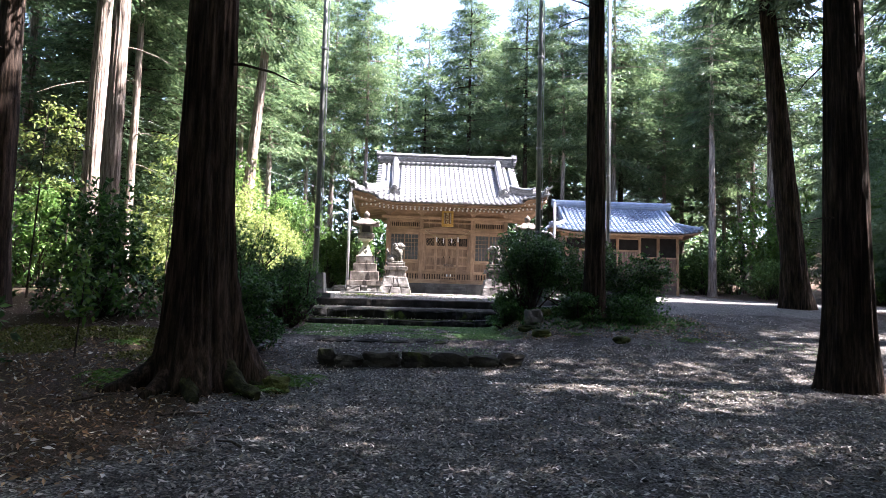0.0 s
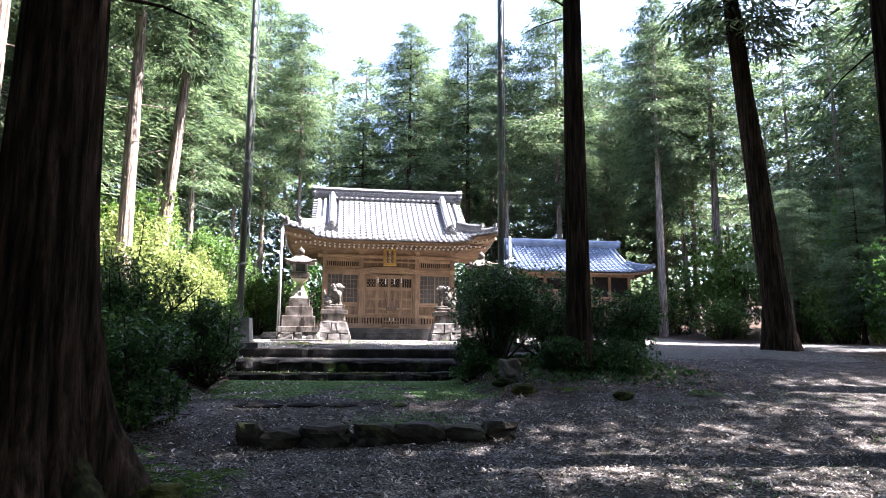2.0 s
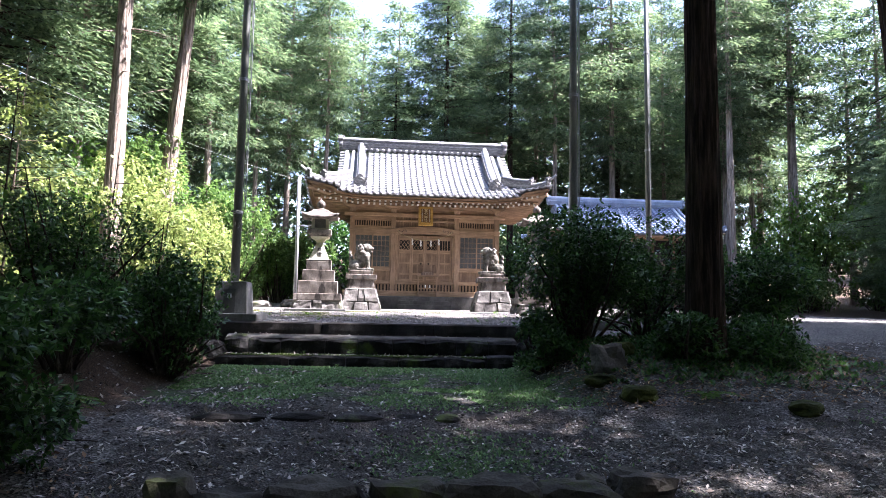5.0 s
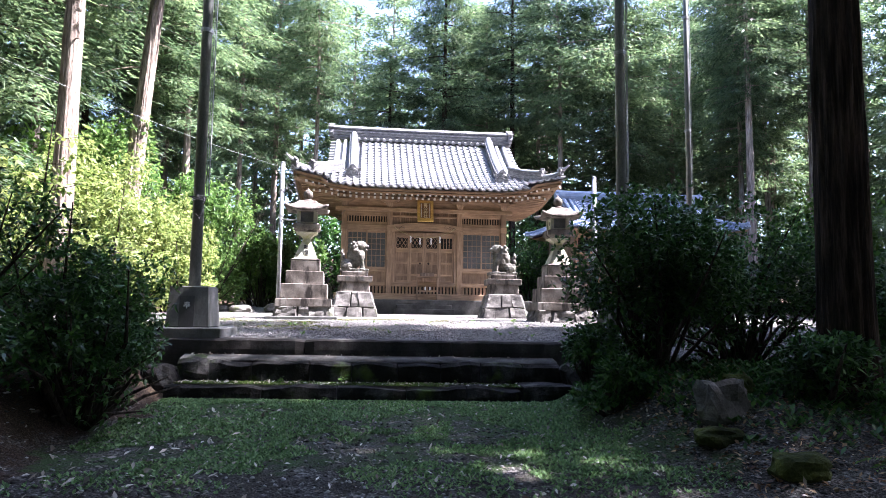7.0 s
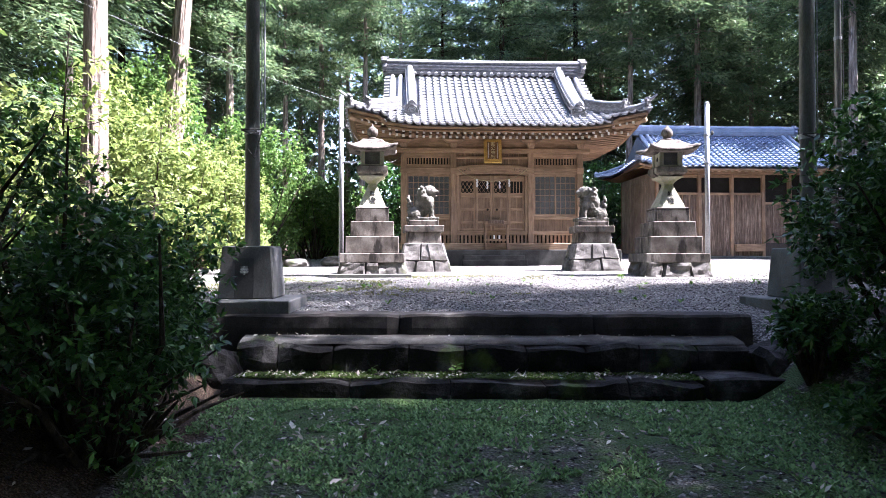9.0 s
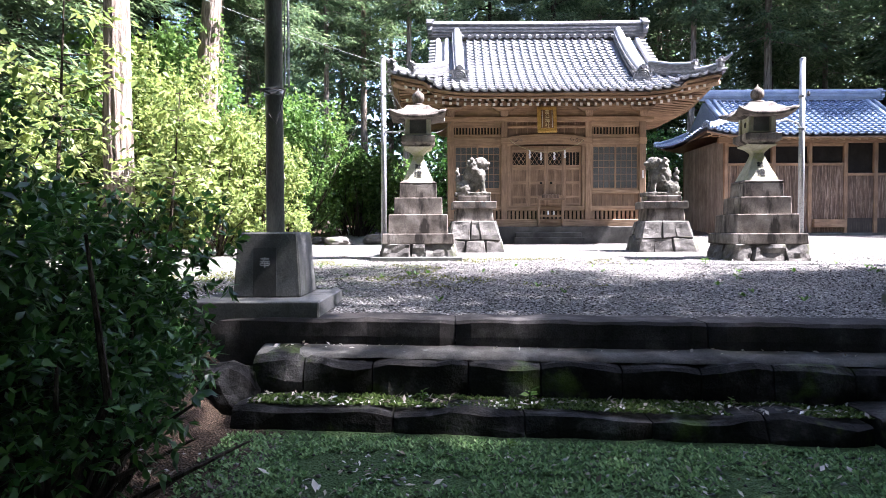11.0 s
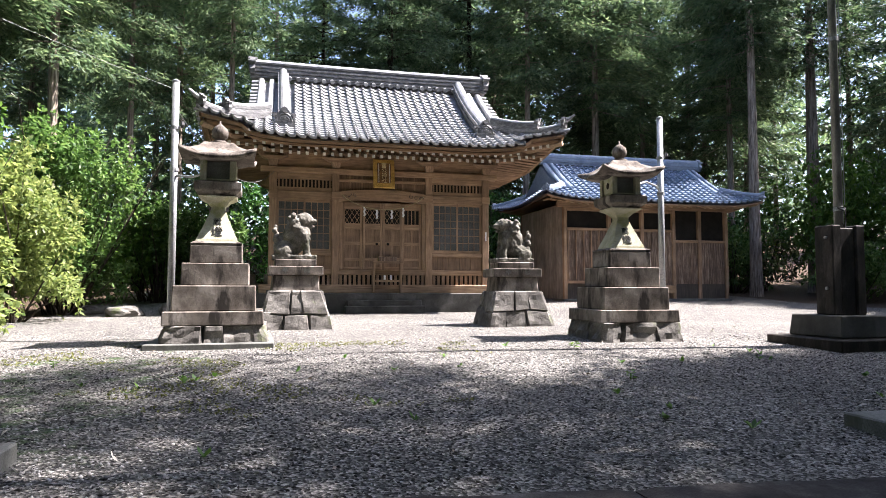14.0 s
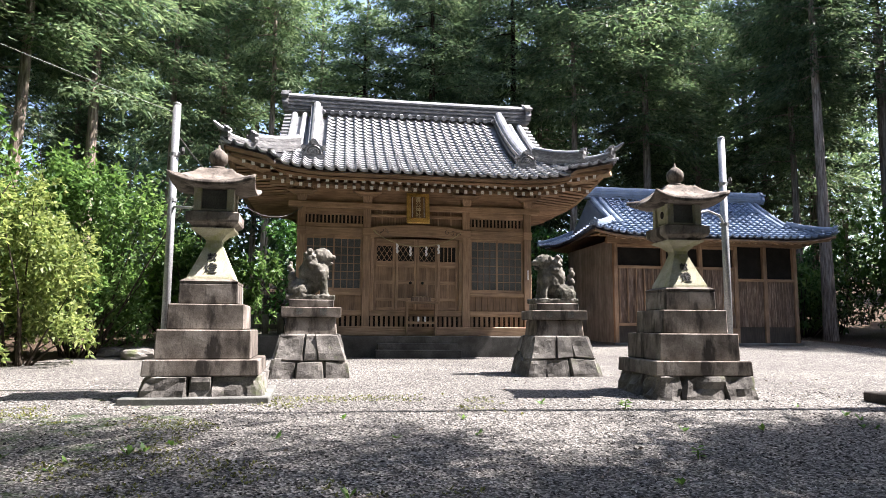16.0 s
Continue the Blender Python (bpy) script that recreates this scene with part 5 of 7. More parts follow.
def lay_tiles(parent, zf, places, pitch, step, mat, most=300):
    me, v, f = tile_mesh("roof_tile", pitch, step * 1.3, mat)
    off = worldloc(parent)
    rest_v, rest_f = [], []
    rng = random.Random(8)
    places = sorted(places, key=lambda p: p[1])
    for k, (x, y) in enumerate(places):
        z0, z1 = zf(x, y), zf(x, y + step)
        xa, xb = zf(x - 0.1, y + 0.02), zf(x + 0.1, y + 0.02)
        roll = math.atan2(max(-0.09, min(0.09, xb - xa)), 0.2)
        m = Matrix.Translation(Vector((x, y, z0 + 0.03)) - off) @ Euler((math.atan2(z1 - z0, step) + rng.uniform(-0.012, 0.012), -roll, rng.uniform(-0.008, 0.008))).to_matrix().to_4x4()
        if k < most:
            ob = new("roof_tile", me)
            ob.parent = parent
            ob.matrix_basis = m
        else:
            a = np.array(m)
            rest_f.append(f + len(rest_v) * len(v))
            rest_v.append(v @ a[:3, :3].T + a[:3, 3])
    if rest_v:
        r = raw("roof_tiles_upper", np.concatenate(rest_v), np.concatenate(rest_f), mat, parent, smooth=True)
        r["kind"] = "stuff"


places = []
for i in range(-18, 19):
    x = XC + i * 0.272
    u = abs(x - XC)
    if u > HALF - 0.1:
        continue
    d = 0.0
    while d < 4.3:
        stop = 9 if u < 2.72 else (1.25 if u < 3.2 else HALF - u - 0.05)
        if d < stop:
            places.append((x, EAVE_Y + d - 0.02))
        d += 0.222
lay_tiles(roof, roof_z, places, 0.272, 0.222, M_TILE)


def side_tiles(parent, zf, cx, half, deep, y0, y1, pitch, step, mat):
    """Courses of tiles on the two short end slopes, joined into one part for each end."""
    me, v, f = tile_mesh("end_tile", pitch, step * 1.3, mat)
    bpy.data.meshes.remove(me)
    off = worldloc(parent)
    for s in (-1, 1):
        vs, fs = [], []
        for k in range(int(deep / step)):
            d = k * step
            y = y0 + d + pitch / 2
            while y < y1 - d - pitch / 2:
                x = cx + s * (half - d + 0.02)
                tilt = math.atan2(zf(x - s * step, y) - zf(x - s * 0.03, y), step - 0.03)
                m = np.array(Matrix.Translation(Vector((x, y, zf(x - s * 0.03, y) + 0.03)) - off) @ Euler((0, 0, radians(90 * s))).to_matrix().to_4x4() @ Euler((tilt, 0, 0)).to_matrix().to_4x4())
                fs.append(f + len(vs) * len(v))
                vs.append(v @ m[:3, :3].T + m[:3, 3])
                y += pitch
        raw("end_slope_tiles", np.concatenate(vs), np.concatenate(fs), mat, parent, smooth=True)["kind"] = "stuff"


side_tiles(roof, roof_z, XC, HALF, HALF - GABLE - 0.05, EAVE_Y, BACK_Y, 0.272, 0.222, M_TILE)


# ---- writing ----
def writing(text, size, mat, parent, m, depth=0.004):
    cu = bpy.data.curves.new("writing", "FONT")
    cu.body, cu.size, cu.align_x, cu.align_y, cu.extrude = text, size, "CENTER", "CENTER", depth
    ob = bpy.data.objects.new("writing", cu)
    scene.collection.objects.link(ob)
    dg = bpy.context.evaluated_depsgraph_get()
    me = bpy.data.meshes.new_from_object(ob.evaluated_get(dg))
    bpy.data.objects.remove(ob)
    me.materials.clear()
    me.materials.append(mat)
    out = new("writing", me)
    out.parent = parent
    out.matrix_basis = m
    return out


# ---- plaque, rope, offering table ----
M_GILT = speckled("pale gilt lettering", (0.6, 0.5, 0.26), (0.72, 0.6, 0.34), (0.8, 0.7, 0.45), 6, 60, 0.6, 0.1)
M_LACQUER = speckled("worn brown lacquer", (0.10, 0.05, 0.018), (0.17, 0.09, 0.032), (0.25, 0.14, 0.05), 6, 60, 0.5, 0.2)
plaque = thing("shrine_plaque", (1.95, YF - 0.33, 5.05), "gilt framed shrine name plaque tilted under the eaves", "plaque")
pm = pose(0, 0, 0, -12)
for nm, b, mat in (("frame", box(-0.26, 0.26, -0.03, 0.03, 0.0, 0.74, 0.015), M_GOLD), ("panel", box(-0.165, 0.165, -0.05, -0.02, 0.10, 0.65), M_LACQUER)):
    bmesh.ops.transform(b, matrix=pm, verts=b.verts)
    part(nm, b, mat, plaque, here=True)
for zz in (0.105, 0.645):
    b = box(-0.165, 0.165, -0.06, -0.04, zz - 0.008, zz + 0.008)
    bmesh.ops.transform(b, matrix=pm, verts=b.verts)
    part("gilt_bead", b, M_GOLD, plaque, here=True)
for xx in (-0.13, 0.13):
    b = box(xx - 0.006, xx + 0.006, -0.056, -0.04, 0.13, 0.62)
    bmesh.ops.transform(b, matrix=pm, verts=b.verts)
    part("pale_border", b, M_PAPER, plaque, here=True)
for k, ch in enumerate(("\u5bcc", "\u516c", "\u795e", "\u793e")):
    writing(ch, 0.135, M_GILT, plaque, pm @ pose(0, -0.056, 0.565 - k * 0.13, 90))
for s in (-1, 1):
    part("hanger", tube([(s * 0.14, 0.0, 0.74), (s * 0.14, 0.2, 0.9)], 0.012, 5), M_OLD, plaque, here=True)
plaque.scale = (1.2, 1.1, 1.18)

rope = thing("sacred_rope", (1.95, YF - 0.2, 4.5), "straw rope with white paper streamers hung across the doors", "rope")
part("rope", tube([(0.75 + 2.4 * t, YF - 0.2, 4.86 - 0.42 * (1 - (2 * t - 1) ** 2) ** 0.8) for t in np.linspace(0, 1, 25)], 0.014, 6), M_STRAW, rope)
for t in (0.27, 0.42, 0.6, 0.74):
    x, z = 0.75 + 2.4 * t, 4.86 - 0.42 * (1 - (2 * t - 1) ** 2) ** 0.8
    bm = bmesh.new()
    for k in range(4):
        b = box(-0.028, 0.028, -0.002, 0.002, -0.08, 0)
        merge(bm, b, Matrix.Translation((x + (0.025 if k % 2 else -0.01), YF - 0.2, z - 0.065 * k)) @ pose(0, 0, 0, 8, 22 if k % 2 else -22, 10))
    part("paper_streamer", bm, M_PAPER, rope)

table = thing("offering_table", (2.07, 34.5, 2.04), "small plain wooden offering stand before the doors", "table")
for x in (1.68, 2.46):
    part("leg", box(x - 0.03, x + 0.03, 34.44, 34.5, 2.04, 3.02, 0.004), M_WOOD, table)
    part("leg", box(x - 0.03, x + 0.03, 34.56, 34.6, 2.04, 2.9, 0.004), M_WOOD, table)
part("crossbar", box(1.68, 2.46, 34.455, 34.485, 2.36, 2.42), M_WOODX, table)
part("top", box(1.62, 2.52, 34.40, 34.62, 2.90, 2.95, 0.006), M_WOODX, table)
for x in (1.98, 2.16):
    part("white_cup", lathe([(0.025, 2.42), (0.03, 2.44), (0.026, 2.54), (0.02, 2.55)], 10, x, 34.47), M_PAPER, table)
box_ob = thing("offertory_box", (2.05, 34.52, 2.95), "low slatted wooden offertory box with its lid", "box")
part("body", box(1.80, 2.32, 34.42, 34.6, 2.951, 3.07, 0.008), M_OLD, box_ob)
for k in range(5):
    part("slat", box(1.82 + 0.1 * k, 1.86 + 0.1 * k, 34.43, 34.59, 3.071, 3.085), M_WOODY, box_ob)
thermo = thing("wall_plate", (5.13, YF - 0.12, 3.7), "narrow white plate fixed to the corner post", "sign")
part("plate", box(5.05, 5.09, YF - 0.113, YF - 0.101, 3.6, 3.86, 0.004), M_PAPER, thermo)


# ---- stone lanterns ----
def masonry(parent, z0, z1, w0, w1, cols, courses, mat, seed, name, gap=0.014, rough=0.03):
    """Four battered faces of irregular fitted stones, each a rough block with dark joints between."""
    rng = random.Random(seed)
    for k in range(4):
        edge = [[(i + (rng.uniform(-0.3, 0.3) if 0 < i < cols else 0)) / cols for i in range(cols + 1)] for _ in range(courses)]
        lift = [[(c + (rng.uniform(-0.22, 0.22) if 0 < c < courses else 0)) / courses for _ in range(cols + 1)] for c in range(courses + 1)]
        for c in range(courses):
            for i in range(cols):
                lean = rng.uniform(-0.05, 0.05) if 0 < i < cols else 0
                u0, u1 = edge[c][i], edge[c][i + 1]
                va, vb, vc, vd = lift[c][i], lift[c][i + 1], lift[c + 1][i], lift[c + 1][i + 1]
                bm, bulge = bmesh.new(), rng.uniform(0.0, 0.04)
                cuts = (0.0, 0.06, 0.3, 0.55, 0.8, 0.94, 1.0)
                n = len(cuts) - 1
                grid = []
                for q in range(n + 1):
                    row = []
                    for p in range(n + 1):
                        s, t = cuts[p], cuts[q]
                        u = u0 + (u1 - u0) * s + lean * t * (1 if 0 < s < 1 else 0.5)
                        v = (va * (1 - s) + vb * s) * (1 - t) + (vc * (1 - s) + vd * s) * t
                        h = z0 + (z1 - z0) * v
                        w = w0 + (w1 - w0) * v
                        rim = min(s, 1 - s, t, 1 - t)
                        x = (u - 0.5) * w
                        out = (-gap * 2.2 if rim == 0 else bulge) + rough * noise.noise(Vector((x * 5 + seed, h * 6, k * 4.0 + i)))
                        row.append(bm.verts.new((x, -w / 2 - out, h)))
                    grid.append(row)
                for r, q in zip(grid, grid[1:]):
                    for p in range(n):
                        bm.faces.new((r[p], r[p + 1], q[p + 1], q[p]))
                ring = [e for e in bm.edges if e.is_boundary]
                ext = bmesh.ops.extrude_edge_only(bm, edges=ring)["geom"]
                bmesh.ops.translate(bm, verts=[g for g in ext if isinstance(g, bmesh.types.BMVert)], vec=(0, 0.1, 0))
                bmesh.ops.transform(bm, matrix=pose(0, 0, 0, 0, 0, 90 * k), verts=bm.verts)
                part(name, bm, mat, parent, here=True)


def stone_lantern(at, label, rz, mossy, h=1.0):
    lan = thing("stone_lantern", at, label, "lantern", "pair of stone lanterns", rz)
    shaft_mat = M_GRANITE2
    if mossy:
        part("ground_slab", box(-0.86, 0.8, -0.82, 0.8, -0.12, 0.05, 0.012), M_CONC, lan, here=True)
    part("core", box(-0.56, 0.56, -0.56, 0.56, -0.1, 0.285), M_ROCK, lan, here=True)
    masonry(lan, -0.08, 0.29, 1.42, 1.24, 3, 1, M_ROCK, int(at[0] * 7) + 90, "foundation_stone", rough=0.09)
    z = 0.28
    for w, t in ((1.32, 0.19), (1.1, 0.35), (0.9, 0.31), (0.7, 0.25)):
        part("plinth_tier", frustum(0, 0, z, z + t, w, w * 0.985, bevel=0.012), M_GRANITE, lan, here=True)
        z += t + 0.002
    part("foot", lathe([(0.34, z), (0.345, z + 0.03), (0.29, z + 0.06)], square=True), M_GRANITE, lan, here=True)
    z += 0.06
    rows = [(0.28, 0), (0.272, 0.03), (0.2, 0.2), (0.135, 0.36), (0.095, 0.47), (0.1, 0.51), (0.165, 0.58), (0.255, 0.63), (0.265, 0.65)]
    shaft = part("shaft", lathe([(r, z + q) for r, q in rows], square=True), shaft_mat, lan, "flared stone shaft with inked characters", here=True)
    for k, ch in enumerate(("\u732e", "\u71c8")):
        q = 0.28 - 0.15 * k
        writing(ch, 0.16 if k else 0.12, M_INK, shaft, pose(0, -(0.272 - (q - 0.03) * 0.42) - 0.008, z + q, 90 - 23))
    z += 0.65
    part("middle_stone", lathe([(0.22, z), (0.31, z + 0.07), (0.32, z + 0.1), (0.32, z + 0.19), (0.24, z + 0.22)], square=True), M_GRANITE, lan, here=True)
    z += 0.22
    for sx in (-1, 1):
        for sy in (-1, 1):
            part("firebox_post", box(sx * 0.2 - 0.045, sx * 0.2 + 0.045, sy * 0.2 - 0.045, sy * 0.2 + 0.045, z, z + 0.29, 0.006), M_GRANITE2, lan, here=True)
    part("firebox_sill", box(-0.2, 0.2, -0.2, 0.2, z, z + 0.03), M_GRANITE2, lan, here=True)
    for sx in (-1, 1):
        p = part("firebox_wall", box(sx * 0.2 - 0.012, sx * 0.2 + 0.012, -0.155, 0.155, z + 0.03, z + 0.29), M_GRANITE2, lan, here=True)
        b = tube([(sx * 0.214, 0, z + 0.16), (sx * 0.205, 0, z + 0.16)], 0.055, 10)
        # solid black disc for the shaded hole
        part("round_window", b, M_BLACK, p, here=True)
    part("inner_dark", box(-0.155, 0.155, -0.17, 0.17, z + 0.03, z + 0.28), M_CONC, lan, here=True)
    z += 0.29
    # roof with lifted corners
    bm = bmesh.new()
    n = 12
    def ring(r, zz, lift):
        out = []
        for k in range(4):
            for i in range(n):
                t = -1 + 2 * i / n
                p = {0: (t, -1), 1: (1, t), 2: (-t, 1), 3: (-1, -t)}[k]
                c = abs(t) ** 3
                out.append(bm.verts.new((p[0] * r * (1 + 0.06 * c), p[1] * r * (1 + 0.06 * c), zz + lift * c)))
        return out
    rings = [ring(0.25, z - 0.005, 0), ring(0.42, z - 0.005, 0.06), ring(0.49, z + 0.0, 0.10), ring(0.495, z + 0.035, 0.11), ring(0.36, z + 0.10, 0.045), ring(0.25, z + 0.19, 0.015), ring(0.19, z + 0.27, 0), ring(0.13, z + 0.28, 0)]
    for a, b in zip(rings, rings[1:]):
        for i in range(4 * n):
            j = (i + 1) % (4 * n)
            bm.faces.new((a[i], a[j], b[j], b[i]))
    bm.faces.new(rings[0][::-1]); bm.faces.new(rings[-1])
    part("roof", bm, M_GRANITE, lan, here=True, smooth=True)
    z += 0.275
    part("finial", lathe([(0.13, z), (0.13, z + 0.03), (0.08, z + 0.05), (0.075, z + 0.08), (0.11, z + 0.10), (0.12, z + 0.17), (0.105, z + 0.23), (0.06, z + 0.27), (0.015, z + 0.31), (0.01, z + 0.35)], 20), M_GRANITE, lan, here=True, smooth=True)
    return lan


stone_lantern(gp(-1.76, 25.78), "tall tiered granite lantern with a moss stained shaft on a slab", 2, True)
stone_lantern(gp(4.55, 25.55), "tall tiered granite lantern with dark stains on gravel", -3, False)


# ---- guardian statues ----
M_STATUE = speckled("lichened carved granite", (0.04, 0.038, 0.032), (0.125, 0.118, 0.1), (0.27, 0.255, 0.22), 5.0, 80, 0.9, 0.6, stain=((0.03, 0.032, 0.02), (1, 1, 0.6), 4.0, 0.52))


def guardian(at, label, facing):
    g = thing("guardian_statue", at, label, "statue", "pair of guardian statues")
    bm = bmesh.new()
    def ball(x, y, z, r, sx=1, sy=1, sz=1):
        b = bmesh.new()
        bmesh.ops.create_icosphere(b, subdivisions=3, radius=r)
        merge(bm, b, Matrix.Translation((x * facing, y, z)) @ Matrix.Diagonal((sx, sy, sz, 1)))
    ball(-0.12, 0.02, 0.17, 0.19, 1.15, 0.9, 0.85)
    ball(-0.2, -0.12, 0.12, 0.13, 1.2, 0.7, 0.9); ball(-0.2, 0.16, 0.12, 0.13, 1.2, 0.7, 0.9)
    ball(0.03, 0, 0.32, 0.18, 0.9, 0.85, 1.3)
    ball(0.10, 0, 0.45, 0.17, 0.95, 1.0, 1.1)
    for s in (-0.1, 0.1):
        merge(bm, tube([(0.15 * facing, s, 0.42), (0.19 * facing, s * 1.1, 0.2), (0.2 * facing, s * 1.1, 0.03)], [0.075, 0.06, 0.065], 10))
        ball(0.23, s * 1.1, 0.03, 0.07, 1.3, 0.9, 0.6)
        ball(0.22, s * 0.7, 0.70, 0.035); ball(0.08, s * 1.2, 0.72, 0.06, 0.7, 0.6, 1)
        ball(0.02, s * 1.3, 0.55, 0.08, 1, 0.7, 1.3)
    ball(0.15, 0, 0.67, 0.145, 1.1, 1.05, 0.95)
    ball(0.29, 0, 0.66, 0.075, 1.0, 1.25, 0.62); ball(0.27, 0, 0.565, 0.055, 1.1, 1.2, 0.5)
    for k in range(9):
        a = k * 0.7
        ball(0.0 + 0.05 * math.sin(a * 2), 0.15 * math.cos(a), 0.58 + 0.13 * math.sin(a), 0.062)
    for k in range(5):
        ball(0.21 - 0.01 * k, 0.06 * math.cos(k * 2.1), 0.36 + 0.05 * k, 0.055)
    for k in range(6):
        ball(-0.29 - 0.012 * k + 0.02 * (k % 2), 0.04 * (k % 2), 0.2 + 0.07 * k, 0.095 - 0.011 * k, 0.8, 1.0, 1.1)
    for k in range(16):
        a, b = k * 2.4, 0.2 + 0.045 * k
        ball(-0.02 + 0.13 * math.cos(a) * 0.7, 0.17 * math.sin(a), 0.5 + 0.016 * k, 0.045)
    ball(-0.06, 0, 0.42, 0.15, 1.0, 0.95, 1.2); ball(0.0, 0, 0.55, 0.15, 1.0, 1.05, 1.1)
    merge(bm, box(-0.38, 0.36, -0.2, 0.2, -0.03, 0.05))
    ob = part("guardian_statue", bm, M_STATUE, None, smooth=True)
    bpy.data.objects.remove(g)
    ob.location = at
    ob.scale = (1.12, 1.12, 1.1)
    tagged(ob, label, "statue", "pair of guardian statues")
    md = ob.modifiers.new("remesh", "REMESH")
    md.mode, md.voxel_size, md.use_smooth_shade = "VOXEL", 0.014, True
    tex = bpy.data.textures.new("chisel", "CLOUDS")
    tex.noise_scale = 0.05
    dm = ob.modifiers.new("chisel", "DISPLACE")
    dm.texture, dm.strength, dm.mid_level = tex, 0.03, 0.5
    return ob


def pedestal(cx, cy, rz, label):
    g = ground_z(cx, cy)
    ped = thing("statue_pedestal", (cx, cy, g), label, "pedestal", "pair of statue pedestals", rz)
    part("core", frustum(0, 0, -0.1, 0.69, 1.26, 0.9), M_DKSTONE, ped, here=True)
    masonry(ped, -0.06, 0.7, 1.36, 0.98, 3, 2, M_ROCK, int(cx * 10) + 50, "rubble_stone")
    part("block", frustum(0, 0, 0.66, 0.98, 0.88, 0.82, bevel=0.015), M_GRANITE, ped, here=True)
    slab = part("slab", box(-0.5, 0.5, -0.45, 0.45, 0.98, 1.15, 0.012), M_GRANITE, ped, here=True)
    for k, ch in enumerate(("\u5949", "\u732e")):
        writing(ch, 0.13, M_CONC, slab, pose(-0.2 + 0.4 * k, -0.452, 1.065, 90))
    part("top_tier", box(-0.38, 0.38, -0.32, 0.32, 1.152, 1.28, 0.012), M_GRANITE, ped, here=True)
    return g + 1.28


zt = pedestal(-0.62, 28.75, 3, "stepped stone pedestal on a rubble base beside the approach")
guardian((-0.62, 28.75, zt + 0.03), "mossy carved stone guardian beast seated on its pedestal", 1)
zt = pedestal(3.78, 28.72, -3, "stone pedestal on a dark rubble base beside the approach")
guardian((3.78, 28.72, zt + 0.03), "grey carved stone guardian beast seated on its pedestal", -1)


# ---- poles ----
def light_pole(x, y, top, label, arm):
    p = thing("steel_pole", gp(x, y), label, "pole", "pair of steel poles")
    part("shaft", tube([(x, y, ground_z(x, y) - 0.1), (x, y, top)], 0.055, 14), M_STEEL, p, smooth=True)
    part("cap", lathe([(0.06, top), (0.06, top + 0.02), (0.03, top + 0.04)], 14, x, y), M_STEEL, p)
    part("lamp_arm", tube(arm, 0.018, 8), M_STEEL, p, "thin bent steel arm to the lantern")
    for z in (top - 0.75, top - 1.4):
        part("clamp", lathe([(0.068, z), (0.068, z + 0.05)], 12, x, y), M_STEEL, p)
    part("insulator", lathe([(0.02, top - 0.72), (0.035, top - 0.68), (0.02, top - 0.62)], 8, x + 0.11, y - 0.02), M_DKSTONE, p)
    part("bracket", tube([(x, y, top - 0.7), (x + 0.11, y - 0.02, top - 0.7)], 0.012, 6), M_STEEL, p)


light_pole(-2.5, 26.55, 5.40, "slim grey steel pole behind the mossy lantern", [(-2.5, 26.55, 3.93), (-2.2, 26.3, 3.88), (-1.95, 26.0, 3.90)])
light_pole(5.80, 26.35, 5.28, "slim grey steel pole behind the dark lantern", [(5.8, 26.35, 3.9), (5.62, 26.2, 4.02), (5.3, 26.0, 4.05), (4.85, 25.75, 3.92)])


M_BASALT = speckled("dark stained stone", (0.012, 0.011, 0.01), (0.026, 0.023, 0.02), (0.07, 0.06, 0.05), 3, 60, 0.75, 0.4, stretch=(2, 2, 0.7))


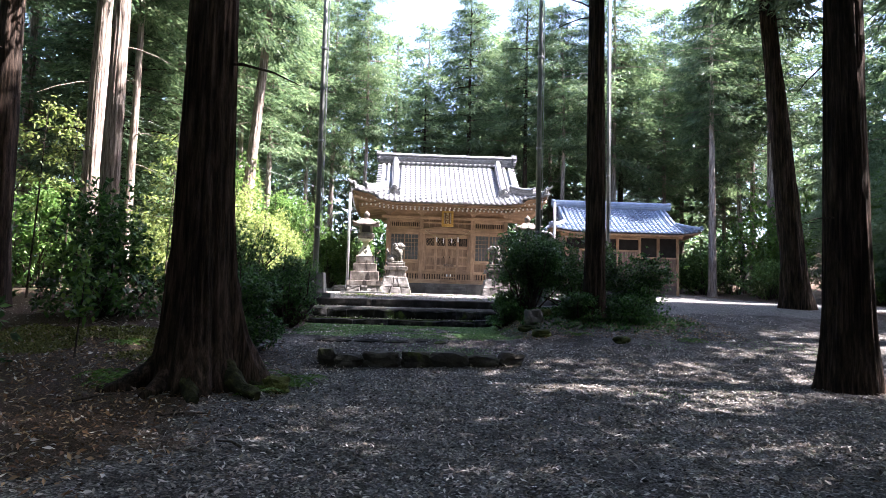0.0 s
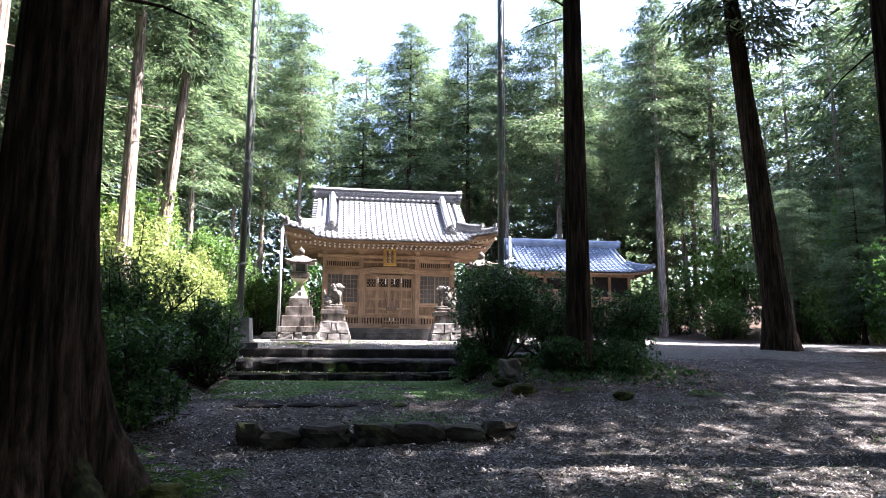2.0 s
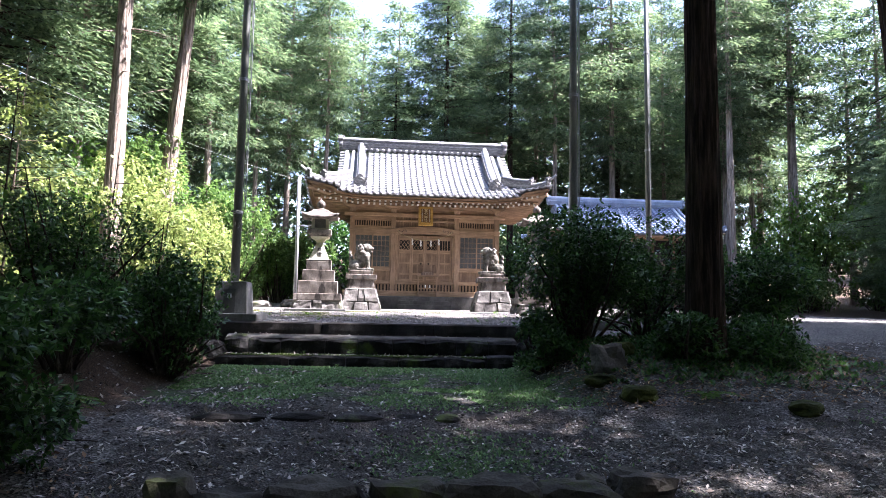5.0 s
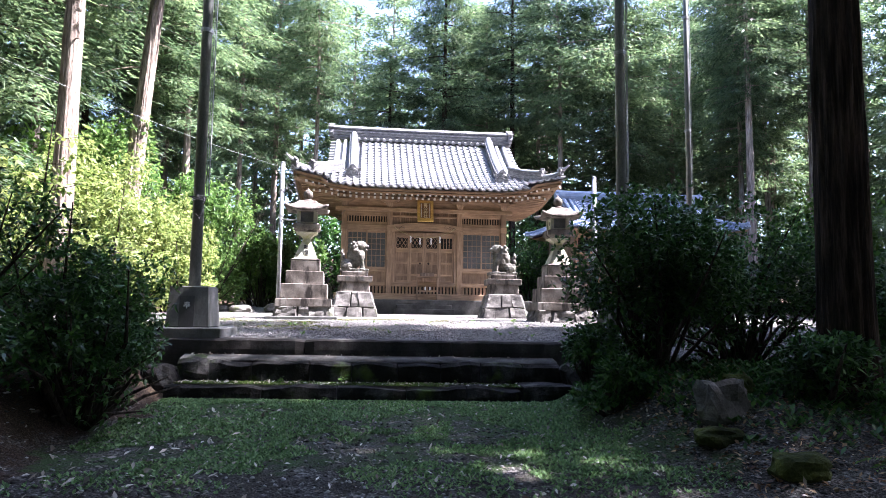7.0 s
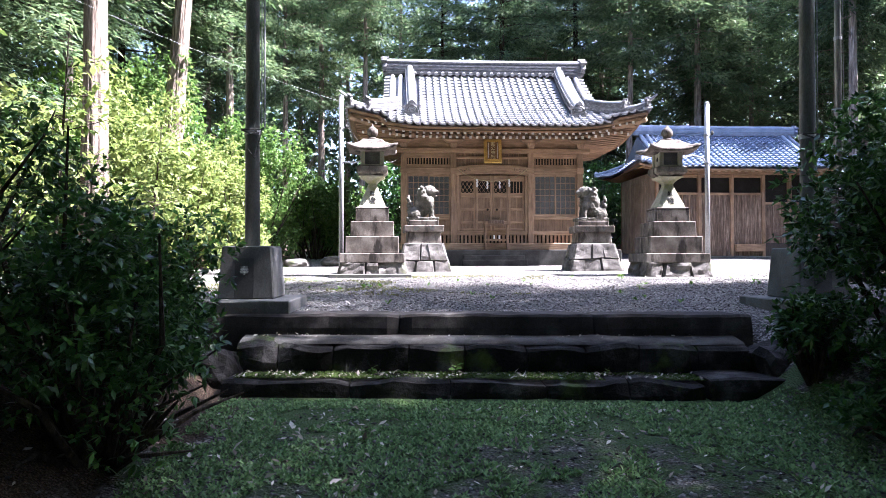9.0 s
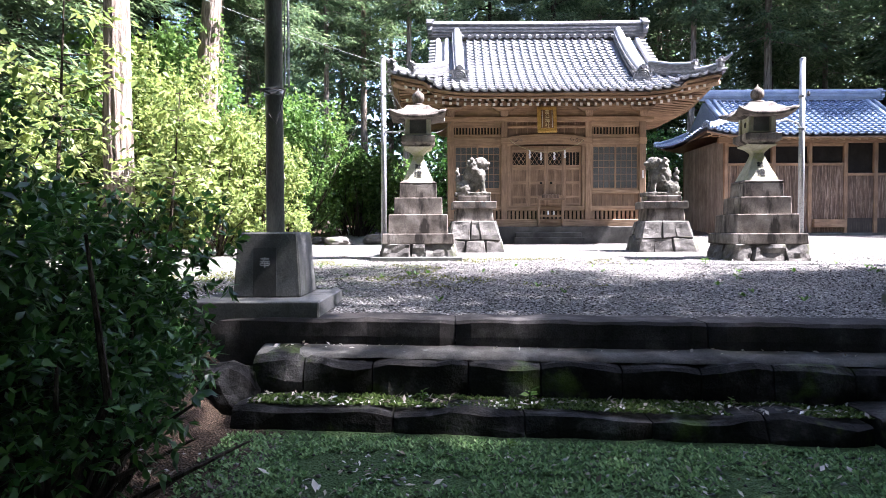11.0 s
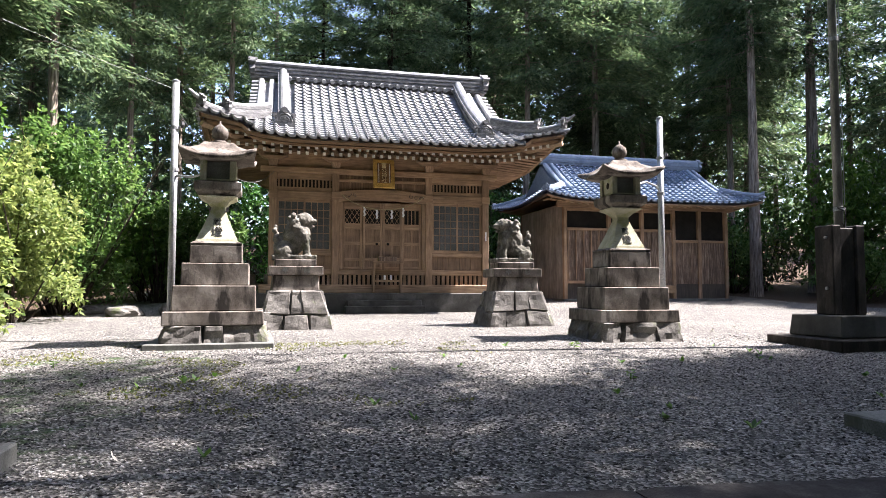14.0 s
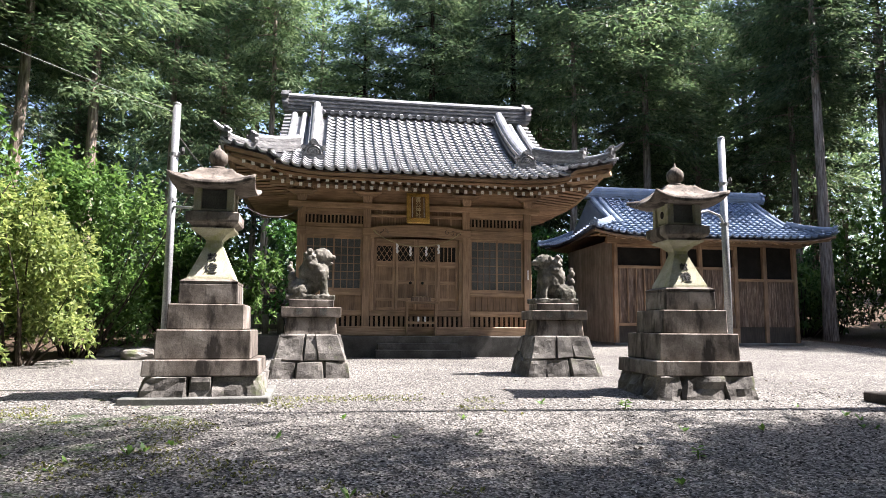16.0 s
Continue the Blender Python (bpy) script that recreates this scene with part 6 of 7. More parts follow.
def flag_pole(cx, cy, r, height, label, base="block", dirx=0):
    g = ground_z(cx, cy)
    p = thing("flag_pole", (cx, cy, g), label, "flagpole")
    if base == "block":
        part("footing_slab", box(cx - 0.56, cx + 0.54, cy - 0.68, cy + 0.54, g - 0.15, g + 0.13, 0.012), M_CONC, p)
        blk = part("pedestal", frustum(cx, cy + 0.02, g + 0.13, g + 0.72, 0.62, 0.54, 0.68, 0.6, 0.015), M_CONC, p, "tapered concrete pedestal with a dark inset plate")
        b = box(-0.105, 0.105, -0.006, 0.006, -0.22, 0.22)
        merge_b = bmesh.new()
        merge(merge_b, b, pose(cx - 0.02, cy - 0.302, g + 0.36, -3.9))
        part("inset_plate", merge_b, M_DKSTONE, blk)
        w = writing("\u5949", 0.105, M_PAPER, blk, Matrix.Translation(Vector((cx - 0.02, cy - 0.306, g + 0.44)) - worldloc(blk)) @ pose(0, 0, 0, 90 - 3.9))
        z0 = g + 0.7
    else:
        part("footing_slab", box(cx - 0.72, cx + 0.72, cy - 0.72, cy + 0.72, g - 0.15, g + 0.14, 0.015), M_BASALT, p)
        part("plinth", frustum(cx, cy, g + 0.15, g + 0.46, 1.0, 0.94, bevel=0.015), M_CONCD, p)
        for s in (-1, 1):
            part("stone_post", box(cx + s * 0.21 - 0.08, cx + s * 0.21 + 0.08, cy - 0.17, cy + 0.17, g + 0.46, g + 1.78, 0.015), M_BASALT, p)
        part("stone_post", box(cx - 0.125, cx + 0.125, cy - 0.14, cy + 0.14, g + 0.46, g + 1.74, 0.012), M_BASALT, p)
        part("bolt", tube([(cx - 0.32, cy - 0.06, g + 1.6), (cx + 0.32, cy - 0.06, g + 1.6)], 0.022, 8), M_STEEL, p)
        part("bolt", tube([(cx - 0.32, cy - 0.06, g + 0.85), (cx + 0.32, cy - 0.06, g + 0.85)], 0.022, 8), M_STEEL, p)
        z0 = g + 1.72
    part("shaft", tube([(cx, cy, z0 - 0.1), (cx, cy, g + height * 0.45), (cx, cy, g + height)], [r, r * 0.85, r * 0.55], 16), M_POLE, p, smooth=True)
    for z in (2.0, 4.6, 7.4):
        part("collar", lathe([(r * 1.12, g + z), (r * 1.12, g + z + 0.06)], 14, cx, cy), M_STEEL, p)
    part("halyard", tube([(cx + r * 1.3, cy - 0.03, g + 2.1), (cx + r * 1.35, cy - 0.03, g + 6), (cx + r, cy - 0.02, g + height - 0.2)], 0.008, 5), M_STEEL, p, "grey halyard rope")
    part("halyard", tube([(cx + r * 1.5, cy + 0.05, g + 2.1), (cx + r * 1.45, cy + 0.05, g + 6), (cx + r, cy + 0.02, g + height - 0.2)], 0.012, 5), M_STEEL, p, "grey halyard rope")
    for k in range(2):
        part("cleat_rope", tube([(cx - r * 1.3, cy - r, g + 2.05), (cx, cy - r * 1.45, g + 2.0 + 0.05 * k), (cx + r * 1.4, cy - r * 0.6, g + 2.06), (cx + r * 0.5, cy - r * 1.3, g + 1.72), (cx - r * 0.3, cy - r * 1.3, g + 1.82)], 0.011, 5), M_DKSTONE, p, "knotted dark rope")
    return p


flag_pole(-2.80, 19.38, 0.085, 15, "tall weathered flagpole on a tapered concrete pedestal")
flag_pole(3.7, 19.2, 0.085, 15, "tall weathered flagpole on a concrete pedestal behind the bush")
flag_pole(7.25, 23.9, 0.065, 14, "thin tall flagpole held between dark stone posts", "posts")

wire = thing("overhead_wire", (-2.5, 26.55, 5.3), "thin overhead wire from the pole to the trees", "wire")
def sag(a, b, s, n=14):
    a, b = Vector(a), Vector(b)
    return [a.lerp(b, t) - Vector((0, 0, s * 4 * t * (1 - t))) for t in np.linspace(0, 1, n)]
part("strand", tube(sag((-2.5, 26.55, 5.28), (-9.4, 19.3, 6.9), 0.25), 0.0035, 5), M_POLE, wire)
part("strand", tube(sag((-2.5, 26.55, 5.0), (-1.1, 34.8, 5.5), 0.7), 0.008, 5), M_DKSTONE, wire)

# ---- stone fence behind the hall ----
fence = thing("stone_fence", (-2.4, 36.5, GZ), "low weathered stone fence beside the hall", "fence")
for i in range(5):
    x = -3.0 + 0.42 * i
    part("fence_post", box(x - 0.09, x + 0.09, 36.4, 36.58, GZ, GZ + (1.35 if i == 0 else 1.1), 0.02), M_GRANITE, fence)
part("fence_rail", box(-2.9, -1.3, 36.45, 36.53, GZ + 0.7, GZ + 0.82, 0.01), M_GRANITE, fence)
part("fence_base", box(-3.15, -1.2, 36.3, 36.7, GZ - 0.1, GZ + 0.25, 0.02), M_GRANITE, fence)
for i, (x, y, s) in enumerate([(-4.6, 33.2, 0.42), (-3.4, 33.9, 0.5), (-5.6, 34.4, 0.36)]):
    tagged(part("boulder", rock(x, y, ground_z(x, y) + s * 0.2, s, s * 0.8, s * 0.45, 90 + i, 0.25, 0.3), M_ROCK, None), "dark low boulder at the edge of the court", "rock", "boulders at the court's edge")

# ---- annex ----
AX, AF, AE_Y, AE_Z, AHALF, AGAB, AR_Y = 12.5, 38.0, 37.2, 5.33, 4.5, 3.45, 40.2
AB_Y = 2 * AR_Y - AE_Y


def annex_z(x, y):
    u = abs(x - AX)
    df, ds = min(y - AE_Y, AB_Y - y), AHALF - u
    d = df if u < AGAB else min(df, ds)
    up = 0.26 * (max(0.0, u - 2.4) / (AHALF - 2.4)) ** 2.4 * max(0.0, 1 - df / 2.4)
    return AE_Z + 0.46 * max(0, d) + 0.045 * max(0, d) ** 2 + up


AG = 1.70
annex = thing("annex_hall", (AX, AF, AG), "weathered wooden annex with a blue grey tiled roof", "building")
us = sorted({*np.arange(-AHALF + 0.04, AHALF, 0.2), -AGAB - 1e-3, -AGAB + 1e-3, AGAB - 1e-3, AGAB + 1e-3, AHALF - 0.04})
def a_shell(zo, th, name, mat):
    bm = bmesh.new()
    grid = [[bm.verts.new((AX + u, y, annex_z(AX + u, y) + zo)) for u in us] for y in np.arange(AE_Y + 0.03, AB_Y, 0.2)]
    for r, q in zip(grid, grid[1:]):
        for i in range(len(us) - 1):
            bm.faces.new((r[i], r[i + 1], q[i + 1], q[i]))
    bmesh.ops.solidify(bm, geom=bm.faces, thickness=th)
    return part(name, bm, mat, annex)
aroof = a_shell(-0.03, 0.05, "roof", M_TILEB)
a_shell(-0.10, 0.04, "soffit", M_WOODY)
places = []
for i in range(-16, 17):
    x = AX + i * 0.27
    u = abs(x - AX)
    d = 0.0
    while d < 2.85:
        if d < (9 if u < 3.3 else AHALF - u - 0.02):
            places.append((x, AE_Y + d - 0.02))
        d += 0.215
lay_tiles(aroof, annex_z, places, 0.27, 0.215, M_TILEB)
side_tiles(aroof, annex_z, AX, AHALF, AHALF - AGAB - 0.05, AE_Y, AB_Y, 0.27, 0.215, M_TILEB)
arz = annex_z(AX, AR_Y)
ar = ridge_courses([(AX + u, AR_Y, arz) for u in np.linspace(-3.7, 3.7, 9)], 0.3, 0.36, "ridge", 4, parent=annex, mat=M_TILEB)
for s in (-1, 1):
    oni((AX + s * 3.72, AR_Y, arz + 0.08), 0.8, ar, 90 * s, M_TILEB)
    for u in (3.05, 3.32):
        part("slope_ridge", tube([(AX + s * u, AR_Y - d, annex_z(AX, AR_Y - d) + 0.08) for d in np.linspace(0.15, 2.1, 9)], 0.085, 8), M_TILEB, annex)
    for fy in (1, -1):
        line = []
        for t in np.linspace(0, 1, 9):
            dd = 1.15 * (1 - t) + 0.06 * t
            x, y = AX + s * (AHALF - dd), AR_Y - fy * (AR_Y - AE_Y - dd)
            line.append((x, y, annex_z(x, y) + 0.02))
        hr = ridge_courses(line, 0.22, 0.14, "hip_ridge", 2, parent=annex, mat=M_TILEB)
        p = line[-1]
        oni((p[0], p[1] - fy * 0.05, p[2]), 0.5, hr, 45 * s * fy + (0 if fy > 0 else 180), M_TILEB)
    bm = bmesh.new()
    ys = list(np.linspace(AE_Y + 1.0, AB_Y - 1.0, 14))
    lo = [bm.verts.new((AX + s * (AGAB - 0.2), y, AE_Z + 0.4)) for y in ys]
    hi = [bm.verts.new((AX + s * (AGAB - 0.2), y, max(AE_Z + 0.42, annex_z(AX, y) - 0.08))) for y in ys]
    for i in range(13):
        bm.faces.new((lo[i], lo[i + 1], hi[i + 1], hi[i]))
    bmesh.ops.solidify(bm, geom=bm.faces, thickness=0.05)
    part("gable_wall", bm, M_PLASTER, annex)
x0, x1 = 9.1, 15.8
part("footing", box(x0 - 0.15, x1 + 0.15, AF - 0.15, 42.6, 1.4, AG + 0.1, 0.02), M_CONC, annex)
posts = [x0, 10.85, 12.2, 13.52, 14.63, x1]
for x in posts:
    part("post", box(x - 0.07, x + 0.07, AF - 0.07, AF + 0.07, AG + 0.1, 5.3, 0.01), M_WOOD, annex)
part("eave_beam", box(x0 - 0.3, x1 + 0.3, AF - 0.09, AF + 0.09, 5.14, 5.34, 0.012), M_WOODX, annex)
for i, (a, b) in enumerate(zip(posts, posts[1:])):
    right = a > 13.4
    sill = 4.02 if right else 4.40
    # no real gap: a black sheet paints the shade under the eaves
    part("opening", box(a + 0.07, b - 0.07, AF + 0.06, AF + 0.09, sill, 5.14), M_BLACK, annex, "black sheet standing for the shade in the transom under the eaves")
    part("rail", box(a + 0.07, b - 0.07, AF - 0.06, AF + 0.06, sill - 0.1, sill, 0.01), M_WOODX, annex)
    if not right:
        part("rail", box(a + 0.07, b - 0.07, AF - 0.05, AF + 0.05, 5.02, 5.13, 0.01), M_WOODX, annex)
    n = round((b - a) / 0.2)
    low_z = 2.35 if right else (2.45 if i == 0 else AG + 0.12)
    for k in range(n):
        w = (b - a - 0.14) / n
        xa = a + 0.07 + k * w
        part("board", box(xa + 0.004, xa + w - 0.004, AF - 0.02 + 0.006 * (k % 2), AF + 0.03, low_z, sill - 0.1), M_OLD, annex)
    if i == 0:
        for k in range(6):
            xa = a + 0.12 + k * (b - a - 0.24) / 5
            part("grille_bar", box(xa - 0.02, xa + 0.02, AF - 0.07, AF - 0.03, 2.5, sill - 0.1), M_WOOD, annex)
        part("rail", box(a + 0.07, b - 0.07, AF - 0.08, AF + 0.04, 2.36, 2.46), M_WOODX, annex)
    part("skirting", box(a + 0.07, b - 0.07, AF, AF + 0.05, AG + 0.1, low_z), M_DARKWOOD, annex)
part("stair_board", box(12.3, 13.5, AF - 0.2, AF - 0.02, 2.0, 2.3, 0.01), M_WOODX, annex)
for k in range(20):
    ya = AF + 0.09 + k * 0.21
    part("board", box(x0 - 0.03 + 0.006 * (k % 2), x0 + 0.02, ya + 0.004, ya + 0.206, AG + 0.1, 5.28), M_GREYWOOD, annex)
part("wall", box(x0 + 0.02, x0 + 0.1, AF + 0.09, 42.5, AG + 0.1, 5.3), M_GREYWOOD, annex, "grey weathered board wall")
part("wall", box(x1 - 0.05, x1 + 0.03, AF + 0.09, 42.5, AG + 0.1, 5.3), M_OLD, annex)
part("wall", box(x0, x1, 42.45, 42.53, AG + 0.1, 5.3), M_OLD, annex)
for i in range(31):
    x = AX - 4.2 + 8.4 * i / 30
    part("rafter", tube([(x, AE_Y + 0.08, annex_z(x, AE_Y + 0.08) - 0.18), (x, AF + 0.05, min(annex_z(x, AF) - 0.2, 5.42))], 0.04, 4), M_WOODY, annex)
part("fascia", tube([(AX + u, AE_Y + 0.05, annex_z(AX + u, AE_Y + 0.05) - 0.1) for u in np.linspace(-4.4, 4.4, 25)], 0.05, 4), M_WOODX, annex)

# ---- undergrowth ----
kinds_b = [
    bush("undergrowth_bush", "dark leafy undergrowth at the edge of the woods", gp(17.8, 43.5), (1.9, 1.9, 1.6), 5600, 0.17, 51, M_LUSH, 26, lobe=0.6),
    bush("undergrowth_bush", "leafy green undergrowth below the trees", gp(20.8, 37.2), (1.8, 1.8, 1.4), 5600, 0.16, 52, M_LUSH, 26, lobe=0.6),
    bush("undergrowth_bush", "tall tangled undergrowth below the trees", gp(-11, 41), (2.0, 2.0, 2.3), 6400, 0.17, 53, M_SHRUB, 30, lobe=0.6),
]
for i, (x, y) in enumerate([(23.5, 33.5), (22, 29.5), (24, 26.5), (22.5, 39), (25.5, 36), (21, 24.5), (25, 21.5), (19.5, 42.5), (22.5, 44.5), (15, 45.5), (12, 46), (9, 45.5), (6, 46.5), (2.5, 46), (-1, 45), (-4, 42.5), (-7.5, 41.5), (-12.5, 37), (-13.5, 31), (-11.5, 29), (-12.5, 25), (-11.8, 21.5), (-13, 18), (-10.5, 15), (-13.5, 13), (-9, 10), (-11.5, 7.5), (27, 30), (28, 41), (18, 47.5), (-9, 46), (4, 50), (13, 50), (22, 49), (-15, 41), (-10.2, 33), (20, 17), (24, 13), (27, 24.5), (30, 36), (-6.5, 44)]):
    t = copy_thing(kinds_b[i % 3], pose(x, y, ground_z(x, y), 0, 0, i * 77))
    k = 0.85 + 0.5 * ((i * 37) % 10) / 10
    t.scale = (k, k, k * 1.1)

for i, (x, y, k) in enumerate([(23.8, 40.8, 1.5), (26.5, 34.5, 1.7), (28.5, 29, 1.6), (30.5, 38.5, 1.8), (25.5, 24, 1.4), (31, 25, 1.8), (-10.8, 31.5, 1.3), (-11.2, 36.2, 1.4)]):
    t = copy_thing(kinds_l, pose(x, y, ground_z(x, y), 0, 0, 50 * i))
    t.scale = (k, k, k * 1.25)
    t["label"] = "leafy green understorey tree at the wood's edge"

# ---- ground cover ----
def scatter(name, label, n, area, seed, make, mat, keep=None, kind="stuff"):
    """n small pieces laid on the ground inside area, joined into one."""
    rng = np.random.default_rng(seed)
    vs, fs, count = [], [], 0
    x0, x1, y0, y1 = area
    for _ in range(n):
        x, y = rng.uniform(x0, x1), rng.uniform(y0, y1)
        if keep and not keep(x, y, rng):
            continue
        v, f = make(rng)
        fs.append(f + count)
        vs.append(v + np.array([x, y, ground_z(x, y)]))
        count += len(v)
    ob = raw(name, np.concatenate(vs), np.concatenate(fs), mat)
    return tagged(ob, label, name.replace("_", " "), kind=kind)


OCT_V = np.array([(1, 0, 0), (0, 1, 0), (-1, 0, 0), (0, -1, 0), (0.1, 0.1, 1), (0, 0, -1)], float)
OCT_F = np.array([(0, 1, 4), (1, 2, 4), (2, 3, 4), (3, 0, 4), (1, 0, 5), (2, 1, 5), (3, 2, 5), (0, 3, 5)])


def pebble(lo, hi):
    def make(rng):
        a = rng.uniform(0, 6.28)
        s = rng.uniform(lo, hi)
        v = (OCT_V + rng.normal(0, 0.18, (6, 3))) * np.array([s, s * rng.uniform(0.55, 1), s * rng.uniform(0.35, 0.7)])
        c, d = math.cos(a), math.sin(a)
        v = np.stack([v[:, 0] * c - v[:, 1] * d, v[:, 0] * d + v[:, 1] * c, v[:, 2] + s * 0.12], 1)
        return v, OCT_F
    return make


def dry_leaf(lo, hi, tilt=0.35):
    def make(rng):
        a, s = rng.uniform(0, 6.28), rng.uniform(lo, hi)
        w = s * rng.uniform(0.25, 0.5)
        v = np.array([(-s, 0, 0), (0, w, rng.uniform(0, 0.4) * s), (s, 0, rng.uniform(0, 0.3) * s), (0, -w, rng.uniform(0, 0.4) * s)])
        e = Euler((rng.normal(0, tilt), rng.normal(0, tilt), a)).to_matrix()
        v = v @ np.array(e).T
        v[:, 2] += 0.006 - v[:, 2].min()
        return v, np.array([(0, 1, 2), (0, 2, 3)])
    return make


def sprig(lo, hi, n=4):
    def make(rng):
        vs, fs = [], []
        for k in range(n):
            a, s = rng.uniform(0, 6.28), rng.uniform(lo, hi)
            d = np.array([math.cos(a), math.sin(a), rng.uniform(0.3, 1.1)])
            side = np.array([-d[1], d[0], 0]) * s * 0.28
            o = np.array([0, 0, 0.0])
            vs += [o, o + d * s * 0.6 + side, o + d * s, o + d * s * 0.6 - side]
            fs += [(4 * k, 4 * k + 1, 4 * k + 2), (4 * k, 4 * k + 2, 4 * k + 3)]
        return np.array(vs), np.array(fs)
    return make


def off_steps(x, y):
    ys = y - STEP_SLOPE * (x + 0.5)
    return not (-3.4 < x < 2.6 and 17.5 < ys < 18.95)


def near_path(x, y, rng):
    return off_steps(x, y) and rng.random() < math.exp(-((x - 0.6) / 3.6) ** 2)


scatter("loose_gravel", "loose grey gravel on the approach", 34000, (-3.5, 9, 1.5, 17.4), 201, pebble(0.008, 0.026), M_PEBBLE, near_path)
scatter("loose_gravel", "loose pale gravel of the court", 30000, (-4.5, 8, 18.9, 25.5), 202, pebble(0.007, 0.019), M_PEBBLE, lambda x, y, r: off_steps(x, y) and r.random() < 1.25 - (y - 18.9) / 7)
scatter("fallen_leaves", "brown fallen leaves on the forest floor", 5000, (-9, -1.2, 1.5, 17), 203, dry_leaf(0.018, 0.05), M_LITTER)
scatter("fallen_leaves", "scattered dry leaves on the gravel", 11000, (-2, 9, 1.5, 17.4), 204, dry_leaf(0.012, 0.035), M_LITTER, lambda x, y, r: off_steps(x, y))
scatter("fallen_leaves", "many small pale dry leaves strewn over the dark gravel", 33000, (-2.4, 7, 1.5, 12.5), 214, dry_leaf(0.012, 0.032), M_LITTER, lambda x, y, r: r.random() < 0.35 + 0.65 * smooth(-0.25, 0.3, noise.noise(Vector((x * 0.8, y * 0.8, 5)))))
scatter("fallen_leaves", "russet brown leaves thick on the forest floor", 14000, (-9, -1.6, 1.5, 12), 215, dry_leaf(0.016, 0.042), M_RUSSET, lambda x, y, r: r.random() < smooth(-1.6, -3.2, x) + 0.15)
scatter("ground_weeds", "low dark leaves creeping over the bank", 7000, (2.5, 6.6, 13.7, 16.4), 217, sprig(0.03, 0.08), M_SHRUB, lambda x, y, r: r.random() < math.exp(-((x - 4.2) / 1.6) ** 2 - ((y - 15.3) / 1.1) ** 2))
scatter("fallen_leaves", "dry brown leaves under the bushes of the bank", 4500, (2.2, 7, 13.2, 16.5), 218, dry_leaf(0.014, 0.035), M_RUSSET)
scatter("ground_weeds", "yellow green moss and grass under the cedars", 9000, (-7, -3.2, 9.6, 12.6), 216, sprig(0.025, 0.06), M_YMOSS, lambda x, y, r: noise.noise(Vector((x * 0.9, y * 0.9, 6))) > -0.1 and r.random() < smooth(9.6, 10.3, y) * smooth(12.6, 11.9, y))
scatter("fallen_leaves", "a few dry leaves on the court gravel", 1100, (-4, 8, 18.9, 30), 205, dry_leaf(0.012, 0.032), M_LITTER, lambda x, y, r: off_steps(x, y))


def mossy(x, y, rng):
    ys = y - STEP_SLOPE * (x + 0.5)
    n = noise.noise(Vector((x * 0.9, y * 0.9, 4.2))) + 0.5 * noise.noise(Vector((x * 3, y * 3, 1)))
    return ys < 17.55 and n > -0.12 - 0.4 * smooth(15.8, 17.4, ys) and rng.random() < smooth(13.3, 14.6, ys)


scatter("ground_clover", "small green clover and moss on the path", 32000, (-2.7, 2.3, 13.4, 17.8), 206, sprig(0.014, 0.034), M_CLOVER, mossy)
scatter("ground_clover", "thin grass on the damp gravel", 2600, (-1.2, 2.2, 10.9, 13.4), 207, sprig(0.015, 0.035), M_CLOVER, lambda x, y, r: r.random() < 1.4 * math.exp(-((x - 0.55) ** 2 + (y - 12) ** 2) / 0.5))
scatter("ground_weeds", "thin yellow green moss in the court gravel", 9000, (-5.5, 2.0, 20.5, 25.6), 219, sprig(0.012, 0.03), M_YMOSS, lambda x, y, r: noise.noise(Vector((x * 0.55, y * 0.8, 3.3))) + 0.5 * noise.noise(Vector((x * 2.2, y * 2.2, 6))) > 0.12 + 0.09 * max(0, x + 2.0))
scatter("ground_weeds", "small weeds in the court gravel", 90, (-4, 7, 19.2, 25), 208, sprig(0.03, 0.075, 7), M_FERN, lambda x, y, r: off_steps(x, y) and noise.noise(Vector((x * 0.7, y * 0.7, 9))) > 0.05)
scatter("ground_weeds", "yellow green moss tufts in the gravel", 2600, (2.5, 8, 8, 14.5), 209, sprig(0.012, 0.03), M_CLOVER, lambda x, y, r: noise.noise(Vector((x * 0.8, y * 0.8, 2.5))) > 0.3)


def on_step(name, label, n, seed, y0, y1, z, make, mat):
    rng = np.random.default_rng(seed)
    vs, fs, c = [], [], 0
    for _ in range(n):
        x = rng.uniform(-2.65, 1.9)
        t = rng.random()
        if noise.noise(Vector((x * 1.4, t * 2, seed))) < -0.15:
            continue
        v, f = make(rng)
        vs.append(v + np.array([x, step_y(x, y0 + (y1 - y0) * t), z + 0.006]))
        fs.append(f + c)
        c += len(v)
    tagged(raw(name, np.concatenate(vs), np.concatenate(fs), mat), label, name.replace("_", " "), kind="stuff")


on_step("step_moss", "bright moss growing on the lower tread", 5200, 301, 17.76, 18.12, 0.655, sprig(0.012, 0.03), M_MOSSLEAF)
on_step("fallen_leaves", "dry leaves lying on the lower tread", 480, 302, 17.76, 18.1, 0.66, dry_leaf(0.014, 0.035), M_LITTER)
on_step("fallen_leaves", "dry leaves lying on the upper tread", 70, 303, 18.24, 18.44, 0.984, dry_leaf(0.014, 0.03), M_LITTER)


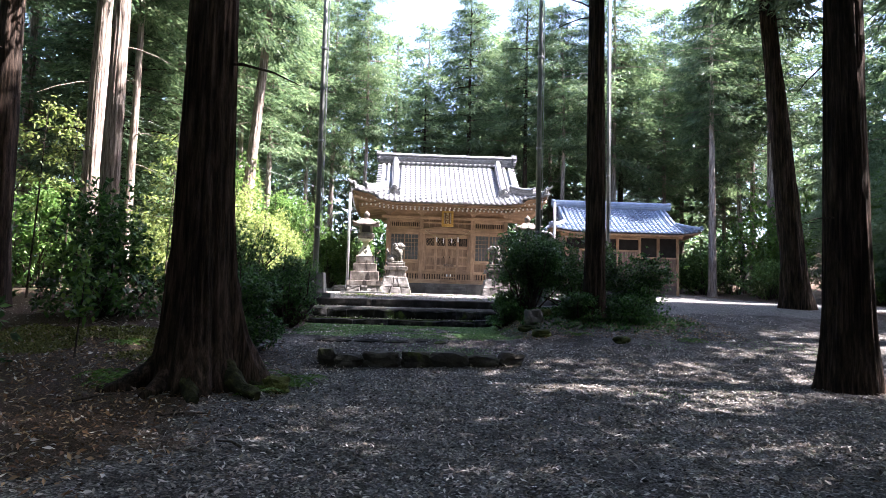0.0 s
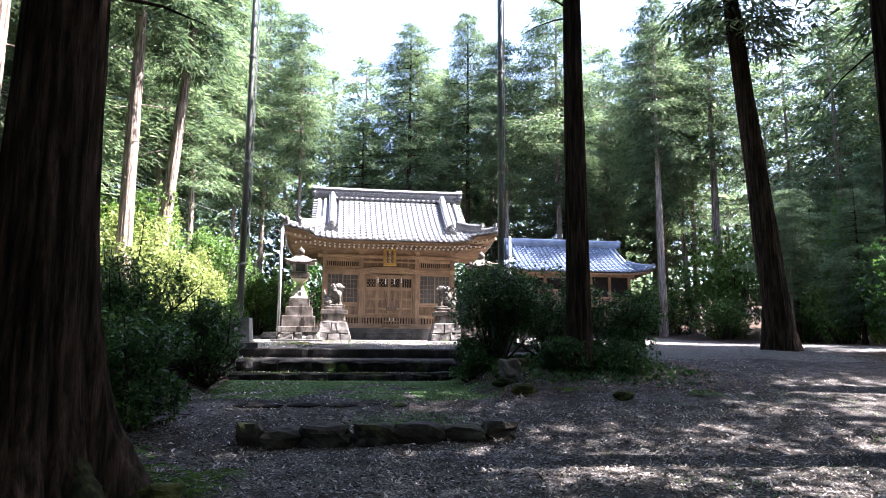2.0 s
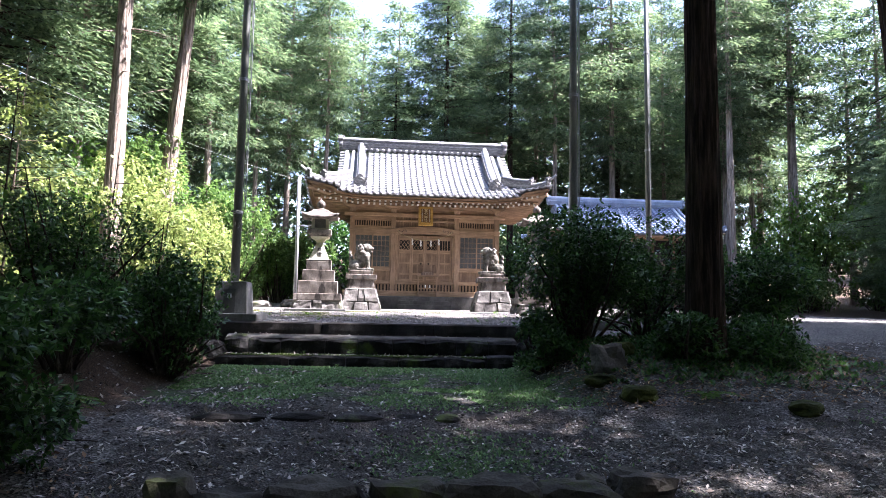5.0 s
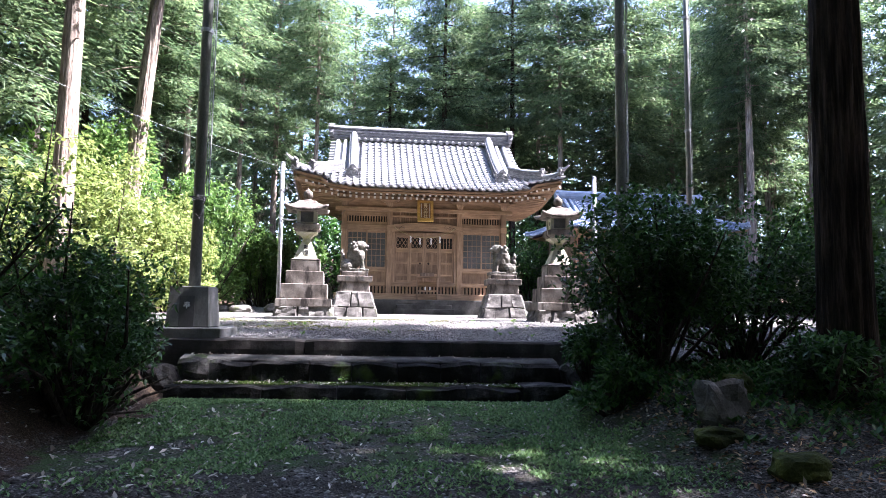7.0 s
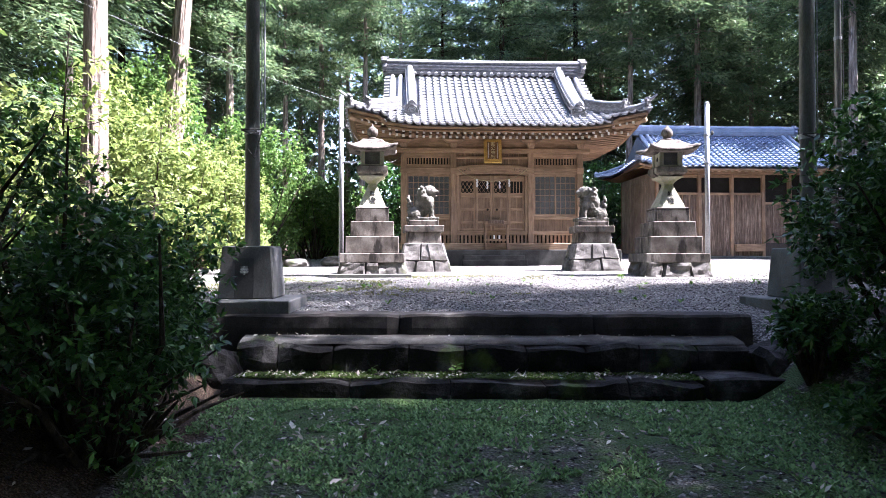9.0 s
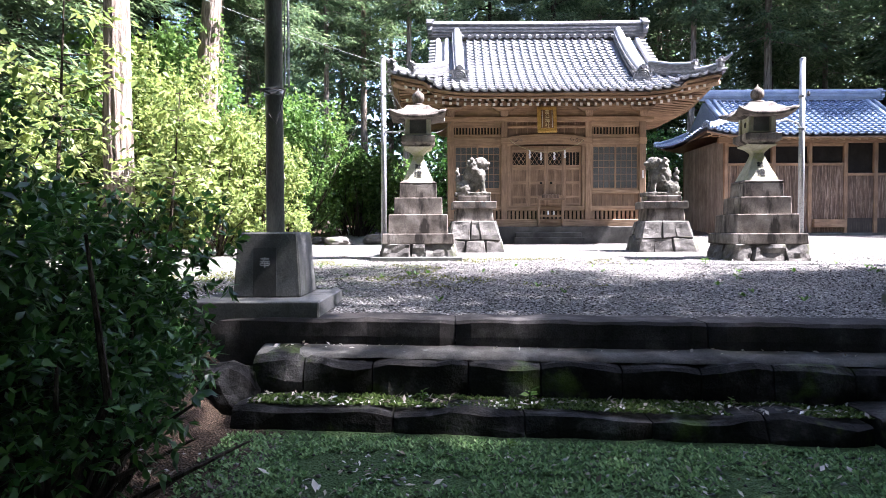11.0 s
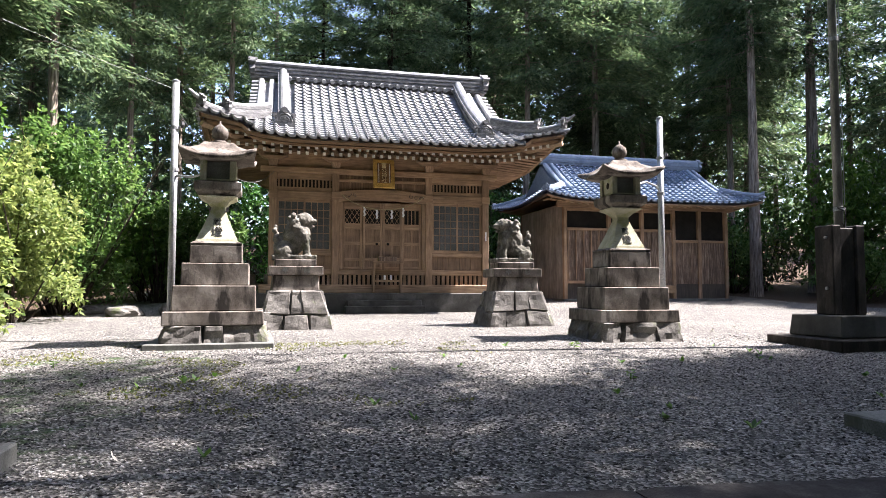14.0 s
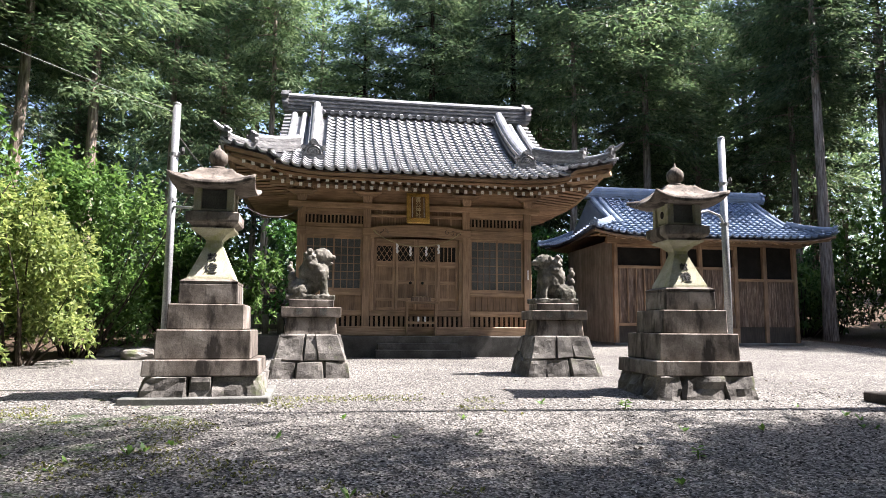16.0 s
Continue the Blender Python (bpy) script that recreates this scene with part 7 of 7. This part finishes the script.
def weed(at, s, label, n=9, seed=1, mat=None):
    rng = np.random.default_rng(seed)
    cs, ds = [], []
    for k in range(n):
        a = k * 2.4
        cs.append((0, 0, 0.02 + 0.5 * s * k / n))
        ds.append((math.cos(a), math.sin(a), 0.35))
    v, f = blades(cs, ds, s * 0.55, s * 0.11, rng, droop=0.2, jitter=0.1)
    w = thing("weed", at, label, "plant")
    raw("leaf_rosette", v, f, mat or M_FERN, w)
    part("stem", tube([(0, 0, -0.02), (0, 0, 0.5 * s)], 0.006, 5), M_FERN, w, here=True)


for i, (x, y, z, s) in enumerate([(-0.55, 18.0, 0.66, 0.16), (-1.35, 18.0, 0.66, 0.11), (0.9, 18.05, 0.66, 0.08), (-0.75, 17.4, 0.5, 0.09), (3.1, 24.2, 1.37, 0.16), (2.6, 21.8, 1.3, 0.13), (-3.2, 23.6, 1.36, 0.12)]):
    weed((x, step_y(x, y) if z < 1 else y, z if z < 1 else ground_z(x, y)), s, "small green weed growing between stones", seed=i + 1)


def fern(at, s, seed, label="low green fern at the foot of the cedar"):
    rng = np.random.default_rng(seed)
    ob = thing("fern", at, label, "fern")
    for k in range(8):
        a = k * 0.785 + rng.uniform(-0.3, 0.3)
        L = s * rng.uniform(0.7, 1.1)
        cs, ds, spine = [], [], []
        for i in range(16):
            t = i / 15
            p = Vector((math.cos(a) * L * t, math.sin(a) * L * t, L * (0.75 * t - 0.7 * t * t) + 0.02))
            spine.append(p)
            for q in (-1, 1):
                cs.append(p)
                ds.append((-math.sin(a) * q + 0.35 * math.cos(a), math.cos(a) * q + 0.35 * math.sin(a), -0.05))
        v, f = blades(cs, ds, 0.2 * s, 0.022 * s, rng, droop=0.15, jitter=0.06)
        raw("frond", v, f, M_FERN, ob)
    return ob


for i, (x, y, s) in enumerate([(-1.95, 8.35, 0.42), (-1.75, 9.0, 0.36), (-2.2, 9.3, 0.4), (-1.85, 7.75, 0.3), (-2.6, 10.0, 0.42), (-3.5, 9.4, 0.36), (-3.5, 7.9, 0.4), (-3.75, 8.4, 0.45), (-1.55, 8.6, 0.34), (-1.45, 9.2, 0.3), (-4.6, 10.9, 0.4), (-3.1, 13.2, 0.4), (3.4, 13.4, 0.3), (5.6, 13.0, 0.34)]):
    fern(gp(x, y), s, 400 + i)

# saplings and sticks at the forest edge
for i, (x, y, h) in enumerate([(-4.8, 9.6, 1.6), (-7.2, 10.4, 2.4), (-6.0, 16.8, 2.2), (-4.0, 12.6, 1.2)]):
    rng = np.random.default_rng(500 + i)
    sap = thing("sapling", gp(x, y), "thin leafy sapling at the forest edge", "sapling")
    part("stem", tube([(0, 0, -0.05), (0.05, 0.02, h * 0.5), (0.12, -0.03, h)], [0.016, 0.011, 0.004], 6), M_TWIG, sap, here=True)
    cs = [(0.1 * t + rng.normal(0, 0.16), rng.normal(0, 0.16), h * t) for t in rng.uniform(0.35, 1.05, 150)]
    v, f = blades(cs, rng.normal(0, 1, (150, 3)), 0.13, 0.034, rng, droop=0.3)
    raw("foliage", v, f, M_FERN, sap)
for i, (x, y, h) in enumerate([(-6.6, 18.4, 4.2), (-5.7, 20.6, 3.6), (-9.6, 17.0, 5.0), (-7.4, 20.2, 5.2), (-5.2, 22.5, 2.6), (-10.6, 20.6, 5.5)]):
    rng = np.random.default_rng(520 + i)
    sap = thing("sapling", gp(x, y), "tall thin sapling with light green leaves at the forest edge", "sapling")
    part("stem", tube([(0, 0, -0.05), (0.1, 0.05, h * 0.5), (0.25, -0.05, h)], [0.03, 0.02, 0.006], 6), M_TWIG, sap, here=True)
    bm, cs, ds = bmesh.new(), [], []
    for k in range(16):
        t, a = rng.uniform(0.3, 1.0), k * 2.4
        L = h * 0.28 * (1.15 - t) + 0.25
        o = Vector((0.25 * t, 0, h * t))
        e = o + Vector((math.cos(a) * L, math.sin(a) * L, 0.2 * L))
        tube([o, e], [0.01, 0.003], 4, bm)
        for q in rng.uniform(0.25, 1.05, 46):
            cs.append(np.array(o.lerp(e, q)) + rng.normal(0, 0.09, 3))
            ds.append(rng.normal(0, 0.7, 3) + np.array([math.cos(a), math.sin(a), -0.2]))
    part("branchwork", bm, M_TWIG, sap, here=True)["kind"] = "stuff"
    v, f = blades(cs, ds, 0.13, 0.034, rng, droop=0.2)
    raw("foliage", v, f, M_MAPLE, sap)

stand = thing("wooden_rack", gp(-8.6, 18.6), "small grey wooden post rack at the forest edge", "rack")
for x in (-9.25, -8.65, -8.1):
    part("post", tube([(x, 18.6, ground_z(x, 18.6) - 0.1), (x + 0.03, 18.6, ground_z(x, 18.6) + 1.35)], 0.06, 8), M_TWIG, stand)
part("crossbar", tube([(-9.4, 18.6, ground_z(-8.6, 18.6) + 1.38), (-7.9, 18.6, ground_z(-8.6, 18.6) + 1.4)], 0.045, 8), M_TWIG, stand)
for i, (x, y, a, L) in enumerate([(-2.3, 6.6, 20, 0.5), (-3.4, 7.2, 70, 0.6), (-1.6, 5.6, 140, 0.35), (-2.6, 12.2, 10, 0.5), (-4.2, 6.3, 100, 0.7)]):
    z = ground_z(x, y) + 0.015
    c, s_ = math.cos(radians(a)) * L / 2, math.sin(radians(a)) * L / 2
    tagged(part("fallen_stick", tube([(x - c, y - s_, z), (x + 0.03, y, z + 0.02), (x + c, y + s_, z)], [0.012, 0.01, 0.005], 6), M_TWIG, None), "thin dry stick lying on the leaf litter", "stick", "fallen sticks")
